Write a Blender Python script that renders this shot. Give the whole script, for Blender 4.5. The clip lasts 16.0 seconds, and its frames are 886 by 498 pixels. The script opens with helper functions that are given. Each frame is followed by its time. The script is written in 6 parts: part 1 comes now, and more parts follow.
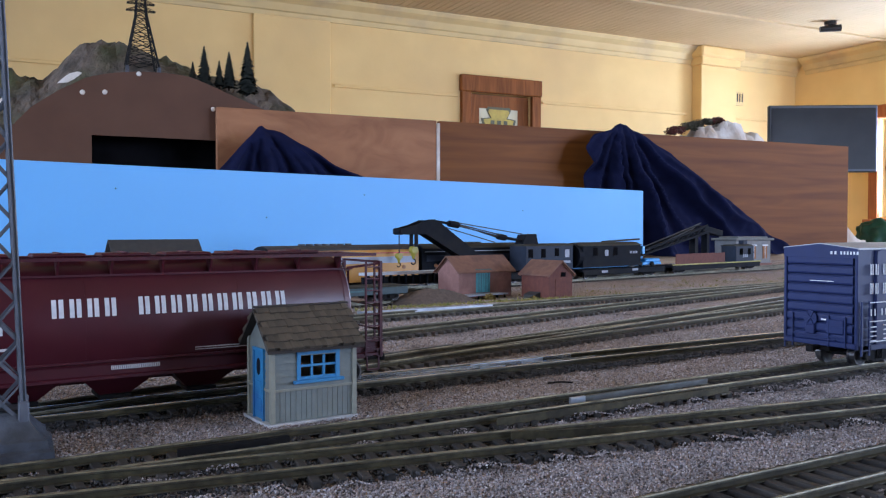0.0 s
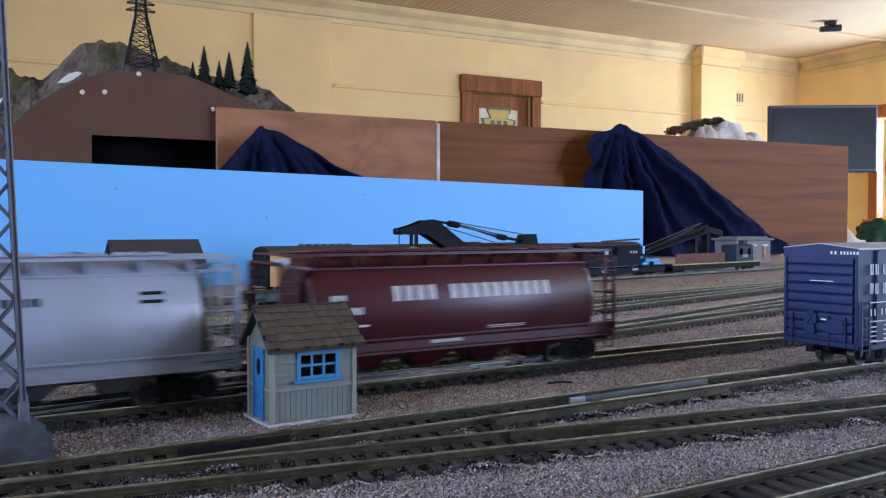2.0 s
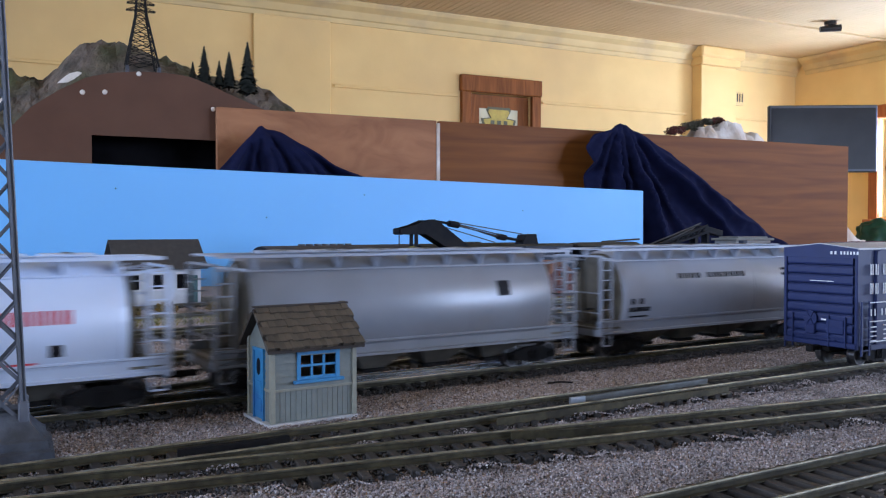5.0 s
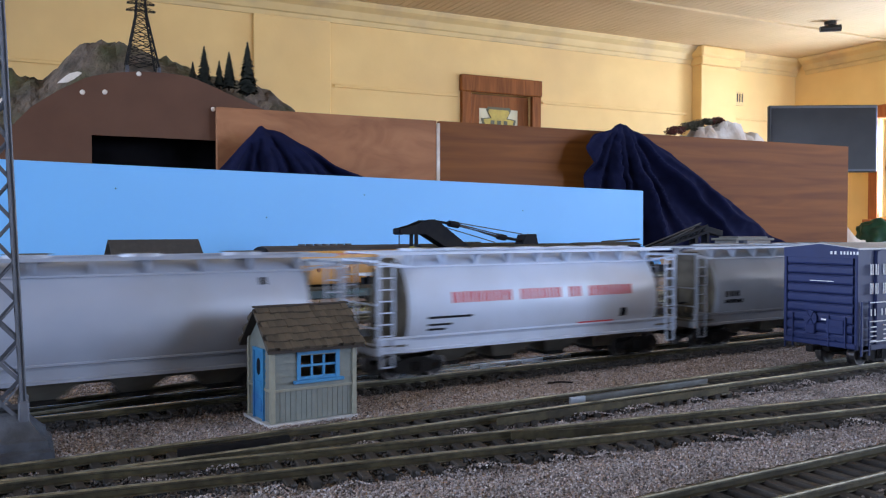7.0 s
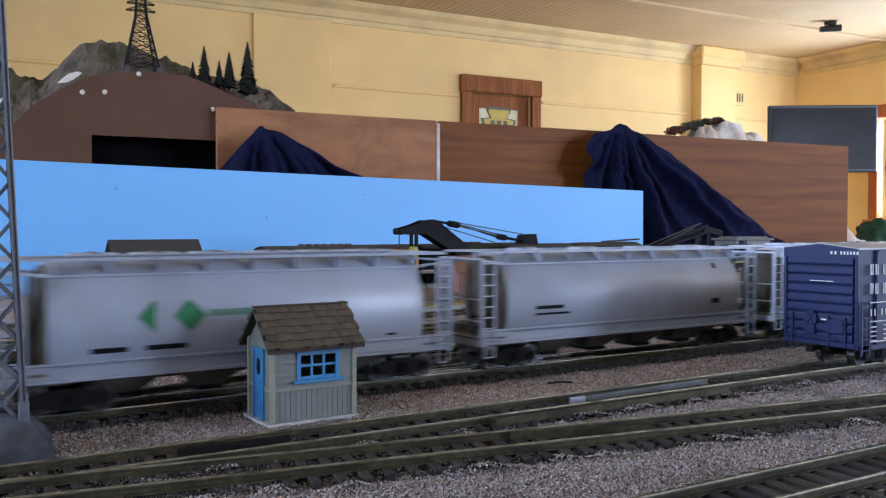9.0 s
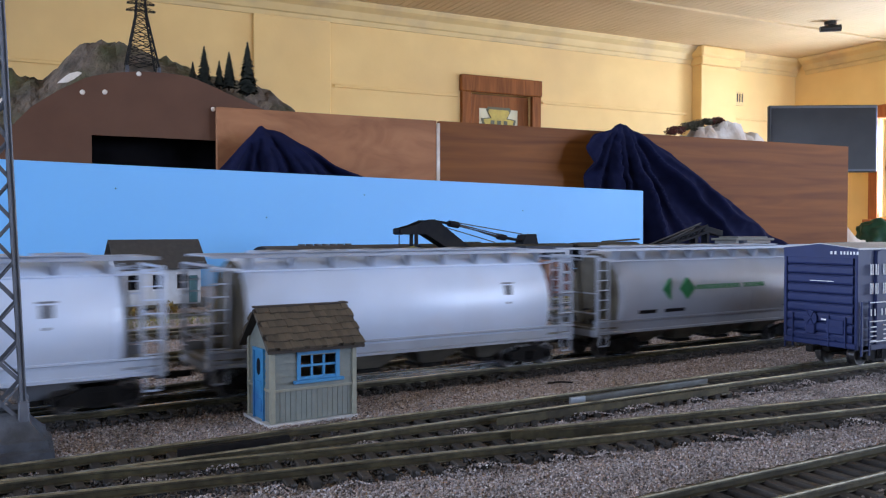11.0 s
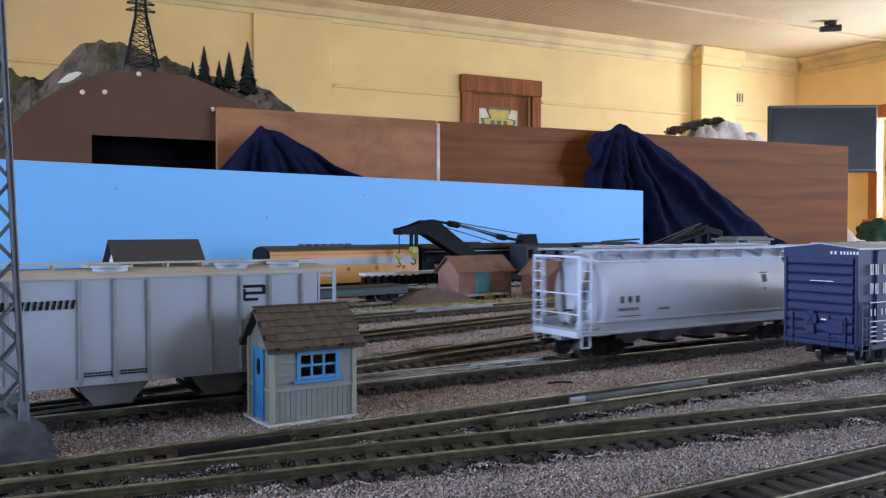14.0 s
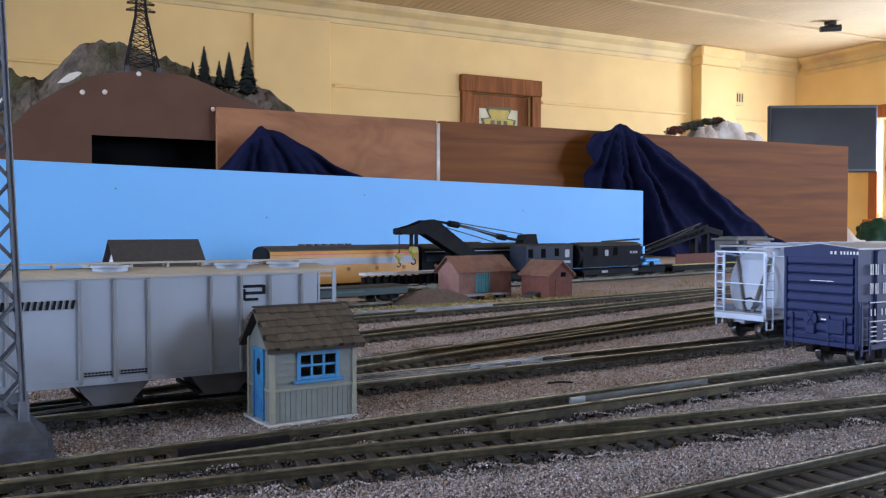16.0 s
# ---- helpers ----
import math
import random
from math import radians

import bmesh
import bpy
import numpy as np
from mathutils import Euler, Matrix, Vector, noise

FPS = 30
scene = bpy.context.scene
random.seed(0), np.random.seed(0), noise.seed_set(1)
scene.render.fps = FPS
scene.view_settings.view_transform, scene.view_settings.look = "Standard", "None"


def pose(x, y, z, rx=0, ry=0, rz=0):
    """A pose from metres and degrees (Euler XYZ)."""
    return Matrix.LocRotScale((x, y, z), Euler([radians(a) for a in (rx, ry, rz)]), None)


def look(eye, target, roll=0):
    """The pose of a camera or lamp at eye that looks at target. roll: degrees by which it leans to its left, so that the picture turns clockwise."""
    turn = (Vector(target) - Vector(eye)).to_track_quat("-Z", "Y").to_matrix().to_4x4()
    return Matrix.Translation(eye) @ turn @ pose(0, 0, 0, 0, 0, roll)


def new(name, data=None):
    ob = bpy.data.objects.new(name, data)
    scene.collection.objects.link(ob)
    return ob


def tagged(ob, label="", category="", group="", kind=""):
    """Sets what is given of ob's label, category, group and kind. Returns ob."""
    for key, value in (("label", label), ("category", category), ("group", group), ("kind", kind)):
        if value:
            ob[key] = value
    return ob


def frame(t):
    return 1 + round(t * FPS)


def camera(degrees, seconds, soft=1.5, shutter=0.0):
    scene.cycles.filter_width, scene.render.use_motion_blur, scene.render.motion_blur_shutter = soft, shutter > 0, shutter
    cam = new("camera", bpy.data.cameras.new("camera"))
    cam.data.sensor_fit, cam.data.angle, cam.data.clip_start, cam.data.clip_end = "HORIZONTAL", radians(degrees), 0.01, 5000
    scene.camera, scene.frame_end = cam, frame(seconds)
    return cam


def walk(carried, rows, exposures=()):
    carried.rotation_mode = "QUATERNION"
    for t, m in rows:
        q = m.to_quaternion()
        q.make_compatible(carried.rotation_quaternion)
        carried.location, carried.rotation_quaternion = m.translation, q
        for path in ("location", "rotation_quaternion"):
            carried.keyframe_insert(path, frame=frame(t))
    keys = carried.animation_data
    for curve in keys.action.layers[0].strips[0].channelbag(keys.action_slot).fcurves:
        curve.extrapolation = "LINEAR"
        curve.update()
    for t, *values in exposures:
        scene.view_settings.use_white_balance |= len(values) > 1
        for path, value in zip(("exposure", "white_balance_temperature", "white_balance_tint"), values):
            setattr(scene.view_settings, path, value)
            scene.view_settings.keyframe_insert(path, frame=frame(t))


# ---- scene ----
cam = camera(55.2, 16.0, soft=1.2, shutter=0.8)
EYE = pose(0, 0, 0.067, 88.62, 0, 0)
walk(cam, [(0, EYE), (16.0, EYE)], exposures=[(0, -0.12, 5950, 16), (4.2, -0.12, 5900, 16), (6.3, -0.1, 6420, 15), (16.0, -0.1, 6420, 15)])

# ---- light ----
world = bpy.data.worlds.new("sky")
scene.world = world
world.use_nodes = True
wn = world.node_tree.nodes
sky = wn.new("ShaderNodeTexSky")
sky.sky_type, sky.sun_disc, sky.sun_elevation, sky.sun_rotation = "NISHITA", False, radians(40), radians(120)
world.node_tree.links.new(sky.outputs[0], wn["Background"].inputs[0])
wn["Background"].inputs[1].default_value = 0.1

# the room's axes: a along the door wall, b along the window wall, from their corner
CORNER = Vector((4.52, 10.92, 0))
ROOM = Matrix.Translation(CORNER) @ pose(0, 0, 0, 0, 0, 207.2)
FLOOR_Z, CEIL_Z = -1.0, 2.21
ROOM_A, ROOM_B = 13.0, 11.5
# windows: wall, from, to, sill, head, watts; all but the first added for light
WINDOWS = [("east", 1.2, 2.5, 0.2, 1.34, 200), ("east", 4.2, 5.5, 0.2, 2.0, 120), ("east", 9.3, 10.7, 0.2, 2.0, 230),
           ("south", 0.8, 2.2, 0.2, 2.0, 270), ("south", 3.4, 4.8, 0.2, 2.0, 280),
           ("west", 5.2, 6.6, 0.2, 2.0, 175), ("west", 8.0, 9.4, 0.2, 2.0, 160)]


# one area lamp per opening; the unseen openings exist to carry theirs
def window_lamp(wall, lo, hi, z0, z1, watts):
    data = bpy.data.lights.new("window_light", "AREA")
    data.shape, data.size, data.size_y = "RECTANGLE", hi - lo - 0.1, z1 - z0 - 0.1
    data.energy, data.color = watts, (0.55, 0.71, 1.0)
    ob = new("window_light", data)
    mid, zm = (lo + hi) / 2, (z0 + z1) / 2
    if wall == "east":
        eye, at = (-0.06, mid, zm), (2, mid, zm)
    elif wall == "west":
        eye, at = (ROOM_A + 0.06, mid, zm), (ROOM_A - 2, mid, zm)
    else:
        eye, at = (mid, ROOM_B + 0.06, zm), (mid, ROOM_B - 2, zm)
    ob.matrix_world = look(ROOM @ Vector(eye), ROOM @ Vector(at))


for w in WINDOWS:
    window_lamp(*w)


# ---- materials ----
def mat(name, c1, c2=None, scale=300.0, rough=0.6, metal=0.0, bump=0.0, bscale=None, big=0.0, dirt=None, island=False, spec=0.5, bdist=0.001):
    """Two-tone noise colour with a coarse second scale, optional dirt patches and relief. Scales are per metre."""
    m = bpy.data.materials.new(name)
    m.use_nodes = True
    nt = m.node_tree
    N, L = nt.nodes, nt.links
    b = N["Principled BSDF"]
    b.inputs["Roughness"].default_value, b.inputs["Metallic"].default_value = rough, metal
    b.inputs["Specular IOR Level"].default_value = spec
    tc = N.new("ShaderNodeTexCoord")
    c2 = c2 or tuple(min(1, v * 0.8) for v in c1)
    n1 = N.new("ShaderNodeTexNoise")
    n1.inputs["Scale"].default_value, n1.inputs["Detail"].default_value = scale, 4
    L.new(tc.outputs["Object"], n1.inputs["Vector"])
    fac = n1.outputs["Fac"]
    ramp = N.new("ShaderNodeValToRGB")
    ramp.color_ramp.elements[0].position, ramp.color_ramp.elements[1].position = 0.3, 0.7
    ramp.color_ramp.elements[0].color, ramp.color_ramp.elements[1].color = (*c1, 1), (*c2, 1)
    if island:
        g = N.new("ShaderNodeNewGeometry")
        L.new(g.outputs["Random Per Island"], ramp.inputs[0])
    else:
        L.new(fac, ramp.inputs[0])
    col = ramp.outputs[0]
    if dirt:
        n2 = N.new("ShaderNodeTexNoise")
        n2.inputs["Scale"].default_value, n2.inputs["Detail"].default_value = big or scale / 8, 6
        L.new(tc.outputs["Object"], n2.inputs["Vector"])
        r2 = N.new("ShaderNodeValToRGB")
        r2.color_ramp.elements[0].position, r2.color_ramp.elements[1].position = 0.45, 0.75
        L.new(n2.outputs["Fac"], r2.inputs[0])
        mx = N.new("ShaderNodeMix")
        mx.data_type = "RGBA"
        L.new(r2.outputs[0], mx.inputs[0])
        L.new(col, mx.inputs[6])
        mx.inputs[7].default_value = (*dirt, 1)
        col = mx.outputs[2]
    L.new(col, b.inputs["Base Color"])
    if bump:
        n3 = N.new("ShaderNodeTexNoise")
        n3.inputs["Scale"].default_value, n3.inputs["Detail"].default_value = bscale or scale * 2, 5
        L.new(tc.outputs["Object"], n3.inputs["Vector"])
        bp = N.new("ShaderNodeBump")
        bp.inputs["Strength"].default_value, bp.inputs["Distance"].default_value = bump, bdist
        L.new(n3.outputs["Fac"], bp.inputs["Height"])
        L.new(bp.outputs[0], b.inputs["Normal"])
    return m


def wood(name, c1, c2, grain=(2, 30, 30), rough=0.5, bump=0.15, wave=6.0):
    """Stretched grain along the local x axis."""
    m = mat(name, c1, c2, scale=1.0, rough=rough, spec=0.15)
    nt = m.node_tree
    N, L = nt.nodes, nt.links
    mp = N.new("ShaderNodeMapping")
    mp.inputs["Scale"].default_value = grain
    tc = [n for n in N if n.type == "TEX_COORD"][0]
    n1 = [n for n in N if n.type == "TEX_NOISE"][0]
    L.new(tc.outputs["Object"], mp.inputs["Vector"])
    L.new(mp.outputs[0], n1.inputs["Vector"])
    n1.inputs["Scale"].default_value, n1.inputs["Detail"].default_value, n1.inputs["Distortion"].default_value = 1.0, 8, 1.2
    bp = N.new("ShaderNodeBump")
    bp.inputs["Strength"].default_value, bp.inputs["Distance"].default_value = bump, 0.001
    L.new(n1.outputs["Fac"], bp.inputs["Height"])
    L.new(bp.outputs[0], N["Principled BSDF"].inputs["Normal"])
    return m


def random_mat(name, stops, rough=0.85, source="Random", bump=0.3, bscale=2500.0, stain=0.0):
    """Colour picked for each piece: per object ('Random') or per island ('Random Per Island')."""
    m = bpy.data.materials.new(name)
    m.use_nodes = True
    N, L = m.node_tree.nodes, m.node_tree.links
    b = N["Principled BSDF"]
    b.inputs["Roughness"].default_value = rough
    g = N.new("ShaderNodeObjectInfo" if source == "Random" else "ShaderNodeNewGeometry")
    r = N.new("ShaderNodeValToRGB")
    while len(r.color_ramp.elements) < len(stops):
        r.color_ramp.elements.new(0.5)
    for i, c in enumerate(stops):
        r.color_ramp.elements[i].position = i / (len(stops) - 1)
        r.color_ramp.elements[i].color = (*c, 1)
    L.new(g.outputs[source], r.inputs[0])
    tc, n = N.new("ShaderNodeTexCoord"), N.new("ShaderNodeTexNoise")
    n.inputs["Scale"].default_value, n.inputs["Detail"].default_value = bscale / 3, 4
    L.new(tc.outputs["Object"], n.inputs["Vector"])
    hsv = N.new("ShaderNodeMix")
    hsv.data_type, hsv.blend_type = "RGBA", "MULTIPLY"
    hsv.inputs[0].default_value = 0.4
    L.new(r.outputs[0], hsv.inputs[6])
    L.new(n.outputs["Fac"], hsv.inputs[7])
    col = hsv.outputs[2]
    if stain:  # oily patches on the ground
        n2, r2, mx = N.new("ShaderNodeTexNoise"), N.new("ShaderNodeMapRange"), N.new("ShaderNodeMix")
        n2.inputs["Scale"].default_value, n2.inputs["Detail"].default_value = 34, 5
        L.new(tc.outputs["Object"], n2.inputs["Vector"])
        r2.inputs["From Min"].default_value, r2.inputs["From Max"].default_value, r2.inputs["To Max"].default_value = 0.52, 0.72, stain
        L.new(n2.outputs["Fac"], r2.inputs["Value"])
        mx.data_type = "RGBA"
        L.new(r2.outputs[0], mx.inputs[0])
        L.new(col, mx.inputs[6])
        mx.inputs[7].default_value = (0.035, 0.028, 0.024, 1)
        col = mx.outputs[2]
    L.new(col, b.inputs["Base Color"])
    bp = N.new("ShaderNodeBump")
    bp.inputs["Strength"].default_value, bp.inputs["Distance"].default_value = bump, 0.0005
    L.new(n.outputs["Fac"], bp.inputs["Height"])
    L.new(bp.outputs[0], b.inputs["Normal"])
    return m


def ballast_mat():
    m = bpy.data.materials.new("ballast")
    m.use_nodes = True
    N, L = m.node_tree.nodes, m.node_tree.links
    b = N["Principled BSDF"]
    b.inputs["Roughness"].default_value = 0.95
    b.inputs["Specular IOR Level"].default_value = 0.15
    tc, vo, n, mx, r, r2, bp = [N.new("ShaderNode" + k) for k in ("TexCoord", "TexVoronoi", "TexNoise", "Mix", "ValToRGB", "ValToRGB", "Bump")]
    vo.inputs["Scale"].default_value = 1000
    n.inputs["Scale"].default_value, n.inputs["Detail"].default_value = 11, 6
    L.new(tc.outputs["Object"], vo.inputs["Vector"])
    L.new(tc.outputs["Object"], n.inputs["Vector"])
    sep = N.new("ShaderNodeSeparateColor")
    L.new(vo.outputs["Color"], sep.inputs[0])
    for ramp, cols in ((r, ((0.14, 0.12, 0.12), (0.36, 0.315, 0.31), (0.64, 0.57, 0.56))), (r2, ((0.15, 0.11, 0.085), (0.38, 0.285, 0.225), (0.62, 0.49, 0.41)))):
        ramp.color_ramp.elements.new(0.5)
        for i, c in enumerate(cols):
            ramp.color_ramp.elements[i].color = (*c, 1)
        L.new(sep.outputs[0], ramp.inputs[0])
    mx.data_type = "RGBA"
    r3 = N.new("ShaderNodeValToRGB")
    r3.color_ramp.elements[0].position, r3.color_ramp.elements[1].position = 0.30, 0.5
    L.new(n.outputs["Fac"], r3.inputs[0])
    sx, strip, add = N.new("ShaderNodeSeparateXYZ"), N.new("ShaderNodeMapRange"), N.new("ShaderNodeMath")
    L.new(tc.outputs["Object"], sx.inputs[0])
    strip.inputs["From Min"].default_value, strip.inputs["From Max"].default_value = -0.082, -0.066
    L.new(sx.outputs["Y"], strip.inputs["Value"])
    add.operation = "MULTIPLY"
    L.new(strip.outputs[0], add.inputs[0])
    L.new(r3.outputs[0], add.inputs[1])
    L.new(add.outputs[0], mx.inputs[0])
    L.new(r.outputs[0], mx.inputs[6])
    L.new(r2.outputs[0], mx.inputs[7])
    L.new(mx.outputs[2], b.inputs["Base Color"])
    bp.inputs["Strength"].default_value, bp.inputs["Distance"].default_value = 0.9, 0.0008
    bp.invert = True
    L.new(vo.outputs["Distance"], bp.inputs["Height"])
    L.new(bp.outputs[0], b.inputs["Normal"])
    return m


def weathered(m, spray, amount=0.8):
    """Brown airbrushed grime on the lower side of a car, broken up by noise."""
    N, L = m.node_tree.nodes, m.node_tree.links
    b = N["Principled BSDF"]
    source = b.inputs["Base Color"].links[0].from_socket
    tc, sep, mp, n, mul, mx = [N.new("ShaderNode" + k) for k in ("TexCoord", "SeparateXYZ", "MapRange", "TexNoise", "Math", "Mix")]
    L.new(tc.outputs["Object"], sep.inputs[0])
    mp.inputs["From Min"].default_value, mp.inputs["From Max"].default_value = 0.028, 0.010
    L.new(sep.outputs["Z"], mp.inputs["Value"])
    n.inputs["Scale"].default_value, n.inputs["Detail"].default_value = 45, 5
    L.new(tc.outputs["Object"], n.inputs["Vector"])
    r = N.new("ShaderNodeValToRGB")
    r.color_ramp.elements[0].position, r.color_ramp.elements[1].position = 0.15, 0.75
    L.new(n.outputs["Fac"], r.inputs[0])
    mul.operation = "MULTIPLY"
    L.new(mp.outputs[0], mul.inputs[0])
    L.new(r.outputs[0], mul.inputs[1])
    mul2 = N.new("ShaderNodeMath")
    mul2.operation = "MULTIPLY"
    mul2.inputs[1].default_value = amount
    L.new(mul.outputs[0], mul2.inputs[0])
    mx.data_type = "RGBA"
    L.new(mul2.outputs[0], mx.inputs[0])
    L.new(source, mx.inputs[6])
    mx.inputs[7].default_value = (*spray, 1)
    L.new(mx.outputs[2], b.inputs["Base Color"])
    return m


WALL = mat("cream_plaster", (0.84, 0.565, 0.21), (0.78, 0.51, 0.185), 2.5, 0.75, bump=0.15, bscale=40, dirt=(0.70, 0.455, 0.18), big=0.9, bdist=0.004)
CEIL = mat("ceiling_paint", (0.66, 0.48, 0.25), (0.58, 0.415, 0.21), 1.5, 0.8, bump=0.3, bscale=25, bdist=0.006)
# pale colour chosen for unseen walls, to keep their bounced light neutral
BOUNCEWALL = mat("neutral_bounce_plaster", (0.62, 0.63, 0.64), (0.56, 0.57, 0.58), 2.5, 0.75, bump=0.15, bscale=40, bdist=0.004)
TRIM_PAINT = mat("trim_paint", (0.74, 0.525, 0.215), (0.66, 0.455, 0.18), 3, 0.7, bump=0.25, bscale=30, dirt=(0.46, 0.32, 0.17), big=2.2, bdist=0.004)
FLOORM = wood("floor_boards", (0.20, 0.12, 0.06), (0.12, 0.07, 0.035), (1, 14, 14))
DOORWOOD = wood("door_wood", (0.30, 0.10, 0.022), (0.16, 0.048, 0.010), (20, 20, 2))
ORANGEWOOD = wood("window_wood", (0.42, 0.14, 0.045), (0.28, 0.08, 0.025), (20, 20, 2))
PLY_A = wood("pale_plywood", (0.37, 0.165, 0.075), (0.235, 0.098, 0.044), (7, 11, 15), rough=0.6, bump=0.3)
PLY_B = wood("dark_plywood", (0.205, 0.068, 0.011), (0.115, 0.035, 0.006), (1.6, 12, 30), rough=0.55)
BENCH = wood("bench_timber", (0.36, 0.24, 0.13), (0.26, 0.16, 0.08), (2, 30, 30))
BROWN = mat("brown_board", (0.115, 0.055, 0.032), (0.095, 0.045, 0.026), 9, 0.7, bump=0.05, spec=0.2)
# near-black that stands in for the unlit hollow behind openings
BLACKHOLE = mat("unlit_hollow_black", (0.012, 0.011, 0.012), (0.003, 0.003, 0.003), 8, 0.95, spec=0.0)
SKYBOARD = mat("sky_blue_board", (0.15, 0.46, 0.84), (0.135, 0.43, 0.80), 3, 0.55, bump=0.04, bscale=60)
NAVY = mat("navy_cloth", (0.0085, 0.0105, 0.038), (0.006, 0.0075, 0.027), 40, 0.85, spec=0.1, bump=0.25, bscale=900, bdist=0.0006)
ROCK = mat("rock_plaster", (0.165, 0.122, 0.088), (0.046, 0.035, 0.023), 20, 0.9, bump=0.9, bscale=48, dirt=(0.058, 0.060, 0.015), big=9, bdist=0.012)
WHITEPL = mat("white_plaster", (0.76, 0.73, 0.68), (0.60, 0.50, 0.38), 9, 0.9, dirt=(0.34, 0.21, 0.12), big=7, bump=0.8, bscale=45, bdist=0.006)
REDBUSH = random_mat("red_foliage", [(0.18, 0.04, 0.025), (0.12, 0.03, 0.02), (0.1, 0.06, 0.03)], source="Random Per Island", bscale=200)
OLIVEBUSH = random_mat("olive_foliage", [(0.10, 0.085, 0.045), (0.06, 0.055, 0.03), (0.15, 0.12, 0.07)], source="Random Per Island", bscale=200)
CONIFER = random_mat("conifer_needles", [(0.013, 0.017, 0.009), (0.020, 0.024, 0.012), (0.009, 0.012, 0.007)], source="Random Per Island", bscale=500)
TVBLACK = mat("tv_screen", (0.020, 0.017, 0.014), (0.014, 0.012, 0.010), 3, 0.25, spec=0.10)
TVFRAME = mat("tv_bezel", (0.015, 0.015, 0.016), None, 30, 0.4)
GREENBAG = mat("green_bag", (0.012, 0.085, 0.040), (0.008, 0.05, 0.025), 20, 0.5, bump=0.4, bscale=30, bdist=0.01)
PICTURE = mat("sign_board", (0.66, 0.58, 0.36), (0.58, 0.50, 0.29), 10, 0.6)
SIGNYEL = mat("sign_yellow", (0.50, 0.36, 0.04), (0.38, 0.27, 0.03), 20, 0.5)
SIGNBLK = mat("sign_olive", (0.10, 0.09, 0.03), None, 20, 0.5)
DARKMETAL = mat("dark_fixture", (0.03, 0.028, 0.026), None, 40, 0.4, 0.6)
GLASS = bpy.data.materials.new("window_glass")
GLASS.use_nodes = True
_g = GLASS.node_tree.nodes["Principled BSDF"]
_g.inputs["Transmission Weight"].default_value, _g.inputs["Roughness"].default_value, _g.inputs["IOR"].default_value = 1.0, 0.02, 1.45

BALLAST = ballast_mat()
STONES = random_mat("ballast_stones", [(0.09, 0.078, 0.075), (0.37, 0.315, 0.30), (0.53, 0.455, 0.44), (0.35, 0.255, 0.20), (0.78, 0.73, 0.72), (0.20, 0.165, 0.155), (0.46, 0.40, 0.385)], source="Random Per Island", stain=0.7)
BROWNSTONES = random_mat("brown_stones", [(0.13, 0.095, 0.075), (0.43, 0.32, 0.26), (0.57, 0.45, 0.375), (0.24, 0.18, 0.145), (0.76, 0.66, 0.60), (0.48, 0.41, 0.38)], source="Random Per Island", stain=0.7)
DARKSTONES = random_mat("oily_stones", [(0.012, 0.011, 0.011), (0.035, 0.031, 0.029), (0.07, 0.06, 0.056), (0.022, 0.019, 0.018)], rough=0.6, source="Random Per Island")
GRASS = random_mat("static_grass", [(0.22, 0.20, 0.04), (0.34, 0.26, 0.06), (0.14, 0.16, 0.03), (0.42, 0.32, 0.09)], source="Random Per Island")
BUSHY = random_mat("yellow_shrub", [(0.32, 0.19, 0.03), (0.22, 0.15, 0.03), (0.15, 0.11, 0.03)], source="Random Per Island")
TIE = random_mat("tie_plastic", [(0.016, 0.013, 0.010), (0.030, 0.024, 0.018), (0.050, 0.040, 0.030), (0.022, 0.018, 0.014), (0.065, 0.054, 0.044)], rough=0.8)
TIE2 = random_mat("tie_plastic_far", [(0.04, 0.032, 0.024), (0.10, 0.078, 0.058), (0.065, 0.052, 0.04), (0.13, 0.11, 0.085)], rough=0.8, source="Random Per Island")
RAILSIDE = mat("rail_side", (0.19, 0.175, 0.125), (0.10, 0.09, 0.06), 400, 0.42, 0.75, spec=0.3, dirt=(0.045, 0.038, 0.027), big=40)
RAILTOP = mat("rail_head", (0.44, 0.41, 0.29), (0.20, 0.185, 0.125), 300, 0.36, 0.8, dirt=(0.055, 0.048, 0.034), big=85)
# grime, with the shade under the rail head darkened in
RAILWEB = mat("grimy_shaded_rail_web", (0.095, 0.080, 0.043), (0.048, 0.041, 0.024), 400, 0.6, 0.4, spec=0.2, dirt=(0.018, 0.015, 0.011), big=60)
BLADE = mat("dull_blade_metal", (0.16, 0.16, 0.15), (0.10, 0.097, 0.085), 200, 0.42, 0.8, dirt=(0.08, 0.07, 0.055), big=40)
RAILBRIGHT = mat("bright_rail", (0.70, 0.72, 0.75), (0.52, 0.54, 0.57), 200, 0.3, 0.9)
RAILSILVER = mat("worn_steel_head", (0.74, 0.75, 0.73), (0.50, 0.50, 0.47), 250, 0.24, 0.85, dirt=(0.16, 0.15, 0.12), big=60)
DIRTMOUND = mat("dirt_mound", (0.14, 0.10, 0.075), (0.09, 0.065, 0.05), 300, 0.95, bump=0.6)

GREYSIDING = mat("grey_siding_paint", (0.195, 0.215, 0.19), (0.165, 0.18, 0.158), 350, 0.7, bump=0.1, dirt=(0.15, 0.155, 0.13), big=45)
CREAMTRIM = mat("cream_trim_paint", (0.28, 0.275, 0.21), (0.23, 0.225, 0.17), 300, 0.7)
BLUEPAINT = mat("blue_paint", (0.04, 0.23, 0.44), (0.032, 0.19, 0.37), 300, 0.55, dirt=(0.03, 0.13, 0.32), big=90)
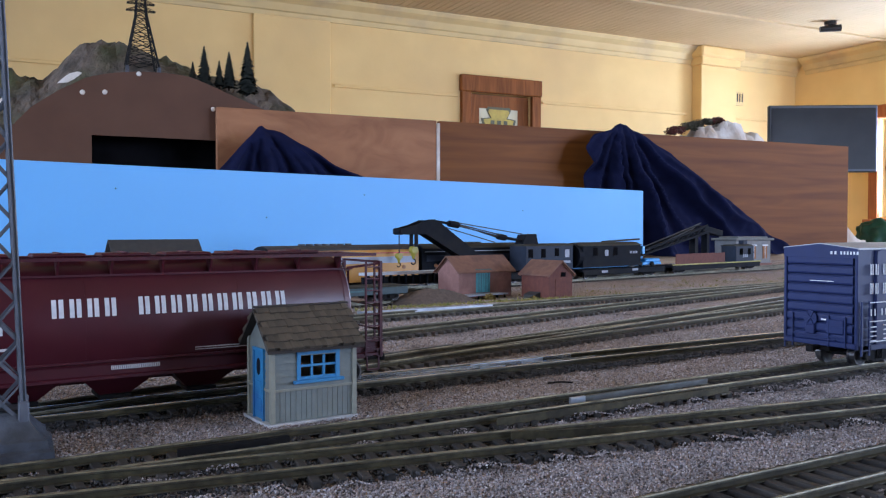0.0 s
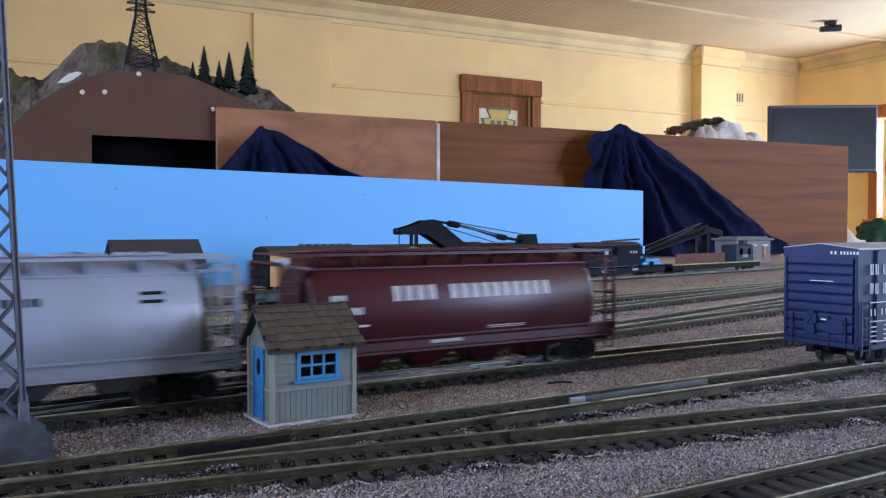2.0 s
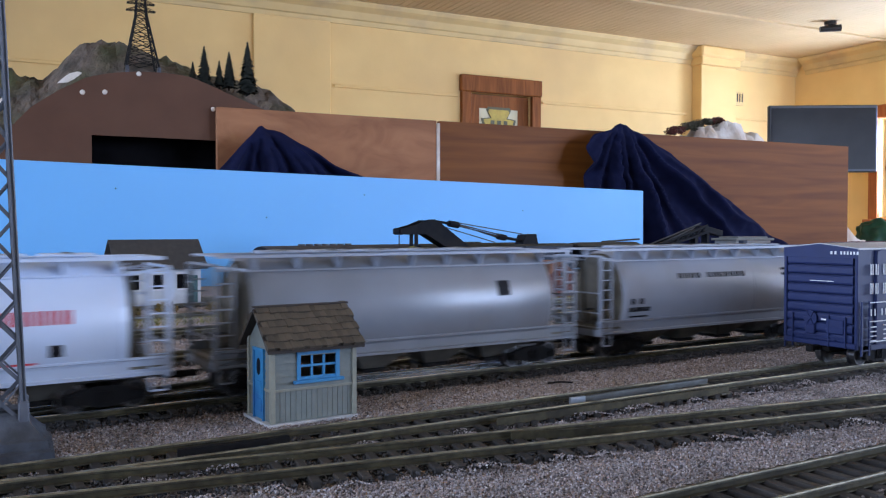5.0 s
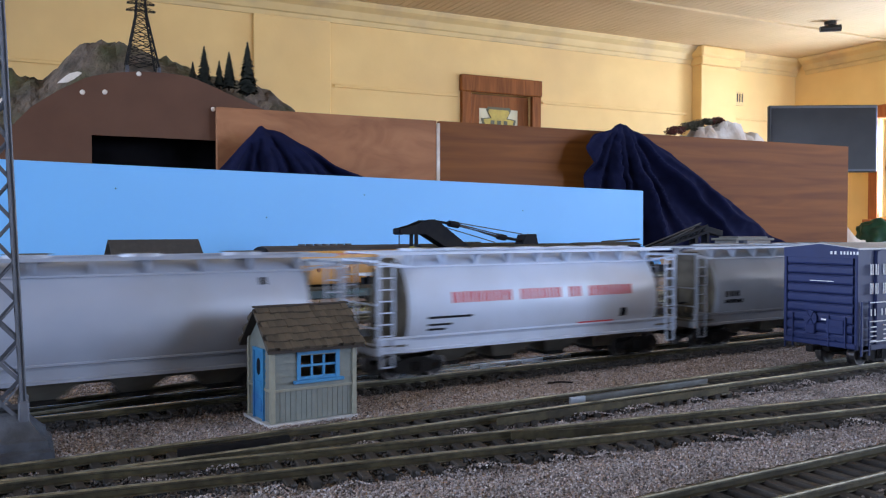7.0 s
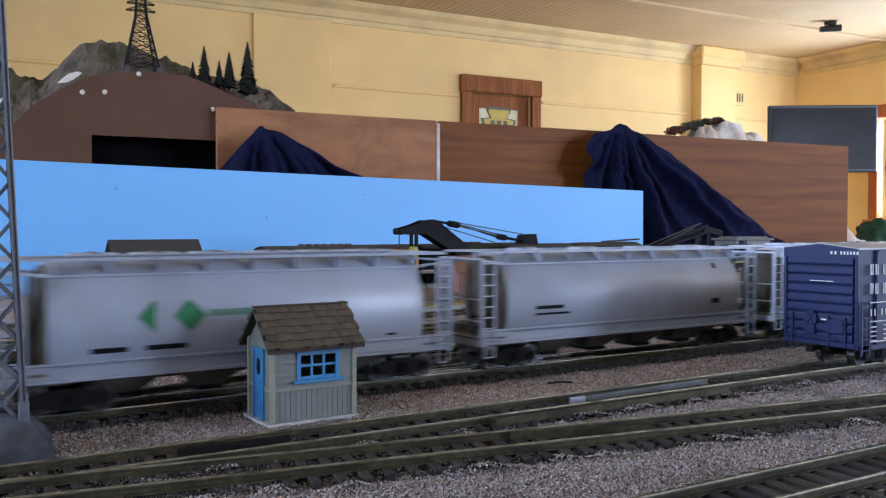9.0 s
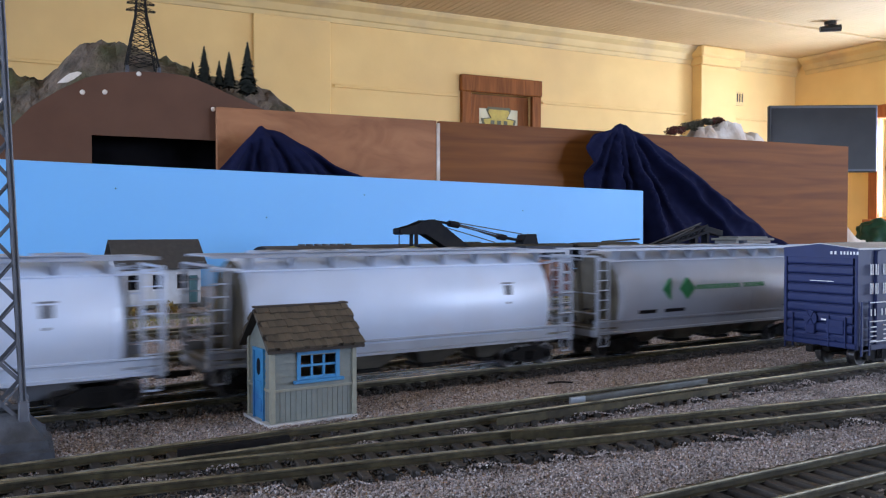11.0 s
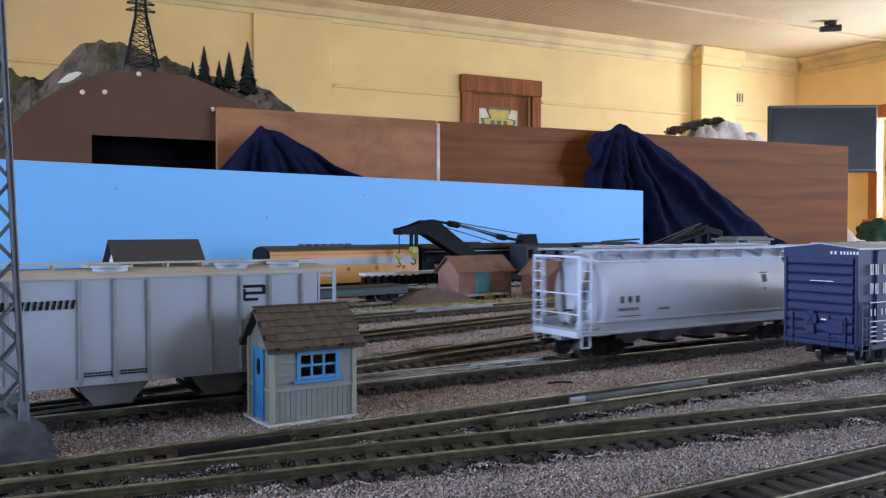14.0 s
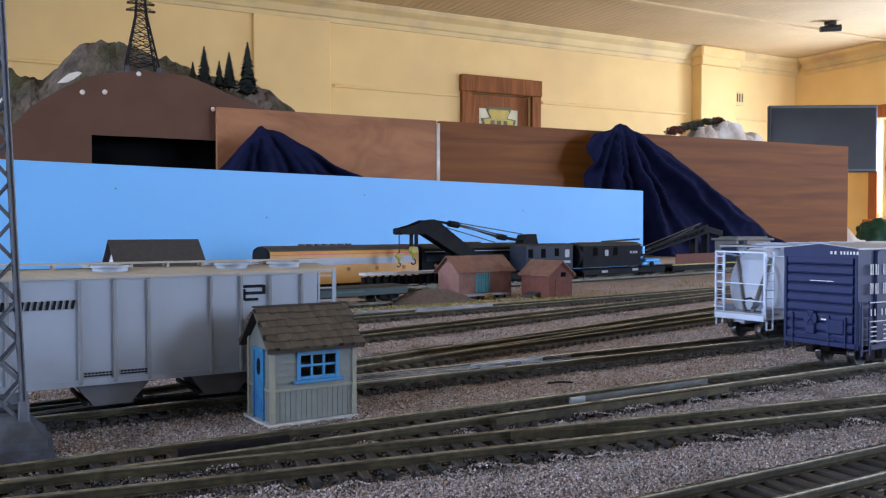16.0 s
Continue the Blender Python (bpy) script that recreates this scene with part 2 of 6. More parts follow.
SHINGLE = random_mat("brown_shingle", [(0.098, 0.073, 0.044), (0.128, 0.096, 0.060), (0.082, 0.060, 0.037), (0.112, 0.084, 0.052)], rough=0.85, bscale=2200)
SHINGLEBASE = mat("shingle_under", (0.05, 0.037, 0.028), None, 300, 0.9)
DARKIN = mat("dark_interior", (0.34, 0.15, 0.06), (0.26, 0.11, 0.05), 60, 0.9)
WHITEBASE = mat("white_base_plate", (0.62, 0.62, 0.62), (0.48, 0.48, 0.48), 300, 0.7, dirt=(0.3, 0.29, 0.27), big=80)

MAROON = mat("maroon_paint", (0.072, 0.0075, 0.014), (0.058, 0.006, 0.011), 60, 0.40, bump=0.02, dirt=(0.060, 0.010, 0.014), big=18)
GREYCAR = mat("light_grey_paint", (0.345, 0.385, 0.46), (0.31, 0.345, 0.415), 60, 0.40, bump=0.02, dirt=(0.29, 0.30, 0.32), big=26, spec=0.7)
STATROOF = mat("drab_station_roof", (0.17, 0.165, 0.14), (0.13, 0.125, 0.105), 120, 0.7)
GREYCAR2 = mat("mid_grey_paint", (0.25, 0.268, 0.30), (0.22, 0.236, 0.265), 60, 0.32, bump=0.02, dirt=(0.19, 0.20, 0.215), big=26, spec=0.7)
WHITECAR = mat("white_paint", (0.61, 0.70, 0.85), (0.56, 0.645, 0.785), 60, 0.36, bump=0.02, dirt=(0.54, 0.60, 0.70), big=26, spec=0.7)
TAUPE = mat("weathered_grey_paint", (0.365, 0.415, 0.475), (0.335, 0.38, 0.435), 60, 0.42, bump=0.02, dirt=(0.325, 0.36, 0.40), big=26)
RIBGREY = mat("grimy_rib_paint", (0.26, 0.275, 0.29), (0.21, 0.215, 0.215), 90, 0.6, dirt=(0.16, 0.15, 0.135), big=30)
CHUTEGREY = mat("chute_grey_paint", (0.20, 0.205, 0.215), (0.14, 0.14, 0.14), 90, 0.6, dirt=(0.08, 0.07, 0.06), big=35)
TANROOF = mat("tan_roof_paint", (0.48, 0.43, 0.34), (0.40, 0.36, 0.29), 120, 0.6)
# grime plus the shade at car ends and undersides, in one dark colour
ENDGRIMESHADE = mat("grimy_shaded_grey_paint", (0.17, 0.155, 0.125), (0.10, 0.09, 0.07), 120, 0.7, dirt=(0.06, 0.052, 0.042), big=50, spec=0.2)
for painted, grime in ((GREYCAR, 0.55), (GREYCAR2, 0.6), (WHITECAR, 0.4), (TAUPE, 0.6)):
    weathered(painted, (0.12, 0.105, 0.088), grime)
BOXBLUE = mat("boxcar_blue_paint", (0.017, 0.026, 0.086), (0.0145, 0.022, 0.073), 80, 0.5, bump=0.02, dirt=(0.013, 0.018, 0.055), big=40, spec=0.3)
BOXROOF = mat("galvanised_roof", (0.42, 0.41, 0.40), (0.32, 0.31, 0.30), 150, 0.5, 0.3)
TRUCK = mat("truck_black", (0.010, 0.009, 0.009), (0.016, 0.014, 0.012), 300, 0.7, bump=0.1, spec=0.08)
WHEEL = mat("wheel_metal", (0.030, 0.026, 0.024), (0.02, 0.018, 0.016), 300, 0.5, 0.3, spec=0.3)
WHEELRIM = mat("bright_wheel_tread", (0.22, 0.21, 0.20), (0.10, 0.09, 0.085), 300, 0.35, 0.9)
WHITELET = mat("white_lettering", (0.72, 0.72, 0.72), None, 500, 0.5)
BLACKLET = mat("black_lettering", (0.010, 0.010, 0.013), None, 500, 0.6, spec=0.15)
GREYLET = mat("grey_small_lettering", (0.17, 0.18, 0.20), None, 500, 0.6, spec=0.2)
FADEDLET = mat("faded_lettering", (0.34, 0.36, 0.40), (0.22, 0.23, 0.26), 400, 0.6)
REDLET = mat("red_lettering", (0.62, 0.05, 0.06), None, 500, 0.5)
GREENLET = mat("green_lettering", (0.015, 0.20, 0.07), None, 500, 0.5)

CRANEBLK = mat("black_crane_paint", (0.006, 0.007, 0.010), (0.009, 0.010, 0.013), 150, 0.65, dirt=(0.015, 0.014, 0.013), big=40, spec=0.08)
CRANEGREY = mat("dark_grey_crane_paint", (0.023, 0.030, 0.046), (0.018, 0.024, 0.037), 150, 0.6, spec=0.2)
CRANEROOF = mat("drab_roof_paint", (0.055, 0.048, 0.032), (0.038, 0.034, 0.024), 150, 0.75, spec=0.2)
YELLOW = mat("yellow_hook_paint", (0.36, 0.31, 0.03), (0.26, 0.21, 0.02), 150, 0.5)
UPROOF = mat("dark_coach_roof", (0.055, 0.05, 0.048), (0.04, 0.036, 0.036), 80, 0.6)
UPYELLOW = mat("yellow_coach_paint", (0.58, 0.27, 0.03), (0.50, 0.23, 0.028), 80, 0.4)
UPGREY = mat("coach_grey_paint", (0.30, 0.33, 0.36), (0.26, 0.28, 0.31), 80, 0.4)
BRICK_A = mat("brick_red_paint", (0.27, 0.135, 0.105), (0.21, 0.10, 0.078), 200, 0.8, dirt=(0.14, 0.06, 0.045), big=40)
BRICK_B = mat("oxide_red_paint", (0.14, 0.042, 0.024), (0.105, 0.03, 0.018), 200, 0.8)
ROOF_BRN = mat("brown_roof", (0.21, 0.10, 0.06), (0.16, 0.075, 0.047), 200, 0.8, dirt=(0.11, 0.055, 0.04), big=50)
ROOF_DRK = mat("charcoal_roof", (0.035, 0.031, 0.028), (0.05, 0.044, 0.038), 200, 0.8)
TEAL = mat("teal_paint", (0.05, 0.25, 0.27), (0.04, 0.19, 0.21), 150, 0.6)
TEALDRK = mat("dark_teal_paint", (0.03, 0.10, 0.10), (0.022, 0.075, 0.08), 150, 0.6)
FLATTEAL = mat("grimy_teal_paint", (0.022, 0.05, 0.052), (0.016, 0.036, 0.038), 150, 0.6)
WHITEWALL = mat("white_wall_paint", (0.55, 0.56, 0.57), (0.46, 0.47, 0.48), 120, 0.7)
STATION = mat("stone_grey_paint", (0.22, 0.205, 0.185), (0.175, 0.165, 0.15), 120, 0.7)
CYAN = mat("bright_blue_paint", (0.05, 0.34, 0.72), (0.04, 0.28, 0.60), 150, 0.4)
POLEPAINT = mat("pole_grey_paint", (0.12, 0.13, 0.15), (0.085, 0.09, 0.105), 250, 0.6, bump=0.15, dirt=(0.06, 0.06, 0.065), big=60)
CONCRETE = mat("painted_concrete", (0.085, 0.098, 0.118), (0.035, 0.039, 0.047), 250, 0.5, bump=0.5, dirt=(0.035, 0.034, 0.036), big=70)
TOWERSTEEL = mat("tower_steel", (0.012, 0.011, 0.010), (0.022, 0.019, 0.016), 100, 0.75, spec=0.1)
ROPE = mat("crane_cable", (0.02, 0.02, 0.022), None, 300, 0.6)


# ---- mesh helpers (lengths in millimetres unless unit is given) ----
def part(name, bm, material, parent=None, label="", unit=0.001, m=None, smooth=False):
    if unit != 1:
        bmesh.ops.scale(bm, vec=(unit,) * 3, verts=bm.verts)
    me = bpy.data.meshes.new(name)
    bmesh.ops.recalc_face_normals(bm, faces=bm.faces)
    bm.to_mesh(me)
    bm.free()
    for mm in material if isinstance(material, (list, tuple)) else [material]:
        me.materials.append(mm)
    if smooth:
        for p in me.polygons:
            p.use_smooth = True
    ob = new(name, me)
    if parent:
        ob.parent = parent
    if m is not None:
        ob.matrix_basis = m
    if label:
        ob["label"] = label
    return ob


def thing(name, m, label, category, group="", kind=""):
    ob = new(name)
    ob.empty_display_size = 0.01
    ob.matrix_basis = m
    return tagged(ob, label, category, group, kind)


def box(bm, x, y, z, sx, sy, sz, rot=None, bev=0.0):
    """A box with its centre at x, y, z."""
    vs = bmesh.ops.create_cube(bm, size=1)["verts"]
    m = Matrix.Translation((x, y, z)) @ (rot.to_4x4() if rot else Matrix()) @ Matrix.Diagonal((sx, sy, sz, 1))
    bmesh.ops.transform(bm, matrix=m, verts=vs)
    if bev:
        es = list({e for v in vs for e in v.link_edges})
        bmesh.ops.bevel(bm, geom=es, offset=bev, segments=1, affect="EDGES", profile=0.5)
    return bm


def bx(x, y, z, sx, sy, sz, bev=0.0, rot=None):
    return box(bmesh.new(), x, y, z, sx, sy, sz, rot, bev)


def rod(bm, a, b, r, n=6, r2=None):
    a, b = Vector(a), Vector(b)
    d = b - a
    vs = bmesh.ops.create_cone(bm, cap_ends=True, segments=n, radius1=r, radius2=r if r2 is None else r2, depth=d.length)["verts"]
    m = Matrix.Translation((a + b) / 2) @ d.to_track_quat("Z", "Y").to_matrix().to_4x4()
    bmesh.ops.transform(bm, matrix=m, verts=vs)
    return bm


def bar(bm, a, b, w, h):
    """A square bar from a to b."""
    a, b = Vector(a), Vector(b)
    d = b - a
    vs = bmesh.ops.create_cube(bm, size=1)["verts"]
    m = Matrix.Translation((a + b) / 2) @ d.to_track_quat("Z", "Y").to_matrix().to_4x4() @ Matrix.Diagonal((w, h, d.length, 1))
    bmesh.ops.transform(bm, matrix=m, verts=vs)
    return bm


def prism(bm, pts, axis, lo, hi):
    """A polygon pushed along an axis: 'x' takes (y, z) points, 'y' takes (x, z), 'z' takes (x, y)."""
    def at(p, h):
        return {"x": (h, p[0], p[1]), "y": (p[0], h, p[1]), "z": (p[0], p[1], h)}[axis]
    v0 = [bm.verts.new(at(p, lo)) for p in pts]
    v1 = [bm.verts.new(at(p, hi)) for p in pts]
    n = len(pts)
    bm.faces.new(v0)
    bm.faces.new(v1)
    for i in range(n):
        bm.faces.new((v0[i], v0[(i + 1) % n], v1[(i + 1) % n], v1[i]))
    return bm


def loft(bm, rings, caps=True):
    """Skin a row of equal rings of points."""
    vs = [[bm.verts.new(p) for p in r] for r in rings]
    n = len(vs[0])
    for a, b in zip(vs, vs[1:]):
        for i in range(n):
            bm.faces.new((a[i], a[(i + 1) % n], b[(i + 1) % n], b[i]))
    if caps:
        bm.faces.new(vs[0])
        bm.faces.new(vs[-1])
    return bm


def mesh_from(name, verts, faces, material, parent=None, smooth=False):
    me = bpy.data.meshes.new(name)
    me.from_pydata(verts, [], faces)
    me.materials.append(material)
    if smooth:
        for p in me.polygons:
            p.use_smooth = True
    ob = new(name, me)
    if parent:
        ob.parent = parent
    return ob


def smoothstep(a, b, x):
    x = np.clip((np.asarray(x, float) - a) / (b - a), 0, 1)
    return x * x * (3 - 2 * x)


# ---- the room ----
def room_part(name, bm, material, label, category="wall", kind="structure", parent=None):
    ob = part(name, bm, material, parent, unit=1)
    if parent is None:
        ob.matrix_basis = ROOM
        tagged(ob, label, category, "", kind)
    return ob


def pierced_wall(name, length, along, offset, thick, holes, label, paint=WALL):
    """A wall from floor to ceiling with openings (from, to, sill, head) cut through it."""
    bm = bmesh.new()
    cuts = sorted({-0.15, length + 0.15, *[h[0] for h in holes], *[h[1] for h in holes]})
    for lo, hi in zip(cuts, cuts[1:]):
        mid = (lo + hi) / 2
        hole = [h for h in holes if h[0] < mid < h[1]]
        spans = [(FLOOR_Z, hole[0][2]), (hole[0][3], CEIL_Z)] if hole else [(FLOOR_Z, CEIL_Z)]
        for z0, z1 in spans:
            c, s = (mid, offset), (hi - lo, thick)
            if along == "b":
                c, s = (offset, mid), (thick, hi - lo)
            box(bm, c[0], c[1], (z0 + z1) / 2, s[0], s[1], z1 - z0)
    return room_part(name, bm, paint, label)


DOOR_A0, DOOR_A1, DOOR_TOP = 4.035, 4.775, 1.47
pierced_wall("wall_north", ROOM_A, "a", -0.1, 0.2, [(DOOR_A0, DOOR_A1, FLOOR_Z, DOOR_TOP)], "cream painted plaster wall with a picture moulding")
pierced_wall("wall_east", ROOM_B, "b", -0.1, 0.2, [w[1:5] for w in WINDOWS if w[0] == "east"], "cream painted plaster wall with one known and two added windows")
# unseen walls; their windows are added to light the layout from behind
pierced_wall("wall_south", ROOM_A, "a", ROOM_B + 0.1, 0.2, [w[1:5] for w in WINDOWS if w[0] == "south"], "unseen pale grey wall for neutral bounce, two windows added for light", BOUNCEWALL)
pierced_wall("wall_west", ROOM_B, "b", ROOM_A + 0.1, 0.2, [w[1:5] for w in WINDOWS if w[0] == "west"], "unseen pale grey wall for neutral bounce, two windows added for light", BOUNCEWALL)
room_part("floor", bx(ROOM_A / 2, ROOM_B / 2, FLOOR_Z - 0.05, ROOM_A + 0.4, ROOM_B + 0.4, 0.1), FLOORM, "dark varnished timber floor of the hall", "floor")


def ceiling():
    bm = bmesh.new()
    box(bm, ROOM_A / 2, ROOM_B / 2, CEIL_Z + 0.05, ROOM_A + 0.4, ROOM_B + 0.4, 0.1)
    n = 170
    for i in range(n):  # narrow beaded boards
        box(bm, ROOM_A * (i + 0.5) / n, ROOM_B / 2, CEIL_Z - 0.004, ROOM_A / n - 0.007, ROOM_B, 0.008)
    box(bm, ROOM_A / 2, 1.365, CEIL_Z - 0.018, ROOM_A, 0.07, 0.022)  # cover strip
    box(bm, ROOM_A / 2, 4.4, CEIL_Z - 0.018, ROOM_A, 0.07, 0.022)
    room_part("ceiling", bm, CEIL, "off-white beaded board ceiling", "ceiling")


ceiling()


def cornice():
    for name, along in (("trim_north", "a"), ("trim_east", "b")):
        pts = [(0, CEIL_Z - 0.20), (0.02, CEIL_Z - 0.20), (0.03, CEIL_Z - 0.16), (0.05, CEIL_Z - 0.15), (0.08, CEIL_Z - 0.09), (0.14, CEIL_Z - 0.05), (0.16, CEIL_Z - 0.02), (0.16, CEIL_Z - 0.009), (0, CEIL_Z - 0.009)]
        bm = bmesh.new()
        if along == "a":
            prism(bm, pts, "x", 0, ROOM_A)
        else:
            prism(bm, [(p[0], p[1]) for p in pts], "y", 0.17, ROOM_B)
        room_part(name, bm, TRIM_PAINT, "moulded plaster cornice under the ceiling", "cornice")
    for k, (lo, hi) in enumerate(((0, 1.12), (1.84, DOOR_A0 - 0.14), (DOOR_A1 + 0.14, 6.25), (7.06, ROOM_A))):
        room_part("trim_rail_%d" % (k + 1), bx((lo + hi) / 2, 0.012, 1.42, hi - lo, 0.024, 0.030, 0.006), WALL, "slim painted picture moulding", "moulding")


cornice()


def pilaster(lo, hi, deep, name):
    bm = bx((lo + hi) / 2, deep / 2, (FLOOR_Z + CEIL_Z - 0.22) / 2, hi - lo, deep, CEIL_Z - 0.22 - FLOOR_Z, 0.008)
    box(bm, (lo + hi) / 2, deep / 2 + 0.02, CEIL_Z - 0.17, hi - lo + 0.06, deep + 0.05, 0.10, None, 0.012)
    box(bm, (lo + hi) / 2, deep / 2 + 0.04, CEIL_Z - 0.07, hi - lo + 0.14, deep + 0.10, 0.12, None, 0.02)
    room_part(name, bm, WALL, "cream plaster pilaster with a moulded capital", "pilaster")


pilaster(1.2, 1.76, 0.16, "pilaster_1")
breast = bx(6.655, 0.02, (FLOOR_Z + CEIL_Z - 0.2) / 2, 0.73, 0.04, CEIL_Z - 0.2 - FLOOR_Z, 0.006)
room_part("pilaster_2", breast, WALL, "shallow cream plaster chimney breast", "pilaster")


def door():
    d = thing("door_1", ROOM, "dark red-brown panelled door with a sign", "door", "", "structure")
    z0, w = FLOOR_Z, 0.11
    for lo, hi in ((DOOR_A0 - w, DOOR_A0), (DOOR_A1, DOOR_A1 + w)):
        part("casing", bx((lo + hi) / 2, 0.02, (z0 + DOOR_TOP) / 2, w, 0.05, DOOR_TOP - z0, 0.006), DOORWOOD, d, unit=1)
    part("head_casing", bx((DOOR_A0 + DOOR_A1) / 2, 0.024, DOOR_TOP + 0.085, DOOR_A1 - DOOR_A0 + 2 * w + 0.02, 0.06, 0.17, 0.008), DOORWOOD, d, unit=1)
    bm = bmesh.new()
    mid = (DOOR_A0 + DOOR_A1) / 2
    for x in (DOOR_A0 + 0.07, DOOR_A1 - 0.07):
        box(bm, x, -0.06, (z0 + DOOR_TOP) / 2, 0.13, 0.045, DOOR_TOP - z0 - 0.02)
    for z in (DOOR_TOP - 0.08, 0.30, z0 + 0.12):
        box(bm, mid, -0.06, z, DOOR_A1 - DOOR_A0 - 0.02, 0.044, 0.14)
    box(bm, mid, -0.065, (z0 + DOOR_TOP) / 2, DOOR_A1 - DOOR_A0 - 0.03, 0.02, DOOR_TOP - z0 - 0.05)
    part("door_leaf", bm, DOORWOOD, d, unit=1)
    rodbm = rod(bmesh.new(), (DOOR_A1 - 0.07, -0.04, 0.05), (DOOR_A1 - 0.07, 0.02, 0.05), 0.025, 10)
    part("door_knob", rodbm, DARKMETAL, d, unit=1)
    s = thing("door_sign", ROOM, "cream sign board with a yellow keystone emblem", "sign")
    part("board", bx(mid, -0.046, 1.14, 0.50, 0.012, 0.52, 0.003), PICTURE, s, unit=1)
    k = [(-0.13, 0.20), (0.13, 0.20), (0.15, 0.17), (0.105, 0.09), (0.21, 0.075), (0.205, 0.045), (0.185, 0.0), (0.12, -0.02), (0.17, -0.17), (-0.17, -0.17), (-0.12, -0.02), (-0.185, 0.0), (-0.205, 0.045), (-0.21, 0.075), (-0.105, 0.09), (-0.15, 0.17)]
    bm = prism(bmesh.new(), [(mid + x, 1.14 + z) for x, z in k], "y", -0.040, -0.034)
    part("emblem", bm, SIGNBLK, s, "olive keystone outline", unit=1)
    bm = prism(bmesh.new(), [(mid + x * 0.86, 1.145 + z * 0.84) for x, z in k], "y", -0.034, -0.030)
    part("emblem_face", bm, SIGNYEL, s, "yellow keystone face", unit=1)
    for i in range(3):
        part("lettering", bx(mid + 0.08 * (i - 1), -0.029, 1.17, 0.045, 0.004, 0.06), SIGNBLK, s, unit=1)


door()


# only the first window is in view, the others are added light sources
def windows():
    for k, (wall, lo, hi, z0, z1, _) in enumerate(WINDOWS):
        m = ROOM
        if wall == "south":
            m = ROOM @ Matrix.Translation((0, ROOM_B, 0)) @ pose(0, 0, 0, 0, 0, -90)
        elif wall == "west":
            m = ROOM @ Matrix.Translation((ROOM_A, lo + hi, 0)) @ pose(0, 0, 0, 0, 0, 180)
        w = thing("window_%d" % (k + 1), m, "tall orange-brown framed window; all but the first added for light", "window", "windows of the hall", "structure")
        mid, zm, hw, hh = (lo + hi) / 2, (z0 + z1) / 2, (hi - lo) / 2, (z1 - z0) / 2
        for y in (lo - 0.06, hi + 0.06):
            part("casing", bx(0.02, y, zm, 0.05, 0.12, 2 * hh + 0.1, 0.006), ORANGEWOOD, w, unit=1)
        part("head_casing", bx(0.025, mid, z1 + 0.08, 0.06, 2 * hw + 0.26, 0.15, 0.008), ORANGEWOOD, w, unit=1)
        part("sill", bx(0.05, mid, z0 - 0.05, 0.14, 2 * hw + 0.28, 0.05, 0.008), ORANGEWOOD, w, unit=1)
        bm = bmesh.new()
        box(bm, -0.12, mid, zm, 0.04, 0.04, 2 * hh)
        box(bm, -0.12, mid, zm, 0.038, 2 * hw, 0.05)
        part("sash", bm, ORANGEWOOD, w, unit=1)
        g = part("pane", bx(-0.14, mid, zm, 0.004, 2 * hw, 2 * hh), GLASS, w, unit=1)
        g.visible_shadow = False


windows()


vent = room_part("wall_vent", bx(1.0, 0.012, 1.66, 0.14, 0.024, 0.17, 0.004), TRIM_PAINT, "small slotted vent plate on the wall", "vent")
for k in range(3):
    part("slot", bx(0.96 + 0.04 * k, 0.026, 1.67, 0.016, 0.006, 0.10), DARKMETAL, vent, unit=1)


def television():
    m = Matrix.Translation((3.736, 8.37, 0.95)) @ pose(0, 0, 0, 0, 0, -3)
    t = thing("television", m, "large black flat-screen television on a bracket", "television")
    part("screen", bx(0, -0.022, 0, 1.0, 0.01, 0.60), TVBLACK, t, unit=1)
    part("bezel", bx(0, 0.01, 0, 1.05, 0.05, 0.66, 0.01), TVFRAME, t, unit=1)
    part("wall_bracket", bx(0, 0.10, -0.05, 0.30, 0.14, 0.30, 0.01), DARKMETAL, t, unit=1)
    bm = rod(bmesh.new(), (0, 0.12, -0.15), (0, 0.12, FLOOR_Z - 0.95 + 0.03), 0.03, 10)
    part("stand_pole", bm, DARKMETAL, t, unit=1)
    part("stand_foot", bx(0, 0.12, FLOOR_Z - 0.95 + 0.015, 0.6, 0.45, 0.03, 0.008), DARKMETAL, t, unit=1)


television()


def ceiling_fixture():
    f = thing("ceiling_spotlight", Matrix.Translation((4.00, 8.80, CEIL_Z - 0.009)), "black ceiling spotlight fixture, unlit", "light fixture")
    part("base", rod(bmesh.new(), (0, 0, 0), (0, 0, -0.03), 0.06, 14), DARKMETAL, f, unit=1)
    part("stem", rod(bmesh.new(), (0, 0, -0.02), (0, 0, -0.06), 0.026, 8), DARKMETAL, f, unit=1)
    part("lamp_head", rod(bmesh.new(), (-0.10, 0.02, -0.075), (0.10, -0.02, -0.065), 0.03, 12, 0.036), DARKMETAL, f, unit=1)


ceiling_fixture()

# ---- boards behind the layout: p along the plywood, q away from the camera ----
PLY = Matrix.Translation((-0.585, 2.2, 0)) @ pose(0, 0, 0, 0, 0, 26.4)
TABLE_Z = -0.02


def fascia_top(p):
    """The cut edge of the brown hill front."""
    return float(np.interp(p, (-0.75, -0.485, -0.433, -0.371, -0.308, -0.25, -0.188, -0.13, -0.068, -0.02, 0.035, 0.088, 0.17), (0.24, 0.297, 0.357, 0.402, 0.438, 0.453, 0.461, 0.463, 0.459, 0.443, 0.421, 0.401, 0.370)))


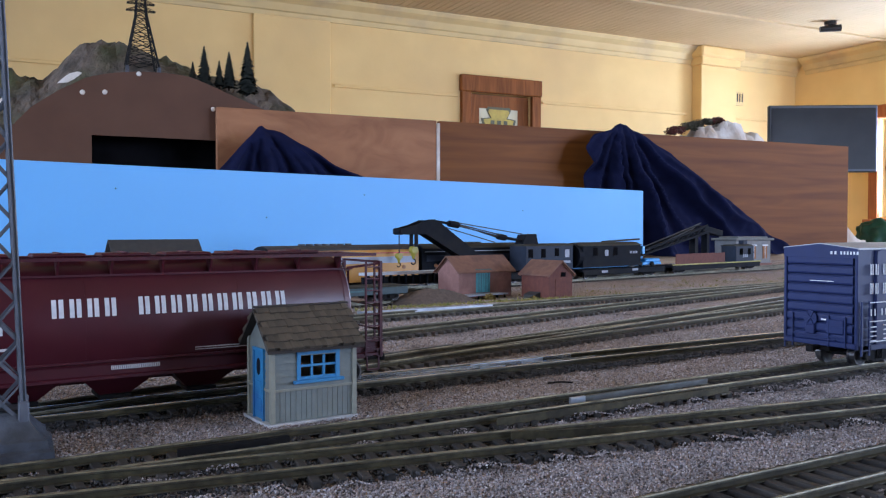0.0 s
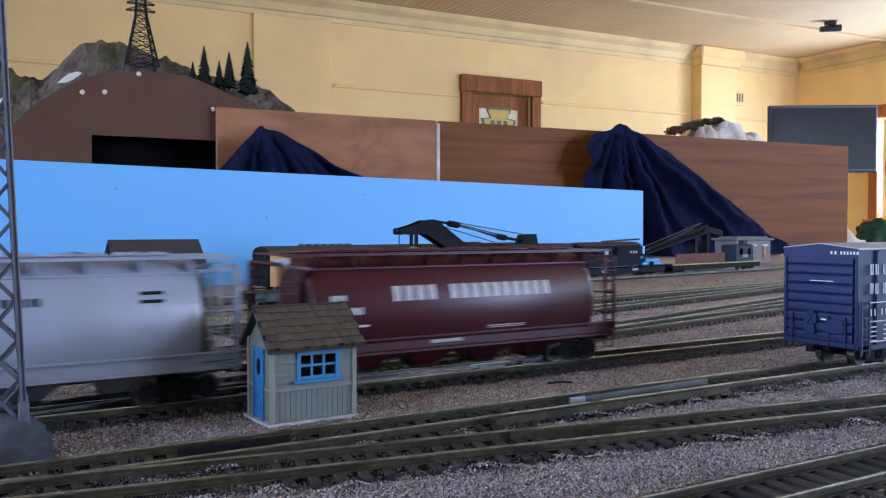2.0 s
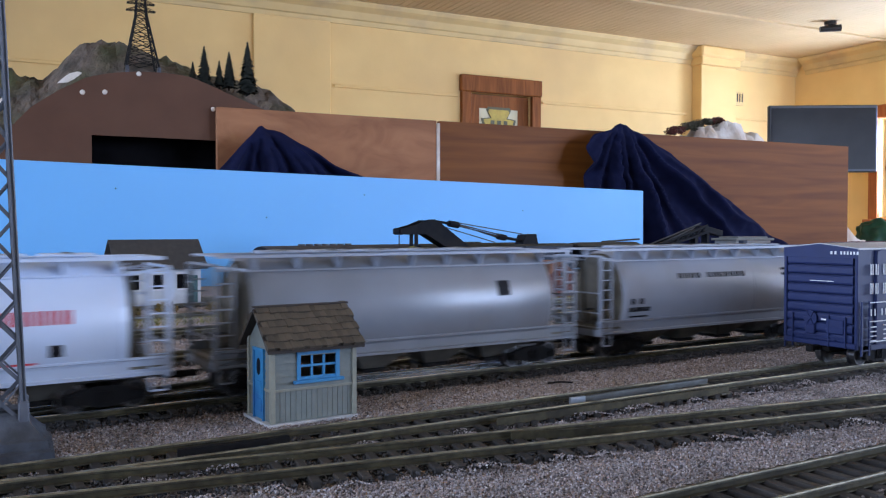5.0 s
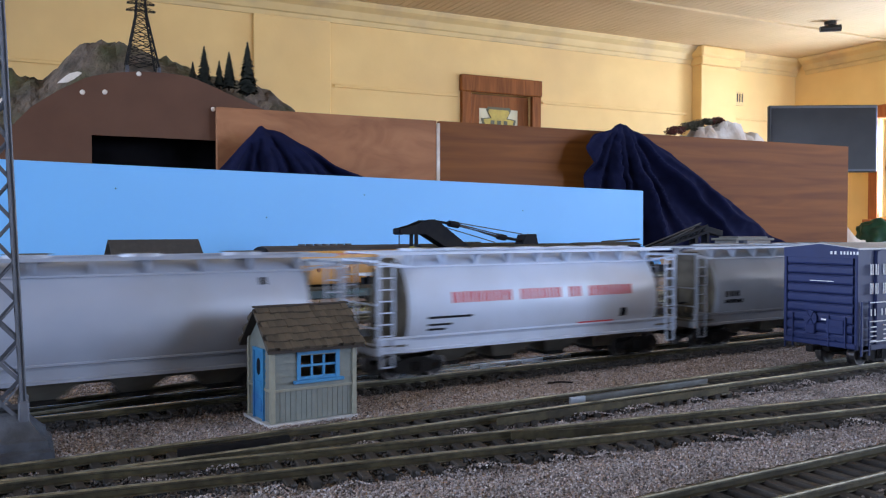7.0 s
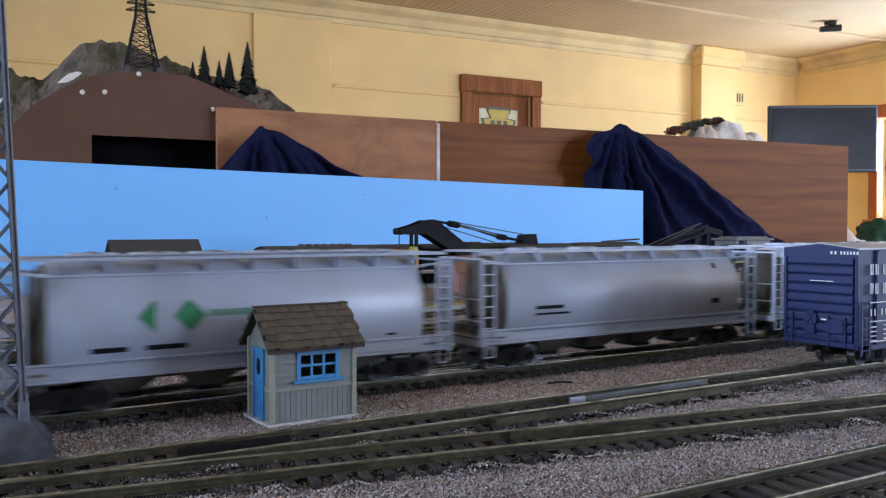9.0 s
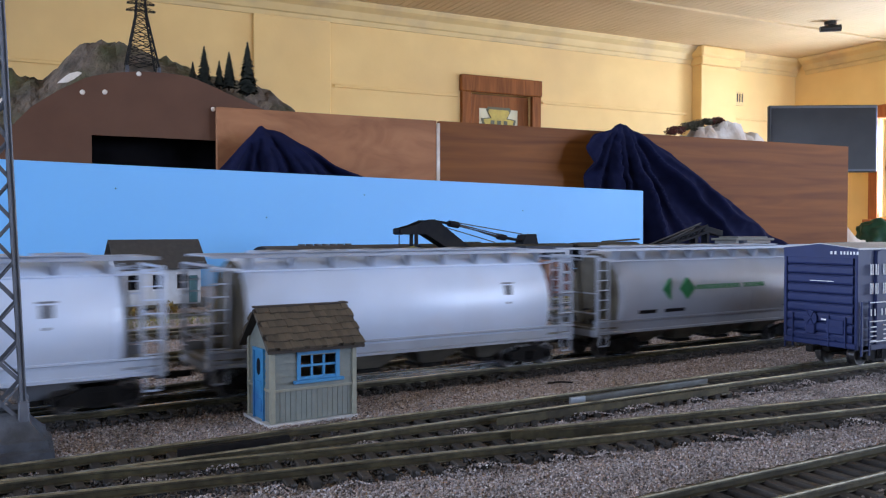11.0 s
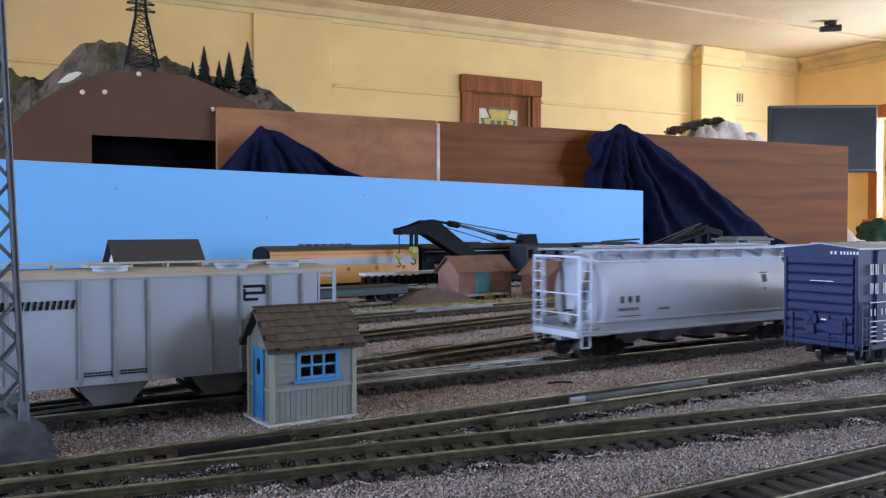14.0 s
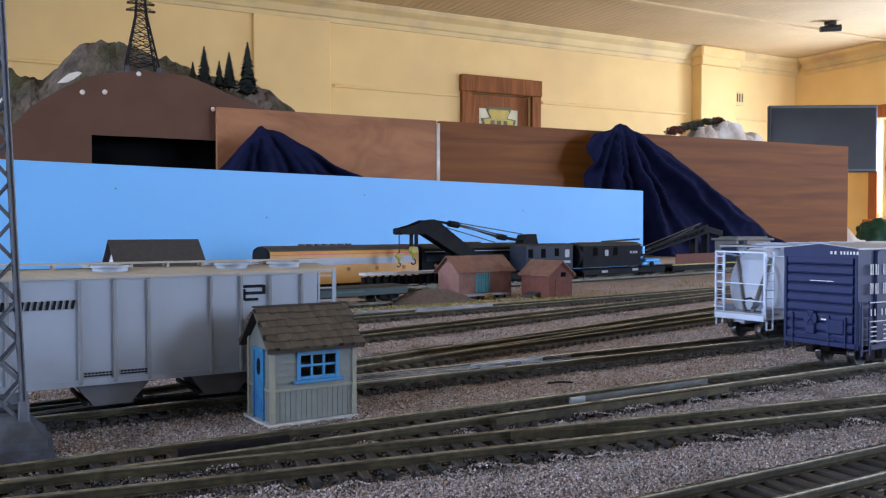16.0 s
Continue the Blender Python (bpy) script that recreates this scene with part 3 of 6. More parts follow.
def boards():
    for lo, hi, mm, label in ((0.0, 0.632, PLY_A, "pale plywood divider board with knots"), (0.642, 2.392, PLY_B, "red-brown wood grained divider board")):
        b = part("divider_board", bx((lo + hi) / 2, 0.009, (0.382 + TABLE_Z) / 2, hi - lo, 0.018, 0.382 - TABLE_Z, 0.001), mm, None, unit=1, m=PLY)
        tagged(b, label, "board", "divider boards")
    part("batten", bx(0.637, 0.012, 0.18, 0.0095, 0.03, 0.39), WHITEPL, None, unit=1, m=PLY)
    tagged(bpy.data.objects["batten"], "thin pale batten between two boards", "batten")
    f = thing("hill_fascia", PLY, "brown painted hardboard hill front with an opening", "fascia board")
    ps = np.linspace(-0.70, 0.17, 46)
    top = [(float(p), fascia_top(p)) for p in ps]
    bm = prism(bmesh.new(), [(-0.70, TABLE_Z)] + top + [(0.17, 0.30), (-0.006, 0.297), (-0.299, 0.297), (-0.299, TABLE_Z)], "y", 0.022, 0.028)
    part("front", bm, BROWN, f, unit=1)
    # added near-black box: the opening's shade is put into its colour
    part("dark_sheet", bx(-0.15, 0.125, 0.14, 0.33, 0.006, 0.33), BLACKHOLE, f, "near-black sheet that keeps the opening dark", unit=1)
    part("dark_sheet_top", bx(-0.15, 0.077, 0.306, 0.33, 0.09, 0.006), BLACKHOLE, f, unit=1)
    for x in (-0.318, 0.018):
        part("dark_sheet_side", bx(x, 0.077, 0.14, 0.006, 0.09, 0.33), BLACKHOLE, f, unit=1)
    for x, z in ((-0.319, 0.400), (-0.268, 0.404), (-0.005, 0.378), (-0.188, 0.455)):
        part("filler_patch", rod(bmesh.new(), (x, 0.0215, z), (x, 0.0185, z), 0.0065, 7, 0.004), WHITEPL, f, "white filler patch", unit=1)
    for shape in ([(-0.376, 0.417), (-0.352, 0.421), (-0.336, 0.431), (-0.320, 0.446), (-0.329, 0.449), (-0.348, 0.443), (-0.360, 0.433)], [(-0.513, 0.335), (-0.500, 0.345), (-0.486, 0.372), (-0.494, 0.374), (-0.507, 0.362)]):
        part("torn_plaster", prism(bmesh.new(), shape, "y", 0.018, 0.0215), WHITEPL, f, "torn white plaster edge", unit=1)


boards()


def hill(name, m, p0, p1, q0, q1, n, k, height, material, label, category, skirt):
    """Rocky ground over a rectangle of a board's plan."""
    verts, faces = [], []
    for j in range(k):
        for i in range(n):
            p, q = p0 + (p1 - p0) * i / (n - 1), q0 + (q1 - q0) * j / (k - 1)
            verts.append((p, q, height(p, q) if 0 < j < k - 1 and 0 < i < n - 1 else skirt))
    for j in range(k - 1):
        for i in range(n - 1):
            a = j * n + i
            faces.append((a, a + 1, a + n + 1, a + n))
    ob = mesh_from(name, verts, faces, material)
    ob.matrix_basis = m
    return tagged(ob, label, category)


def mountain_z(p, q):
    ridge = float(np.interp(p, (-0.85, -0.48, -0.41, -0.365, -0.34, -0.31, -0.256, -0.206, -0.09, -0.037, 0.017, 0.131, 0.19, 0.26), (0.49, 0.475, 0.444, 0.482, 0.526, 0.555, 0.568, 0.558, 0.528, 0.503, 0.480, 0.482, 0.462, 0.418)))
    edge = fascia_top(p) - 0.016
    f = float(smoothstep(0.035, 0.2, q) * (1 - 0.5 * smoothstep(0.30, 0.5, q)))
    v = Vector((p * 9, q * 9, 0))
    crag = abs(noise.noise(v * 1.7 + Vector((4, 1, 0)))) + 0.5 * abs(noise.noise(v * 3.9))
    return edge * (1 - f) + ridge * f + (0.012 * noise.fractal(v, 1.0, 2.0, 4) + 0.030 * (crag - 0.36)) * f + 0.007 * noise.noise(v * 5)


hill("mountain", PLY, -0.85, 0.26, 0.03, 0.55, 110, 50, mountain_z, ROCK, "grey rocky model mountain with moss", "model mountain", 0.315)
for px in (-0.80, 0.215):
    post = part("mountain_support", bx(px, 0.30, (0.315 + TABLE_Z) / 2, 0.05, 0.30, 0.315 - TABLE_Z, 0.002), BENCH, None, unit=1, m=PLY)
    tagged(post, "timber support under the model mountain", "timber support", "mountain supports")


def lattice(bm, h, w0, w1, levels, r, x0=0.0, y0=0.0, z0=0.0):
    """A square tapered lattice mast."""
    def c(k, z):
        w = w0 + (w1 - w0) * z / h
        return Vector((x0 + w / 2 * (1, 1, -1, -1)[k % 4], y0 + w / 2 * (1, -1, -1, 1)[k % 4], z0 + z))
    for k in range(4):
        bar(bm, c(k, 0), c(k, h), 2.0 * r, 2.0 * r)
    for i in range(levels):
        a, b = h * i / levels, h * (i + 1) / levels
        for k in range(4):
            bar(bm, c(k, a), c(k + 1, b), r, r)
            bar(bm, c(k + 1, a), c(k, b), r, r)
            bar(bm, c(k, b), c(k + 1, b), r, r)
    return bm


def pylon():
    t = thing("transmission_tower", PLY @ Matrix.Translation((-0.176, 0.07, 0.474)), "black steel lattice transmission tower on a hilltop", "model tower")
    part("mast", lattice(bmesh.new(), 135, 78, 27, 6, 1.7), TOWERSTEEL, t)
    part("upper_mast", lattice(bmesh.new(), 125, 27, 10, 8, 1.4, z0=135), TOWERSTEEL, t)
    for z, w in ((150, 56), (168, 52), (200, 60), (235, 46)):
        bm = bmesh.new()
        for s in (-1, 1):
            bar(bm, (-w / 2 - 8, 6 * s, z), (w / 2 + 8, 6 * s, z), 2, 2)
            bar(bm, (-w / 2 - 8, 6 * s, z), (0, 6 * s, z + 14), 1.5, 1.5)
            bar(bm, (w / 2 + 8, 6 * s, z), (0, 6 * s, z + 14), 1.5, 1.5)
        part("cross_arm", bm, TOWERSTEEL, t)
    bm = bmesh.new()
    for sx in (-38, 38):
        for sy in (-38, 38):
            box(bm, sx, sy, -10, 8, 8, 24)
    part("footing", bm, CONCRETE, t)


pylon()


def conifer(p, q, z, h, seed):
    rnd = random.Random(seed)
    t = thing("conifer_tree", PLY @ Matrix.Translation((p, q, z)), "dark green model conifer on the mountain", "model tree", "conifers on the mountain")
    part("trunk", rod(bmesh.new(), (0, 0, -12), (0, 0, h * 0.9), 2.2, 7, 0.6), TOWERSTEEL, t)
    bm = bmesh.new()
    rows = 20
    for i in range(rows):
        f = i / rows
        r = h * 0.245 * (1 - f) ** 0.9 + 1.5
        zz = h * (0.03 + 0.97 * f)
        n = 22
        for j in range(n):
            a = 2 * math.pi * (j + rnd.random()) / n
            rr = r * rnd.uniform(0.6, 1.1)
            tip = Vector((rr * math.cos(a), rr * math.sin(a), zz - rr * 0.35 * rnd.uniform(0.5, 1.4)))
            side = Vector((-math.sin(a), math.cos(a), 0)) * rr * 0.34
            top = Vector((0, 0, zz + h * 0.05))
            vs = [bm.verts.new(v) for v in (top, tip * 0.6 + Vector((0, 0, zz * 0.4)) + side, tip, tip * 0.6 + Vector((0, 0, zz * 0.4)) - side)]
            bm.faces.new((vs[0], vs[1], vs[2]))
            bm.faces.new((vs[0], vs[2], vs[3]))
    part("crown", bm, CONIFER, t)


for k, (p, z, h) in enumerate(((-0.051, 0.448, 55), (-0.022, 0.438, 109), (0.017, 0.448, 64), (0.043, 0.446, 92), (0.092, 0.436, 133))):
    conifer(p, 0.05, z, h, k + 3)


def cloth(name, p0, p1, top, peak, seed, label):
    """A hung cloth: top(p) gives the line over which it falls; the folds fan out from its peak."""
    n, k = 120, 60
    verts, faces = [], []
    for j in range(k):
        v = j / (k - 1)
        for i in range(n):
            u = i / (n - 1)
            p = p0 + (p1 - p0) * u
            zt = top(p)
            z = zt + (TABLE_Z - zt) * v
            dx, dz = p - peak[0], peak[1] + 0.03 - z
            away = math.hypot(dx, dz)
            turn = math.atan2(dx, max(dz, 0.001)) + 0.10 * noise.noise(Vector((p * 6, z * 6, seed)))
            amp = 0.050 * float(smoothstep(0.0, 0.36, away)) + 0.012
            ridge = (1 - abs(math.sin(turn * 5.5 + seed))) ** 1.3 + 0.85 * (1 - abs(math.sin(turn * 12.5 + 2.3 * seed))) ** 1.6
            fold = -amp * (ridge - 0.5) + 0.018 * noise.fractal(Vector((p * 11, z * 11, seed)), 1.0, 2.0, 3)
            verts.append((p, -0.070 - 0.035 * v + fold * float(smoothstep(0, 0.08, v) * 0.7 + 0.3), z + 0.004 * noise.noise(Vector((p * 22, 0, seed)))))
    for j in range(k - 1):
        for i in range(n - 1):
            a = j * n + i
            faces.append((a, a + 1, a + n + 1, a + n))
    ob = mesh_from(name, verts, faces, NAVY, smooth=True)
    ob.modifiers.new("thickness", "SOLIDIFY").thickness = 0.002
    ob.matrix_basis = PLY
    return tagged(ob, label, "cloth", "navy cloths")


def big_top(p):
    return float(np.interp(p, (1.112, 1.13, 1.145, 1.17, 1.198, 1.225, 1.244, 1.27, 1.319, 1.452, 1.564, 1.724, 1.902, 1.985), (0.325, 0.347, 0.360, 0.368, 0.374, 0.392, 0.400, 0.394, 0.373, 0.309, 0.240, 0.146, 0.037, -0.016)))


def small_top(p):
    return float(np.interp(p, (-0.16, -0.004, 0.063, 0.089, 0.095, 0.106, 0.13, 0.181, 0.241, 0.304, 0.368, 0.80), (0.04, 0.220, 0.296, 0.324, 0.332, 0.323, 0.320, 0.302, 0.270, 0.235, 0.208, 0.02)))


cloth("draped_cloth", 1.112, 1.985, big_top, (1.25, 0.40), 1.0, "crumpled navy blue cloth hung over a wooden board")
cloth("draped_cloth", -0.16, 0.80, small_top, (0.095, 0.33), 2.3, "navy blue cloth gathered to a peak before a board")


def far_table():
    t = thing("rear_bench", PLY @ Matrix.Translation((0, 0, TABLE_Z)), "timber bench carrying the rear part of the layout", "bench")
    part("top", bx(1.15, 0.62, -0.02, 4.4, 1.36, 0.036, 0.002), BENCH, t, unit=1)
    for x in (-0.9, 1.0, 3.2):
        for y in (0.1, 1.2):
            part("leg", bx(x, y, (FLOOR_Z - TABLE_Z - 0.036) / 2, 0.09, 0.09, -(FLOOR_Z - TABLE_Z) - 0.044, 0.003), BENCH, t, unit=1)


far_table()


def plaster_z(p, q):
    c = math.exp(-((q - 0.42) / 0.24) ** 2) * float(smoothstep(1.76, 1.92, p) * (1 - smoothstep(2.50, 2.62, p)))
    v = Vector((p * 7, q * 7, 3))
    ridge = 0.475 - 0.24 * max(0.0, p - 2.14) - 0.22 * max(0.0, 2.14 - p)
    return max(TABLE_Z - 0.002, 0.02 + c * ridge + 0.06 * noise.fractal(v * 1.5, 1.0, 2.0, 4) * c)


hill("plaster_hill", PLY, 1.7, 2.66, 0.10, 0.75, 70, 46, plaster_z, WHITEPL, "unfinished white plaster hill behind the boards", "model hill", TABLE_Z)


def clump(name, m, r, n, s, material, label, category, flat=0.7, seed=1):
    """A bush of many small leaf faces, uneven in outline."""
    rnd = random.Random(seed)
    bm = bmesh.new()
    for _ in range(n):
        d = Vector((rnd.gauss(0, 1), rnd.gauss(0, 1), abs(rnd.gauss(0, 1)))).normalized() * r * rnd.uniform(0.45, 1.05)
        d.z *= flat
        e = [Vector((rnd.gauss(0, 1), rnd.gauss(0, 1), rnd.gauss(0, 1))).normalized() * s * rnd.uniform(0.6, 1.3) for _ in range(3)]
        bm.faces.new([bm.verts.new(d + x) for x in e])
    return tagged(part(name, bm, material, None, m=m), label, category)


for k, (p, q, z, r) in enumerate(((1.87, 0.38, 0.475, 38), (1.94, 0.38, 0.495, 34), (2.15, 0.44, 0.535, 34), (1.98, 0.38, 0.51, 28), (2.05, 0.40, 0.525, 26))):
    red = k in (0, 2)
    clump("dry_bush", PLY @ Matrix.Translation((p, q, z - 0.03)), r, 420, 9, REDBUSH if red else OLIVEBUSH, ("rust-red" if red else "dull olive") + " model foliage on a plaster hill", "model bush", seed=k)


def bag():
    bm = bmesh.new()
    bmesh.ops.create_icosphere(bm, subdivisions=4, radius=1)
    for v in bm.verts:
        n = v.co.normalized()
        r = 1 + 0.22 * noise.fractal(n * 2.2, 1.0, 2.0, 3)
        v.co = Vector((n.x * 0.09 * r, n.y * 0.09 * r, max(-0.05, n.z * 0.08 * r)))
    b = part("plastic_bag", bm, GREENBAG, None, unit=1, smooth=True, m=PLY @ Matrix.Translation((3.04, 0.35, TABLE_Z + 0.05)))
    tagged(b, "crumpled green plastic bag on a bench", "bag")


bag()

# ---- the layout: u along the main track, v across it, away from the camera ----
YARD = Matrix.Translation((0, 0.375, 0)) @ pose(0, 0, 0, 0, 0, 32.0)
RAIL_TOP = 0.0045


def ground_z(v):
    return -0.012 * float(smoothstep(0.30, 0.42, v))


def relief(u, v):
    """Small unevenness of the gravel bed, metres."""
    return 0.0007 * noise.fractal(Vector((u * 38, v * 38, 2.0)), 1.0, 2.0, 3)


def ground():
    us, vs = np.linspace(-2.0, 2.0, 110), np.linspace(-0.62, 1.05, 120)
    verts = [(u, v, ground_z(v) - 0.0003 + 0.4 * relief(u, v)) for v in vs for u in us]
    n = len(us)
    faces = [(j * n + i, j * n + i + 1, (j + 1) * n + i + 1, (j + 1) * n + i) for j in range(len(vs) - 1) for i in range(n - 1)]
    g = mesh_from("ground", verts, faces, BALLAST, smooth=True)
    g.matrix_basis = YARD
    tagged(g, "grey-brown gravel ballast over a model railway yard", "ground", "", "structure")
    b = thing("layout_bench", YARD, "timber bench carrying the model railway", "bench")
    part("top", bx(0.0, 0.215, -0.033, 4.0, 1.67, 0.036, 0.002), BENCH, b, unit=1)
    for x in (-1.85, 0.0, 1.85):
        for y in (-0.5, 0.9):
            part("leg", bx(x, y, (FLOOR_Z - 0.051) / 2, 0.09, 0.09, -FLOOR_Z - 0.052, 0.003), BENCH, b, unit=1)


ground()


def rail_mesh(pts, z0):
    """A rail of flat-bottom section along a line of plan points (metres)."""
    sec = [(-1.15, 0), (1.15, 0), (1.15, 0.35), (0.3, 0.6), (0.3, 1.7), (0.55, 1.9), (0.55, 2.35), (0.36, 2.7), (-0.36, 2.7), (-0.55, 2.35), (-0.55, 1.9), (-0.3, 1.7), (-0.3, 0.6), (-1.15, 0.35)]
    bm = bmesh.new()
    rings = []
    for i, p in enumerate(pts):
        a, b = pts[max(0, i - 1)], pts[min(len(pts) - 1, i + 1)]
        d = Vector((b[0] - a[0], b[1] - a[1])).normalized()
        nrm = Vector((-d.y, d.x))
        rings.append([(p[0] * 1000 + nrm.x * s, p[1] * 1000 + nrm.y * s, z0 * 1000 + p[2] * 1000 + z) for s, z in sec])
    loft(bm, rings)
    return bm


def offset_line(pts, off):
    out = []
    for i, p in enumerate(pts):
        a, b = pts[max(0, i - 1)], pts[min(len(pts) - 1, i + 1)]
        d = Vector((b[0] - a[0], b[1] - a[1])).normalized()
        out.append((p[0] - d.y * off, p[1] + d.x * off, p[2]))
    return out


def resample(pts, step):
    out, carry = [], 0.0
    for a, b in zip(pts, pts[1:]):
        a, b = Vector(a), Vector(b)
        L = (b - a).length
        s = carry
        while s < L:
            out.append((a + (b - a) * s / L, math.atan2(b.y - a.y, b.x - a.x)))
            s += step
        carry = s - L
    return out


TIE_MESH = None


def tie_mesh():
    global TIE_MESH
    if TIE_MESH is None:
        ob = part("tie", bx(0, 0, 1.15, 2.7, 30, 2.3, 0.3), TIE)
        TIE_MESH = ob.data
        bpy.data.objects.remove(ob)
    return TIE_MESH


def world_line(x0, y0, slope, xs, zoff=0.0):
    """Plan points of a straight track given in the camera's axes."""
    inv = YARD.inverted()
    out = []
    for x in xs:
        p = inv @ Vector((x, y0 + slope * (x - x0), 0))
        out.append((p.x, p.y, ground_z(p.y) + zoff))
    return out


def track(pts, label, separate, rails=(8.25, -8.25), tie_range=None, head=None):
    """A track along plan points: two rails on ties, gauge 16.5 mm."""
    t = thing("railway_track", YARD, label, "railway track", "tracks of the yard")
    for off in rails:
        line = offset_line(pts, off / 1000)
        r = part("rail", rail_mesh(line, 0.0018), RAILSIDE, t)
        r.data.materials.append(head or RAILTOP)
        r.data.materials.append(RAILWEB)
        for poly in r.data.polygons:
            z = poly.center.z - ground_z(poly.center.y)
            if poly.normal.z > 0.4 and z > 0.0040:
                poly.material_index = 1
            # recessed web faces get the darker colour as the head's shade
            elif 0.0022 < z < 0.0036:
                poly.material_index = 2
    places = resample(pts, 0.0068)
    if tie_range:
        places = [p for p in places if tie_range[0] < p[0].x < tie_range[1]]
    rnd = random.Random(len(places))
    if separate and len(places) <= 300:
        for c, a in places:
            o = new("tie", tie_mesh())
            o.parent = t
            o.matrix_basis = Matrix.Translation((c.x, c.y, c.z - 0.0001)) @ pose(0, 0, 0, 0, 0, math.degrees(a) + rnd.uniform(-1.5, 1.5))
    else:
        bm = bmesh.new()
        for c, a in places:
            box(bm, c.x * 1000, c.y * 1000, c.z * 1000 + 1.1, 2.7, 30, 2.2, pose(0, 0, 0, 0, 0, math.degrees(a) + rnd.uniform(-1.5, 1.5)).to_3x3())
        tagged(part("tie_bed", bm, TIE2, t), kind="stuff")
    return t


def line_u(v, lo, hi, n=12):
    return [(lo + (hi - lo) * i / (n - 1), v, 0.0) for i in range(n)]


track(line_u(0.0, -1.95, 1.9), "main model track with weathered rails on dark ties", True, tie_range=(-0.45, 0.75), head=RAILSILVER)
MAIN_UP = world_line(0.0, 0.2828, 0.60, np.linspace(-0.6, 1.0, 16))
track(MAIN_UP, "model yard track with weathered brass rails", True, tie_range=(-0.4, 0.5))
LOW = world_line(0.0, 0.2450, 0.40, np.linspace(-0.13, 0.8, 12))
LOW = world_line(-0.13, 0.2048, 0.56, np.linspace(-0.5, -0.14, 6)) + LOW
track(LOW, "diverging model yard track of a turnout", True, tie_range=(-0.12, 0.5))
track(world_line(0.0, 0.160, 0.585, np.linspace(-0.2, 0.7, 10)), "model siding track in dark ballast", True, tie_range=(-0.1, 0.4), head=RAILSIDE)
track(world_line(0.0, 0.435, 0.915, np.linspace(-0.02, 0.75, 20)), "model yard track with rusty rails", False)
track(world_line(-0.25, 0.19, 0.98, np.linspace(-0.25, -0.03, 5)) + world_line(0.0, 0.436, 1.067, np.linspace(-0.02, 0.75, 20)), "diverging model yard track with rusty rails", False)
track(world_line(0.0, 0.556, 1.0, np.linspace(-0.5, 0.8, 30)), "far model yard track with weathered rails", False)
track(world_line(0.0, 0.66, 0.82, np.linspace(-0.6, 0.8, 30)), "far model track beside the sheds", False)


# ---- rolling stock ----
GAUGE = 16.5
PROFILE = [(0, 51.4), (5.5, 51.1), (9.2, 49.5), (11.6, 47.2), (14.0, 44.0), (16.2, 40.2), (17.8, 35.8), (18.6, 31), (18.6, 27), (18.0, 22.5), (16.9, 18.6), (15.8, 15.5), (15.2, 13.6)]


def wheelset(parent, x):
    w = part("wheelset", rod(bmesh.new(), (0, -11, 0), (0, 11, 0), 1.0, 8), TRUCK, parent, m=pose(x / 1000, 0, 4.8 / 1000))
    for s in (-1, 1):
        bm = rod(bmesh.new(), (0, s * 7.2, 0), (0, s * 10.0, 0), 4.8, 20)
        rod(bm, (0, s * 6.6, 0), (0, s * 7.2, 0), 5.5, 20)
        part("tread", bm, WHEELRIM, w, "shiny worn wheel tread")
        part("wheel_face", rod(bmesh.new(), (0, s * 10.0, 0), (0, s * 10.15, 0), 4.1, 18), WHEEL, w)
    return w


def truck(car, x, sets):
    t = part("truck", bx(x, 0, 5.6, 4.0, 19, 3.0, 0.4), TRUCK, car)
    for s in (-1, 1):
        y0, y1 = s * 10.7, s * 12.2
        pts = [(-13, 6.4), (-9.5, 7.0), (-4, 8.8), (4, 8.8), (9.5, 7.0), (13, 6.4), (13, 3.6), (10, 3.2), (5.5, 2.4), (3.2, 1.6), (-3.2, 1.6), (-5.5, 2.4), (-10, 3.2), (-13, 3.6)]
        part("side_frame", prism(bmesh.new(), [(x + a, b) for a, b in pts], "y", min(y0, y1), max(y0, y1)), TRUCK, t)
        bm = bmesh.new()
        for dx in (-1.6, 0, 1.6):
            rod(bm, (x + dx, s * 12.4, 3.0), (x + dx, s * 12.4, 7.0), 0.6, 8)
        part("spring_nest", bm, TRUCK, t)
        bm = bmesh.new()
        for dx in (-10.4, 10.4):
            rod(bm, (x + dx, s * 12.0, 4.8), (x + dx, s * 13.4, 4.8), 1.5, 10)
        part("journal_box", bm, TRUCK, t)
    for dx in (-10.4, 10.4):
        sets.append(wheelset(car, x + dx))


def coupler(car, x, s):
    bm = bx(x + s * 3.5, 0, 8.6, 7, 2.4, 2.2, 0.3)
    box(bm, x + s * 7.2, -0.9, 8.6, 2.6, 3.6, 3.0, None, 0.5)
    part("coupler", bm, TRUCK, car)


def ladder(car, x, y, z0, z1, w, material, along="x", name="ladder"):
    bm = bmesh.new()
    for s in (-1, 1):
        d = s * w / 2
        a = (x + d, y, z0) if along == "x" else (x, y + d, z0)
        bar(bm, a, (a[0], a[1], z1), 0.7, 0.7)
    n = max(3, int((z1 - z0) / 4.4))
    for i in range(n):
        z = z0 + (z1 - z0) * (i + 0.5) / n
        if along == "x":
            bar(bm, (x - w / 2, y, z), (x + w / 2, y, z), 0.5, 0.5)
        else:
            bar(bm, (x, y - w / 2, z), (x, y + w / 2, z), 0.5, 0.5)
    return part(name, bm, material, car)


def side_y(z):
    zs = [p[1] for p in PROFILE][::-1]
    ys = [p[0] for p in PROFILE][::-1]
    return float(np.interp(z, zs, ys))


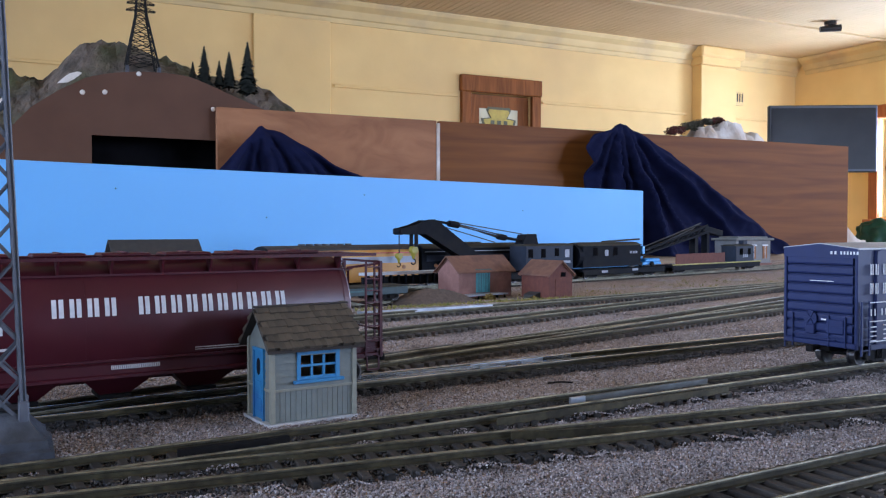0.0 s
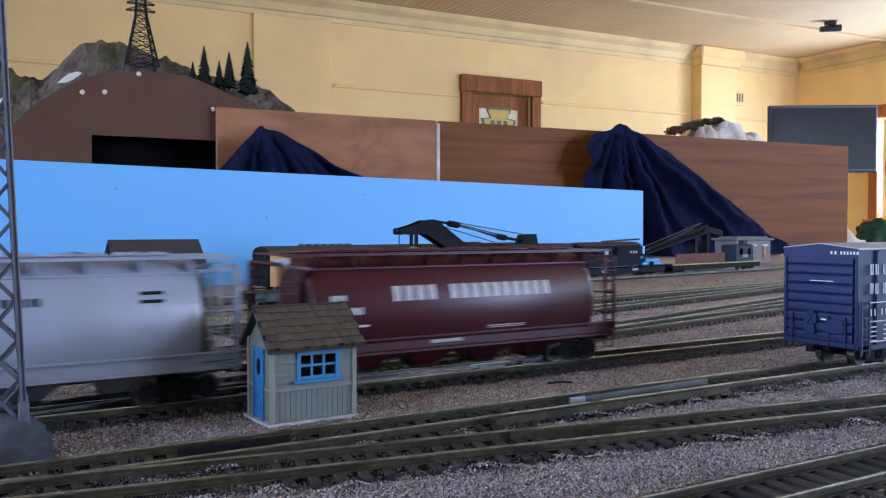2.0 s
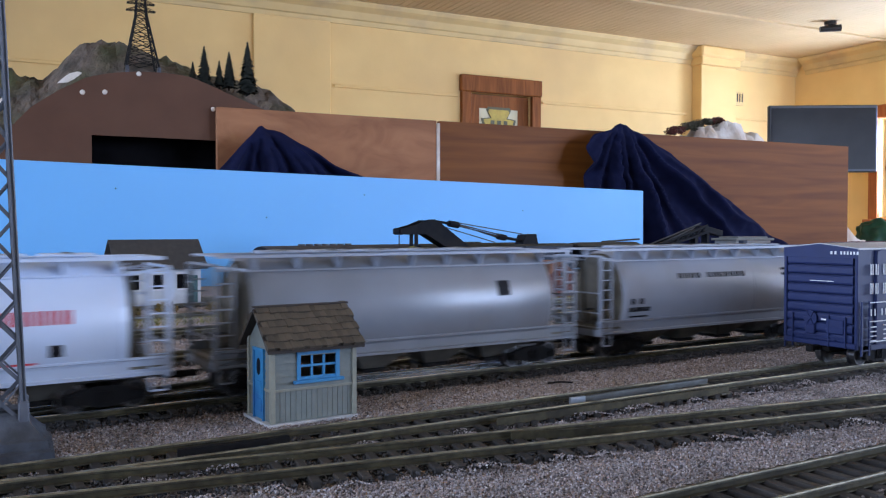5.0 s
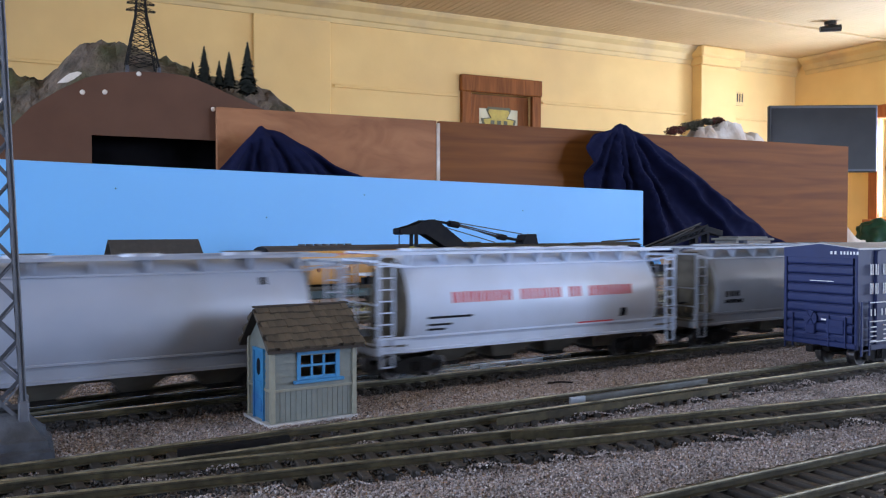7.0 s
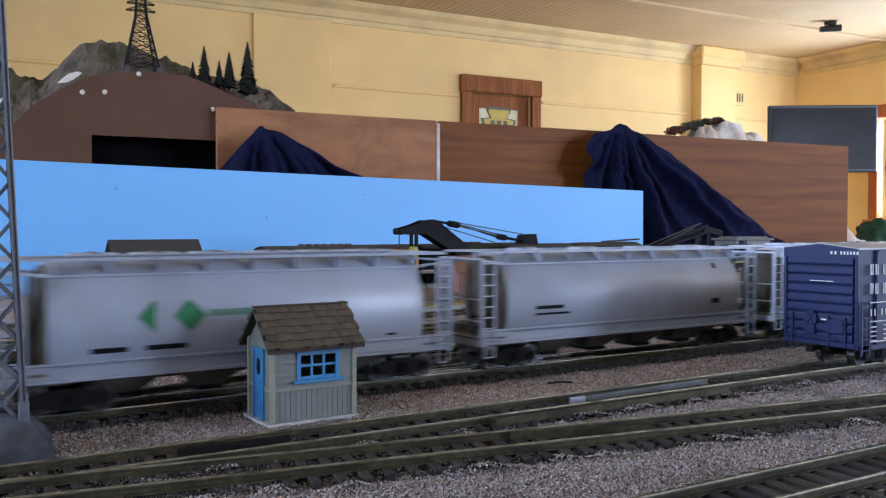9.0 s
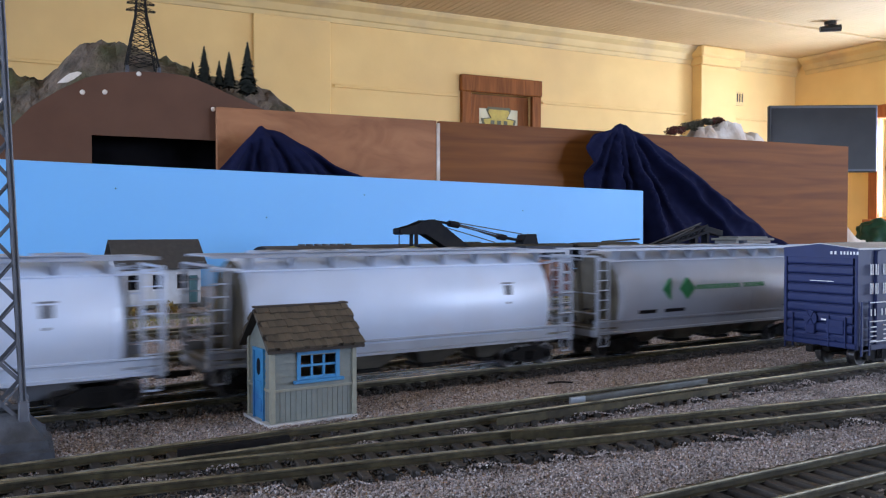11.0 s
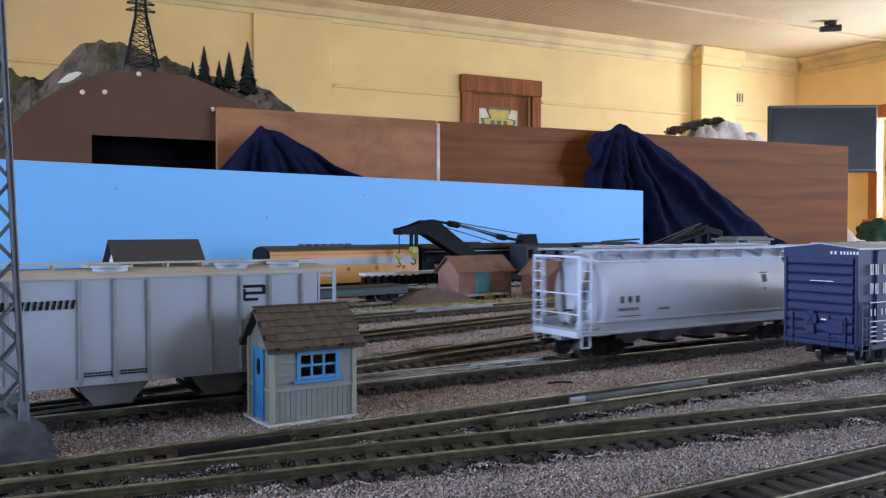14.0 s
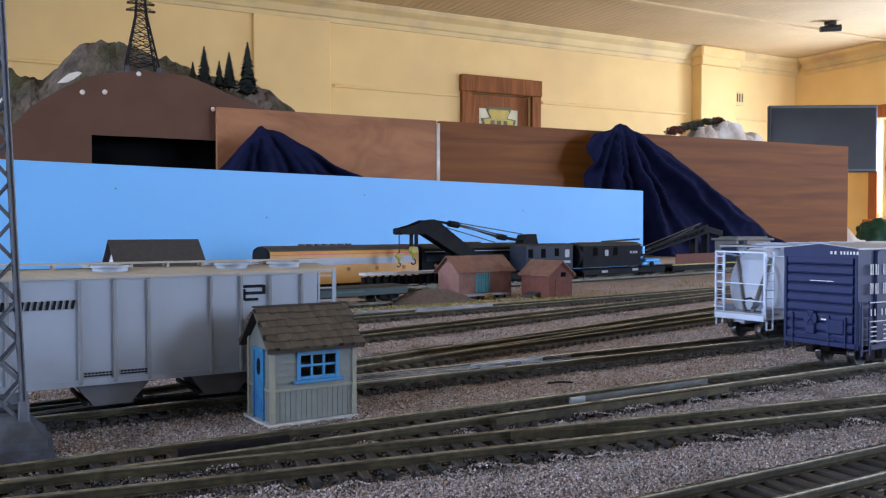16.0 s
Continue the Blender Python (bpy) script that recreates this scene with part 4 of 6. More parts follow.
def marks(car, material, items, name="lettering"):
    """Plain bars for each block of lettering: x, z, width, height, count, gap; they follow the rounded side."""
    for s in (-1, 1):
        for x, z, w, h, n, gap in items:
            bm = bmesh.new()
            for i in range(n):
                start = x + i * (w + gap)
                strokes = [(start, w)] if n == 1 else [(start, w * 0.40), (start + w * 0.60, w * 0.40)]
                for x0, wide in strokes:
                    rings = []
                    for k in range(5):
                        zz = z - h / 2 + h * k / 4
                        y = side_y(zz) if zz > 18.3 else 16.1
                        rings.append([(-s * x0, s * (y - 0.3), zz), (-s * (x0 + wide), s * (y - 0.3), zz), (-s * (x0 + wide), s * (y + 0.14), zz), (-s * x0, s * (y + 0.14), zz)])
                    loft(bm, rings)
            part(name, bm, material, car)


def hopper_car(label, paint, roofpaint, endpaint, frame_paint, half=72.0, hatches="long", lettering=()):
    """A cylindrical-sided covered hopper: tank, chutes, sills, end cages, ladders, roof walk and trucks. Its front is +x."""
    car = thing("covered_hopper", Matrix(), label, "model freight car", "cars of the train")
    E = half + 13.5  # half length over the end sills
    full = [(y, z) for y, z in PROFILE] + [(8, 12.4), (0, 12.4)]
    outline = full + [(-y, z) for y, z in full[-2:0:-1]]
    rings = []
    for x, k, dz in ((-half, 0.86, 1.2), (-half + 1.2, 0.94, 0.5), (-half + 3.5, 1, 0), (half - 3.5, 1, 0), (half - 1.2, 0.94, 0.5), (half, 0.86, 1.2)):
        rings.append([(x, y * k, 31 + (z - 31) * k) for y, z in outline])
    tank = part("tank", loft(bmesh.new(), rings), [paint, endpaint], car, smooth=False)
    # end faces take the end paint; the grimy one also darkens the gaps as shade
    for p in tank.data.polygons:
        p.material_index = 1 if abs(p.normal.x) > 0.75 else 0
        p.use_smooth = abs(p.normal.x) < 0.3
    for x in (-half + 4.0, -26, 26, half - 4.0):  # weld seams
        bm = loft(bmesh.new(), [[(x + d, y * 1.004, 31 + (z - 31) * 1.004) for y, z in outline] for d in (-0.18, 0.18)])
        part("weld_seam", bm, paint, car)
    for s in (-1, 1):
        part("roof_lip", bx(0, s * 12.5, 46.6, 2 * half + 4, 0.7, 0.7), paint, car)
    for s in (-1, 1):
        bm = prism(bmesh.new(), [(s * 15.4, 11.8), (s * 17.0, 11.8), (s * 17.0, 12.8), (s * 16.1, 13.2), (s * 16.1, 17.1), (s * 17.4, 17.6), (s * 17.4, 18.3), (s * 15.8, 18.3)], "x", -E, E)
        part("side_sill", bm, frame_paint, car)
    part("centre_sill", bx(0, 0, 10.6, 2 * E - 2, 7, 4.0, 0.3), endpaint, car)
    for x in (-45, -15, 15, 45):  # discharge chutes
        bm = loft(bmesh.new(), [[(x - 13.5, -15.5, 13.2), (x + 13.5, -15.5, 13.2), (x + 13.5, 15.5, 13.2), (x - 13.5, 15.5, 13.2)], [(x - 5, -6, 4.6), (x + 5, -6, 4.6), (x + 5, 6, 4.6), (x - 5, 6, 4.6)]])
        chute = part("chute", bm, endpaint, car)
        part("gate", bx(x, 0, 4.0, 11, 15, 1.6, 0.3), TRUCK, chute)
    # roof walk with brackets and hatch covers
    bm = bmesh.new()
    for s in (-1, 1):
        box(bm, 0, s * 12.4, 52.4, 2 * E - 4, 5.0, 0.5)
        box(bm, 0, s * 14.9, 52.2, 2 * E - 4, 0.5, 1.2)
        box(bm, s * (E - 5), 0, 52.42, 6, 25, 0.5)
    part("roof_walk", bm, roofpaint, car)
    me = None
    for i in range(9):
        x = -half + 4 + i * (2 * half - 8) / 8
        for s in (-1, 1):
            if me is None:
                o = part("walk_bracket", prism(bmesh.new(), [(9.0, 50.2), (9.0, 52.2), (14.6, 52.2), (14.6, 51.5), (12.7, 46.9), (11.9, 47.1)], "x", -0.4, 0.4), roofpaint, car, m=pose(x / 1000, 0, 0, 0, 0, 0 if s > 0 else 180))
                me = o.data
            else:
                o = new("walk_bracket", me)
                o.parent = car
                o.matrix_basis = pose(x / 1000, 0, 0, 0, 0, 0 if s > 0 else 180)
    if hatches == "long":
        for i in range(6):
            x = -half + 18 + i * (2 * half - 36) / 5
            hatch = part("hatch_cover", bx(x, 0, 53.3, 17, 13, 1.3, 0.5), roofpaint, car)
            part("hatch_strap", bx(x, 0, 54.1, 1.2, 14, 0.5), endpaint, hatch)
    else:
        for i in range(4):
            x = -half + 22 + i * (2 * half - 44) / 3
            hatch = part("hatch_cover", rod(bmesh.new(), (x, 0, 51.2), (x, 0, 53.6), 7.4, 20, 6.8), roofpaint, car)
            part("hatch_strap", bx(x, 0, 53.8, 15, 1.2, 0.5), endpaint, hatch)
    # ends
    sets = []
    for e in (-1, 1):
        part("end_sill", bx(e * (E - 1.5), 0, 13.0, 3, 34, 4.2, 0.4), frame_paint, car)
        part("end_platform", bx(e * (half + 6.5), 0, 14.6, E - half + 1, 33, 0.9), endpaint, car)
        for s in (-1, 1):
            part("end_post", bar(bmesh.new(), (e * (E - 1.2), s * 16.6, 12), (e * (E - 1.2), s * 16.6, 49.5), 1.1, 1.1), frame_paint, car)
            part("top_strut", bar(bmesh.new(), (e * (half - 1), s * 13.6, 47), (e * (E - 1.2), s * 16.6, 48.6), 0.9, 0.9), frame_paint, car)
            part("end_brace", bar(bmesh.new(), (e * (half + 0.6), s * 11.5, 46), (e * (half + 5), s * 2.4, 15), 1.0, 1.6), MAROON if paint is MAROON else ENDGRIMESHADE, car)
        for z in (49.2, 31.5, 22):
            part("end_rail", bar(bmesh.new(), (e * (E - 1.2), -16.6, z), (e * (E - 1.2), 16.6, z), 0.9 if z > 40 else 0.6, 0.9 if z > 40 else 0.6), frame_paint, car)
        part("end_sheet", prism(bmesh.new(), [(half * e + e * 0.1, 45), (e * (half + 3.6), 16), (half * e + e * 0.1, 15)], "y", -7, 7), endpaint, car)
        for s in (-1, 1):
            ladder(car, e * (E - 4.6), s * 17.2, 12, 49.6, 6.4, frame_paint)
            bm = bmesh.new()
            bar(bm, (e * (E - 7.4), s * 17.2, 6.4), (e * (E - 7.4), s * 17.2, 11.5), 0.6, 0.6)
            bar(bm, (e * (E - 2.2), s * 17.2, 6.4), (e * (E - 2.2), s * 17.2, 11.5), 0.6, 0.6)
            bar(bm, (e * (E - 7.4), s * 17.2, 6.4), (e * (E - 2.2), s * 17.2, 6.4), 0.6, 0.6)
            part("stirrup_step", bm, frame_paint, car)
            part("bolster_web", bx(e * (half - 4), s * 13.5, 13.2, 10, 5, 4, 0.5), frame_paint, car)
        ladder(car, e * (E - 0.4), -e * 13.2, 15, 49, 6.0, frame_paint, along="y", name="end_ladder")
        truck(car, e * (half - 8), sets)
        coupler(car, e * E, e)
    part("brake_cylinder", rod(bmesh.new(), (-E + 4, -4, 20), (-E + 10, -4, 20), 2.6, 12), endpaint, car)
    part("round_hatch", rod(bmesh.new(), (-half - 2.6, 0, 20.5), (-half - 5.4, 0, 20.5), 2.6, 16), BLACKLET, car, "dark round inspection port")
    for material, items in lettering:
        marks(car, material, items)
    return car, sets


def line_of(x, z, total, h, words, fill=0.72):
    """Blocks for words spread over a width: words are letter counts; x grows towards the car's front from its middle."""
    n = sum(words) + len(words) - 1
    pitch = total / n
    out, k = [], 0
    for w in words:
        out.append((x - total / 2 + k * pitch, z, pitch * fill, h, w, pitch * (1 - fill)))
        k += w + 1
    return out


CARS = []
small = lambda x, z: [(x, z, 9, 1.1, 1, 0), (x, z - 2.2, 7, 0.7, 1, 0)]
CARS.append(hopper_car("maroon cylindrical covered hopper with white lettering", MAROON, MAROON, MAROON, MAROON,
                       lettering=[(WHITELET, list(line_of(4.5, 36.2, 82, 6.0, (4, 10), 0.66)) + list([(-64, 35, 2.6, 2.8, 2, 0.8), (-67, 30, 2.2, 2.8, 6, 0.6), (-66, 24, 8, 0.9, 1, 0), (-55, 24, 7, 0.9, 1, 0), (-18, 15.4, 1.0, 1.4, 13, 0.25), (10, 20.5, 20, 0.4, 1, 0), (10, 19.7, 20, 0.3, 1, 0)]))]))
CARS.append(hopper_car("light grey covered hopper with small black lettering", GREYCAR, GREYCAR, ENDGRIMESHADE, GREYCAR,
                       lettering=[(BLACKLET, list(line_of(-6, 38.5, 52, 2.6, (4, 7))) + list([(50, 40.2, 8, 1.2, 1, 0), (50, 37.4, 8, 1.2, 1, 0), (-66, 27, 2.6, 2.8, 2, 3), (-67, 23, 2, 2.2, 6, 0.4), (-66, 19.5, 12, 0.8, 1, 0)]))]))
CARS.append(hopper_car("mid grey covered hopper with a keystone mark", GREYCAR2, GREYCAR, ENDGRIMESHADE, GREYCAR2,
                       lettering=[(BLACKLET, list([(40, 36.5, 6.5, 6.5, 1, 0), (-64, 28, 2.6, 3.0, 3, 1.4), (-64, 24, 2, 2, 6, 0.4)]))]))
CARS.append(hopper_car("white covered hopper with red lettering", WHITECAR, WHITECAR, ENDGRIMESHADE, WHITECAR,
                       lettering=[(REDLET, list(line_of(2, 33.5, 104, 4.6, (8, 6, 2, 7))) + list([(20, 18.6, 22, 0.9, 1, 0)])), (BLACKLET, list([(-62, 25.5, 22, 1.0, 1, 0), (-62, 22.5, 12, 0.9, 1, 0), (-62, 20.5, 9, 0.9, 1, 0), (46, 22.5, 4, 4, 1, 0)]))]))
CARS.append(hopper_car("weathered grey covered hopper with four round hatches", GREYCAR, GREYCAR, ENDGRIMESHADE, GREYCAR, half=78.0, hatches="round",
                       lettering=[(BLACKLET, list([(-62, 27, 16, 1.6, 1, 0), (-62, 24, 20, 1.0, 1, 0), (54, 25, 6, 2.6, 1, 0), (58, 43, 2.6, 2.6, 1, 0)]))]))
CARS.append(hopper_car("light grey covered hopper with green diamond emblems", GREYCAR, GREYCAR, ENDGRIMESHADE, GREYCAR,
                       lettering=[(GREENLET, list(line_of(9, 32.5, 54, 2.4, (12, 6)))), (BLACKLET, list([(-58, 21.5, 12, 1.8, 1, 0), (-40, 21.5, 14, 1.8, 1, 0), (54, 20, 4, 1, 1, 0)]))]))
CARS.append(hopper_car("clean pale grey covered hopper with a keystone mark", WHITECAR, GREYCAR, ENDGRIMESHADE, GREYCAR,
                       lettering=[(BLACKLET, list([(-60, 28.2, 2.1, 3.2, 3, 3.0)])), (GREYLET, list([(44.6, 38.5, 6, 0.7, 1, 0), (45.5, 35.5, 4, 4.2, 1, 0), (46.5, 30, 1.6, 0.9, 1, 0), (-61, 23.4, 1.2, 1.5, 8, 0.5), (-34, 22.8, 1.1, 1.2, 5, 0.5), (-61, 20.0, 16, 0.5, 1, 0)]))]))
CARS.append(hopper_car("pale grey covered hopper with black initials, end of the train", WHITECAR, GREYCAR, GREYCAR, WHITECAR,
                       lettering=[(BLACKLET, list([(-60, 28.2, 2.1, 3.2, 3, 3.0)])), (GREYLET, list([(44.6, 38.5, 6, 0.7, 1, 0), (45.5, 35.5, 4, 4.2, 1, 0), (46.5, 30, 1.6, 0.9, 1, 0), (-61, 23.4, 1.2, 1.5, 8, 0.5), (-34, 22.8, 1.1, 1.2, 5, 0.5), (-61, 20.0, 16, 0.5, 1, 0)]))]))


def diamonds(car):
    for s in (-1, 1):
        for x, cut in ((-25, False), (-37, True)):
            r = 5.6
            pts = [(x - r, 32), (x, 32 + r), (x + r, 32), (x, 32 - r)]
            if cut:
                pts = [(x - r, 32), (x, 32 + r), (x, 32 - r)]
            bm = prism(bmesh.new(), [(-s * a, b) for a, b in pts], "y", s * 17.6, s * 18.95)
            part("emblem", bm, GREENLET, car, "green diamond emblem")


diamonds(CARS[5][0])


def rib_hopper():
    """A rib-sided three-bay covered hopper."""
    car = thing("covered_hopper", Matrix(), "weathered grey rib-sided covered hopper with dark lettering", "model freight car", "cars of the train")
    E, B = 82.4, 73.5
    bm = prism(bmesh.new(), [(-18, 11), (-18, 46), (-16, 47.3), (0, 48.3), (16, 47.3), (18, 46), (18, 11)], "x", -B, B)
    part("body", bm, TAUPE, car)
    part("roof", prism(bmesh.new(), [(-18.6, 45.8), (-18.6, 46.9), (-16, 47.8), (0, 48.7), (16, 47.8), (18.6, 46.9), (18.6, 45.8)], "x", -E + 2, E - 2), TANROOF, car, "tan roof")
    for s in (-1, 1):
        part("side_sill", bx(0, s * 18.2, 11.4, 2 * B, 1.0, 2.0), TAUPE, car)
        for x in (-67, -54.5, -43.5, -32.5, -11, 0.0, 11, 32.5, 43.5, 54.5, 67):
            part("rib", bx(x, s * 18.5, 28.2, 1.3, 1.1, 34.6, 0.3), RIBGREY, car)
    for x in (-38, 0, 38):
        bm = loft(bmesh.new(), [[(x - 13, -15, 11.2), (x + 13, -15, 11.2), (x + 13, 15, 11.2), (x - 13, 15, 11.2)], [(x - 6, -13, 2.4), (x + 6, -13, 2.4), (x + 6, 13, 2.4), (x - 6, 13, 2.4)]])
        chute = part("chute", bm, CHUTEGREY, car)
        part("gate", bx(x, 0, 2.6, 15, 22, 1.8, 0.3), ENDGRIMESHADE, chute)
        for e in (-1, 1):
            part("gate_rail", bar(bmesh.new(), (x + e * 9, -15.5, 4.0), (x + e * 9, 15.5, 4.0), 1.0, 1.4), TRUCK, chute)
    bm = bmesh.new()
    box(bm, 0, 0, 50.2, 2 * E - 6, 7, 0.5)
    for i in range(12):
        box(bm, -B + 6 + i * 12.7, 0, 49.2, 1, 6, 2.0)
    part("roof_walk", bm, TANROOF, car)
    for x in (-63, -42.5, 0, 42.5, 63):
        for s in (-1, 1):
            part("hatch_cover", rod(rod(bmesh.new(), (x, s * 10.5, 47.8), (x, s * 10.5, 49.2), 5.7, 28), (x, s * 10.5, 49.2), (x, s * 10.5, 49.9), 6.6, 28, 6.2), TAUPE, car)
    sets = []
    for e in (-1, 1):
        part("end_sill", bx(e * (E - 1.5), 0, 12.0, 3, 34, 4, 0.4), TAUPE, car)
        bm = bmesh.new()
        for s in (-1, 1):
            bar(bm, (e * (E - 1.4), s * 17.4, 10), (e * (E - 1.4), s * 17.4, 47), 1.0, 1.0)
            bar(bm, (e * B, s * 17.4, 26), (e * (E - 2), s * 17.4, 12), 1.0, 1.0)
        bar(bm, (e * (E - 1.4), -17.4, 47), (e * (E - 1.4), 17.4, 47), 1.0, 1.0)
        part("end_frame", bm, TAUPE, car)
        part("slope_sheet", prism(bmesh.new(), [(e * B * 0.985, 44), (e * (B + 0.6), 44), (e * (B + 0.6), 40), (e * (E - 20), 12), (e * (E - 26), 12)], "y", -15, 15), ENDGRIMESHADE, car)
        for s in (-1, 1):
            ladder(car, e * (E - 5.2), s * 17.9, 9, 46.8, 6.0, TAUPE)
        truck(car, e * 61, sets)
        coupler(car, e * E, e)
    for s in (-1, 1):
        bm = bmesh.new()
        for i in range(11):
            if i != 4:
                lean = Euler((0, radians(12 if s < 0 else -12), 0)).to_matrix()
                for d in (-0.95, 0.95):
                    box(bm, -s * (-52 + i * 3.8 + d), s * 18.2, 37.6, 0.85, 0.5, 2.9, lean)
        part("lettering", bm, BLACKLET, car)
        bm = bmesh.new()
        x = 49 if s < 0 else -49
        for d, z, w, h in ((-1, 41.4, 8, 1.1), (-1, 38.9, 8, 1.1), (3.2, 40.1, 1.2, 3.4), (-4.4, 38.4, 1.2, 4.2), (-1.5, 36.6, 5, 1.0)):
            box(bm, x + d, s * 18.15, z, w, 0.5, h)
        part("emblem", bm, BLACKLET, car)
        bm = bmesh.new()
        for x, w in ((-5.5, 9), (6, 9)):
            for k in range(8):
                box(bm, (x + (k - 3.5) * w / 8) * (1 if s < 0 else -1), s * 18.2, 14.4, w / 12, 0.5, 0.5)
                box(bm, (x + (k - 3.5) * w / 8) * (1 if s < 0 else -1), s * 18.2, 13.5, w / 10, 0.5, 0.5)
        part("small_lettering", bm, BLACKLET, car)
    return car, sets


CARS.append(rib_hopper())


def boxcar():
    m = Matrix.Translation((0.172, 0.386, RAIL_TOP)) @ pose(0, 0, 0, 0, 0, 31.0)
    car = thing("boxcar", m, "blue corrugated-end boxcar with white markings on a siding", "model freight car")
    W, Z0, Z1, LEN = 18.7, 10.4, 53.4, 176.0
    part("body", bx(LEN / 2 + 0.6, 0, (Z0 + Z1) / 2, LEN - 1.2, 2 * W - 0.8, Z1 - Z0, 0.3), BOXBLUE, car)
    part("roof", prism(bmesh.new(), [(-W - 0.4, Z1 - 0.2), (-W - 0.4, Z1 + 0.5), (0, Z1 + 2.6), (W + 0.4, Z1 + 0.5), (W + 0.4, Z1 - 0.2)], "x", -0.6, LEN + 0.6), BOXROOF, car, "pale galvanised roof")
    part("end_gable", prism(bmesh.new(), [(-W, Z1 - 4.0), (-W, Z1 + 0.2), (0, Z1 + 2.2), (W, Z1 + 0.2), (W, Z1 - 4.0)], "x", -0.75, 0.1), BOXBLUE, car)
    n = 9
    for i in range(n):  # pressed ribs of the end wall
        z = Z0 + 3.0 + (Z1 - Z0 - 8.4) * i / (n - 1)
        bm = prism(bmesh.new(), [(-0.0, z - 1.9), (-0.55, z - 1.65), (-0.8, z - 1.0), (-0.8, z + 1.0), (-0.55, z + 1.65), (-0.0, z + 1.9)], "y", -W + 2.2, W - 2.2)
        part("end_rib", bm, BOXBLUE, car)
    for s in (-1, 1):
        part("corner_post", bx(0.3, s * (W - 0.7), (Z0 + Z1) / 2 - 0.8, 2.0, 1.5, Z1 - Z0 + 1.0, 0.3), BOXBLUE, car)
    part("end_sill", bx(-0.4, 0, Z0 + 0.2, 1.8, 2 * W - 1, 2.4, 0.3), BOXBLUE, car)
    for s in (-1, 1):
        for i in range(9):
            part("side_post", bx(14 + i * 19, s * W, (Z0 + Z1) / 2, 3.6, 1.6, Z1 - Z0 - 1, 0.4), BOXBLUE, car)
        part("side_sill", bx(LEN / 2, s * (W - 0.1), Z0 - 0.6, LEN - 18, 0.9, 2.6, 0.2), BOXBLUE, car)
        ladder(car, 4.4, s * (W + 0.7), Z0 - 4, Z0 + 20, 5.6, BOXBLUE)
    bm = bmesh.new()
    for y in (-5.4, 13.2, -13.6):
        bar(bm, (-1.5, y, Z0 - 1), (-1.5, y, Z0 + 13), 0.7, 0.7)
    for y0, y1, z in ((-14, 13, Z0 + 3.6), (-14, -6, Z0 + 8), (-9, 11, Z0 + 2.2)):
        bar(bm, (-1.7, y0, z), (-1.7, y1, z), 0.6, 0.6)
    part("end_grab_iron", bm, BOXBLUE, car)
    bm = rod(bmesh.new(), (-1.2, 3.6, Z0 + 11.2), (-2.0, 3.6, Z0 + 11.2), 3.4, 18)
    for a in range(3):
        d = Vector((0, math.cos(a * math.pi / 3), math.sin(a * math.pi / 3))) * 3.3
        bar(bm, Vector((-2.2, 3.6, Z0 + 11.2)) - d, Vector((-2.2, 3.6, Z0 + 11.2)) + d, 0.5, 0.5)
    part("brake_wheel", bm, BOXBLUE, car)
    part("brake_housing", bx(-1.6, 3.6, Z0 + 6.2, 1.8, 4.6, 4.4, 0.4), BOXBLUE, car)
    part("end_placard", bx(-1.2, -8.4, Z0 + 8.2, 1.0, 8.6, 6.4, 0.3), BOXBLUE, car)
    bm = bmesh.new()
    for i in range(2):
        box(bm, -0.95, -6.2 - 2.0 * i, Z1 - 1.7, 0.3, 0.9, 1.4)
    for i in range(6):
        box(bm, -0.95, -11.0 - 1.55 * i, Z1 - 1.7, 0.3, 0.7, 1.4)
    box(bm, -1.05, -1.5, Z0 + 28.4, 0.3, 12, 0.3)
    box(bm, -1.2, -4, Z0 + 11.0, 0.3, 5, 0.7)
    part("end_lettering", bm, WHITELET, car)
    bm = bmesh.new()
    y = -W - 0.9
    for i in range(4):
        for d in (-0.7, 0.7):
            box(bm, 8.4 + 3.7 * i + (2.2 if i > 1 else 0) + d, y, Z1 - 9.0, 0.42, 0.4, 4.8)
            box(bm, 8.4 + 3.7 * i + (2.2 if i > 1 else 0) + d, y, Z1 - 17.5, 0.42, 0.4, 4.8)
    for z in (Z1 - 23.6, Z1 - 32, Z1 - 44 + 3):
        box(bm, 16, y, z, 18, 0.4, 0.4)
    for i in range(5):
        box(bm, 8.0 + 3.0 * i + (2.2 if i > 1 else 0), y, Z1 - 28.0, 0.6, 0.4, 3.0)
    for i in range(4):
        box(bm, 10, y, Z1 - 34.5 - 2.0 * i, 4, 0.4, 0.4)
        box(bm, 19, y, Z1 - 34.0 - 2.0 * i, 3, 0.4, 0.4)
    part("side_lettering", bm, WHITELET, car)
    part("centre_sill", bx(LEN / 2, 0, Z0 - 1.8, LEN - 4, 7, 4, 0.3), TRUCK, car)
    sets = []
    truck(car, 26, sets)
    truck(car, LEN - 26, sets)
    coupler(car, -0.6, -1)


boxcar()



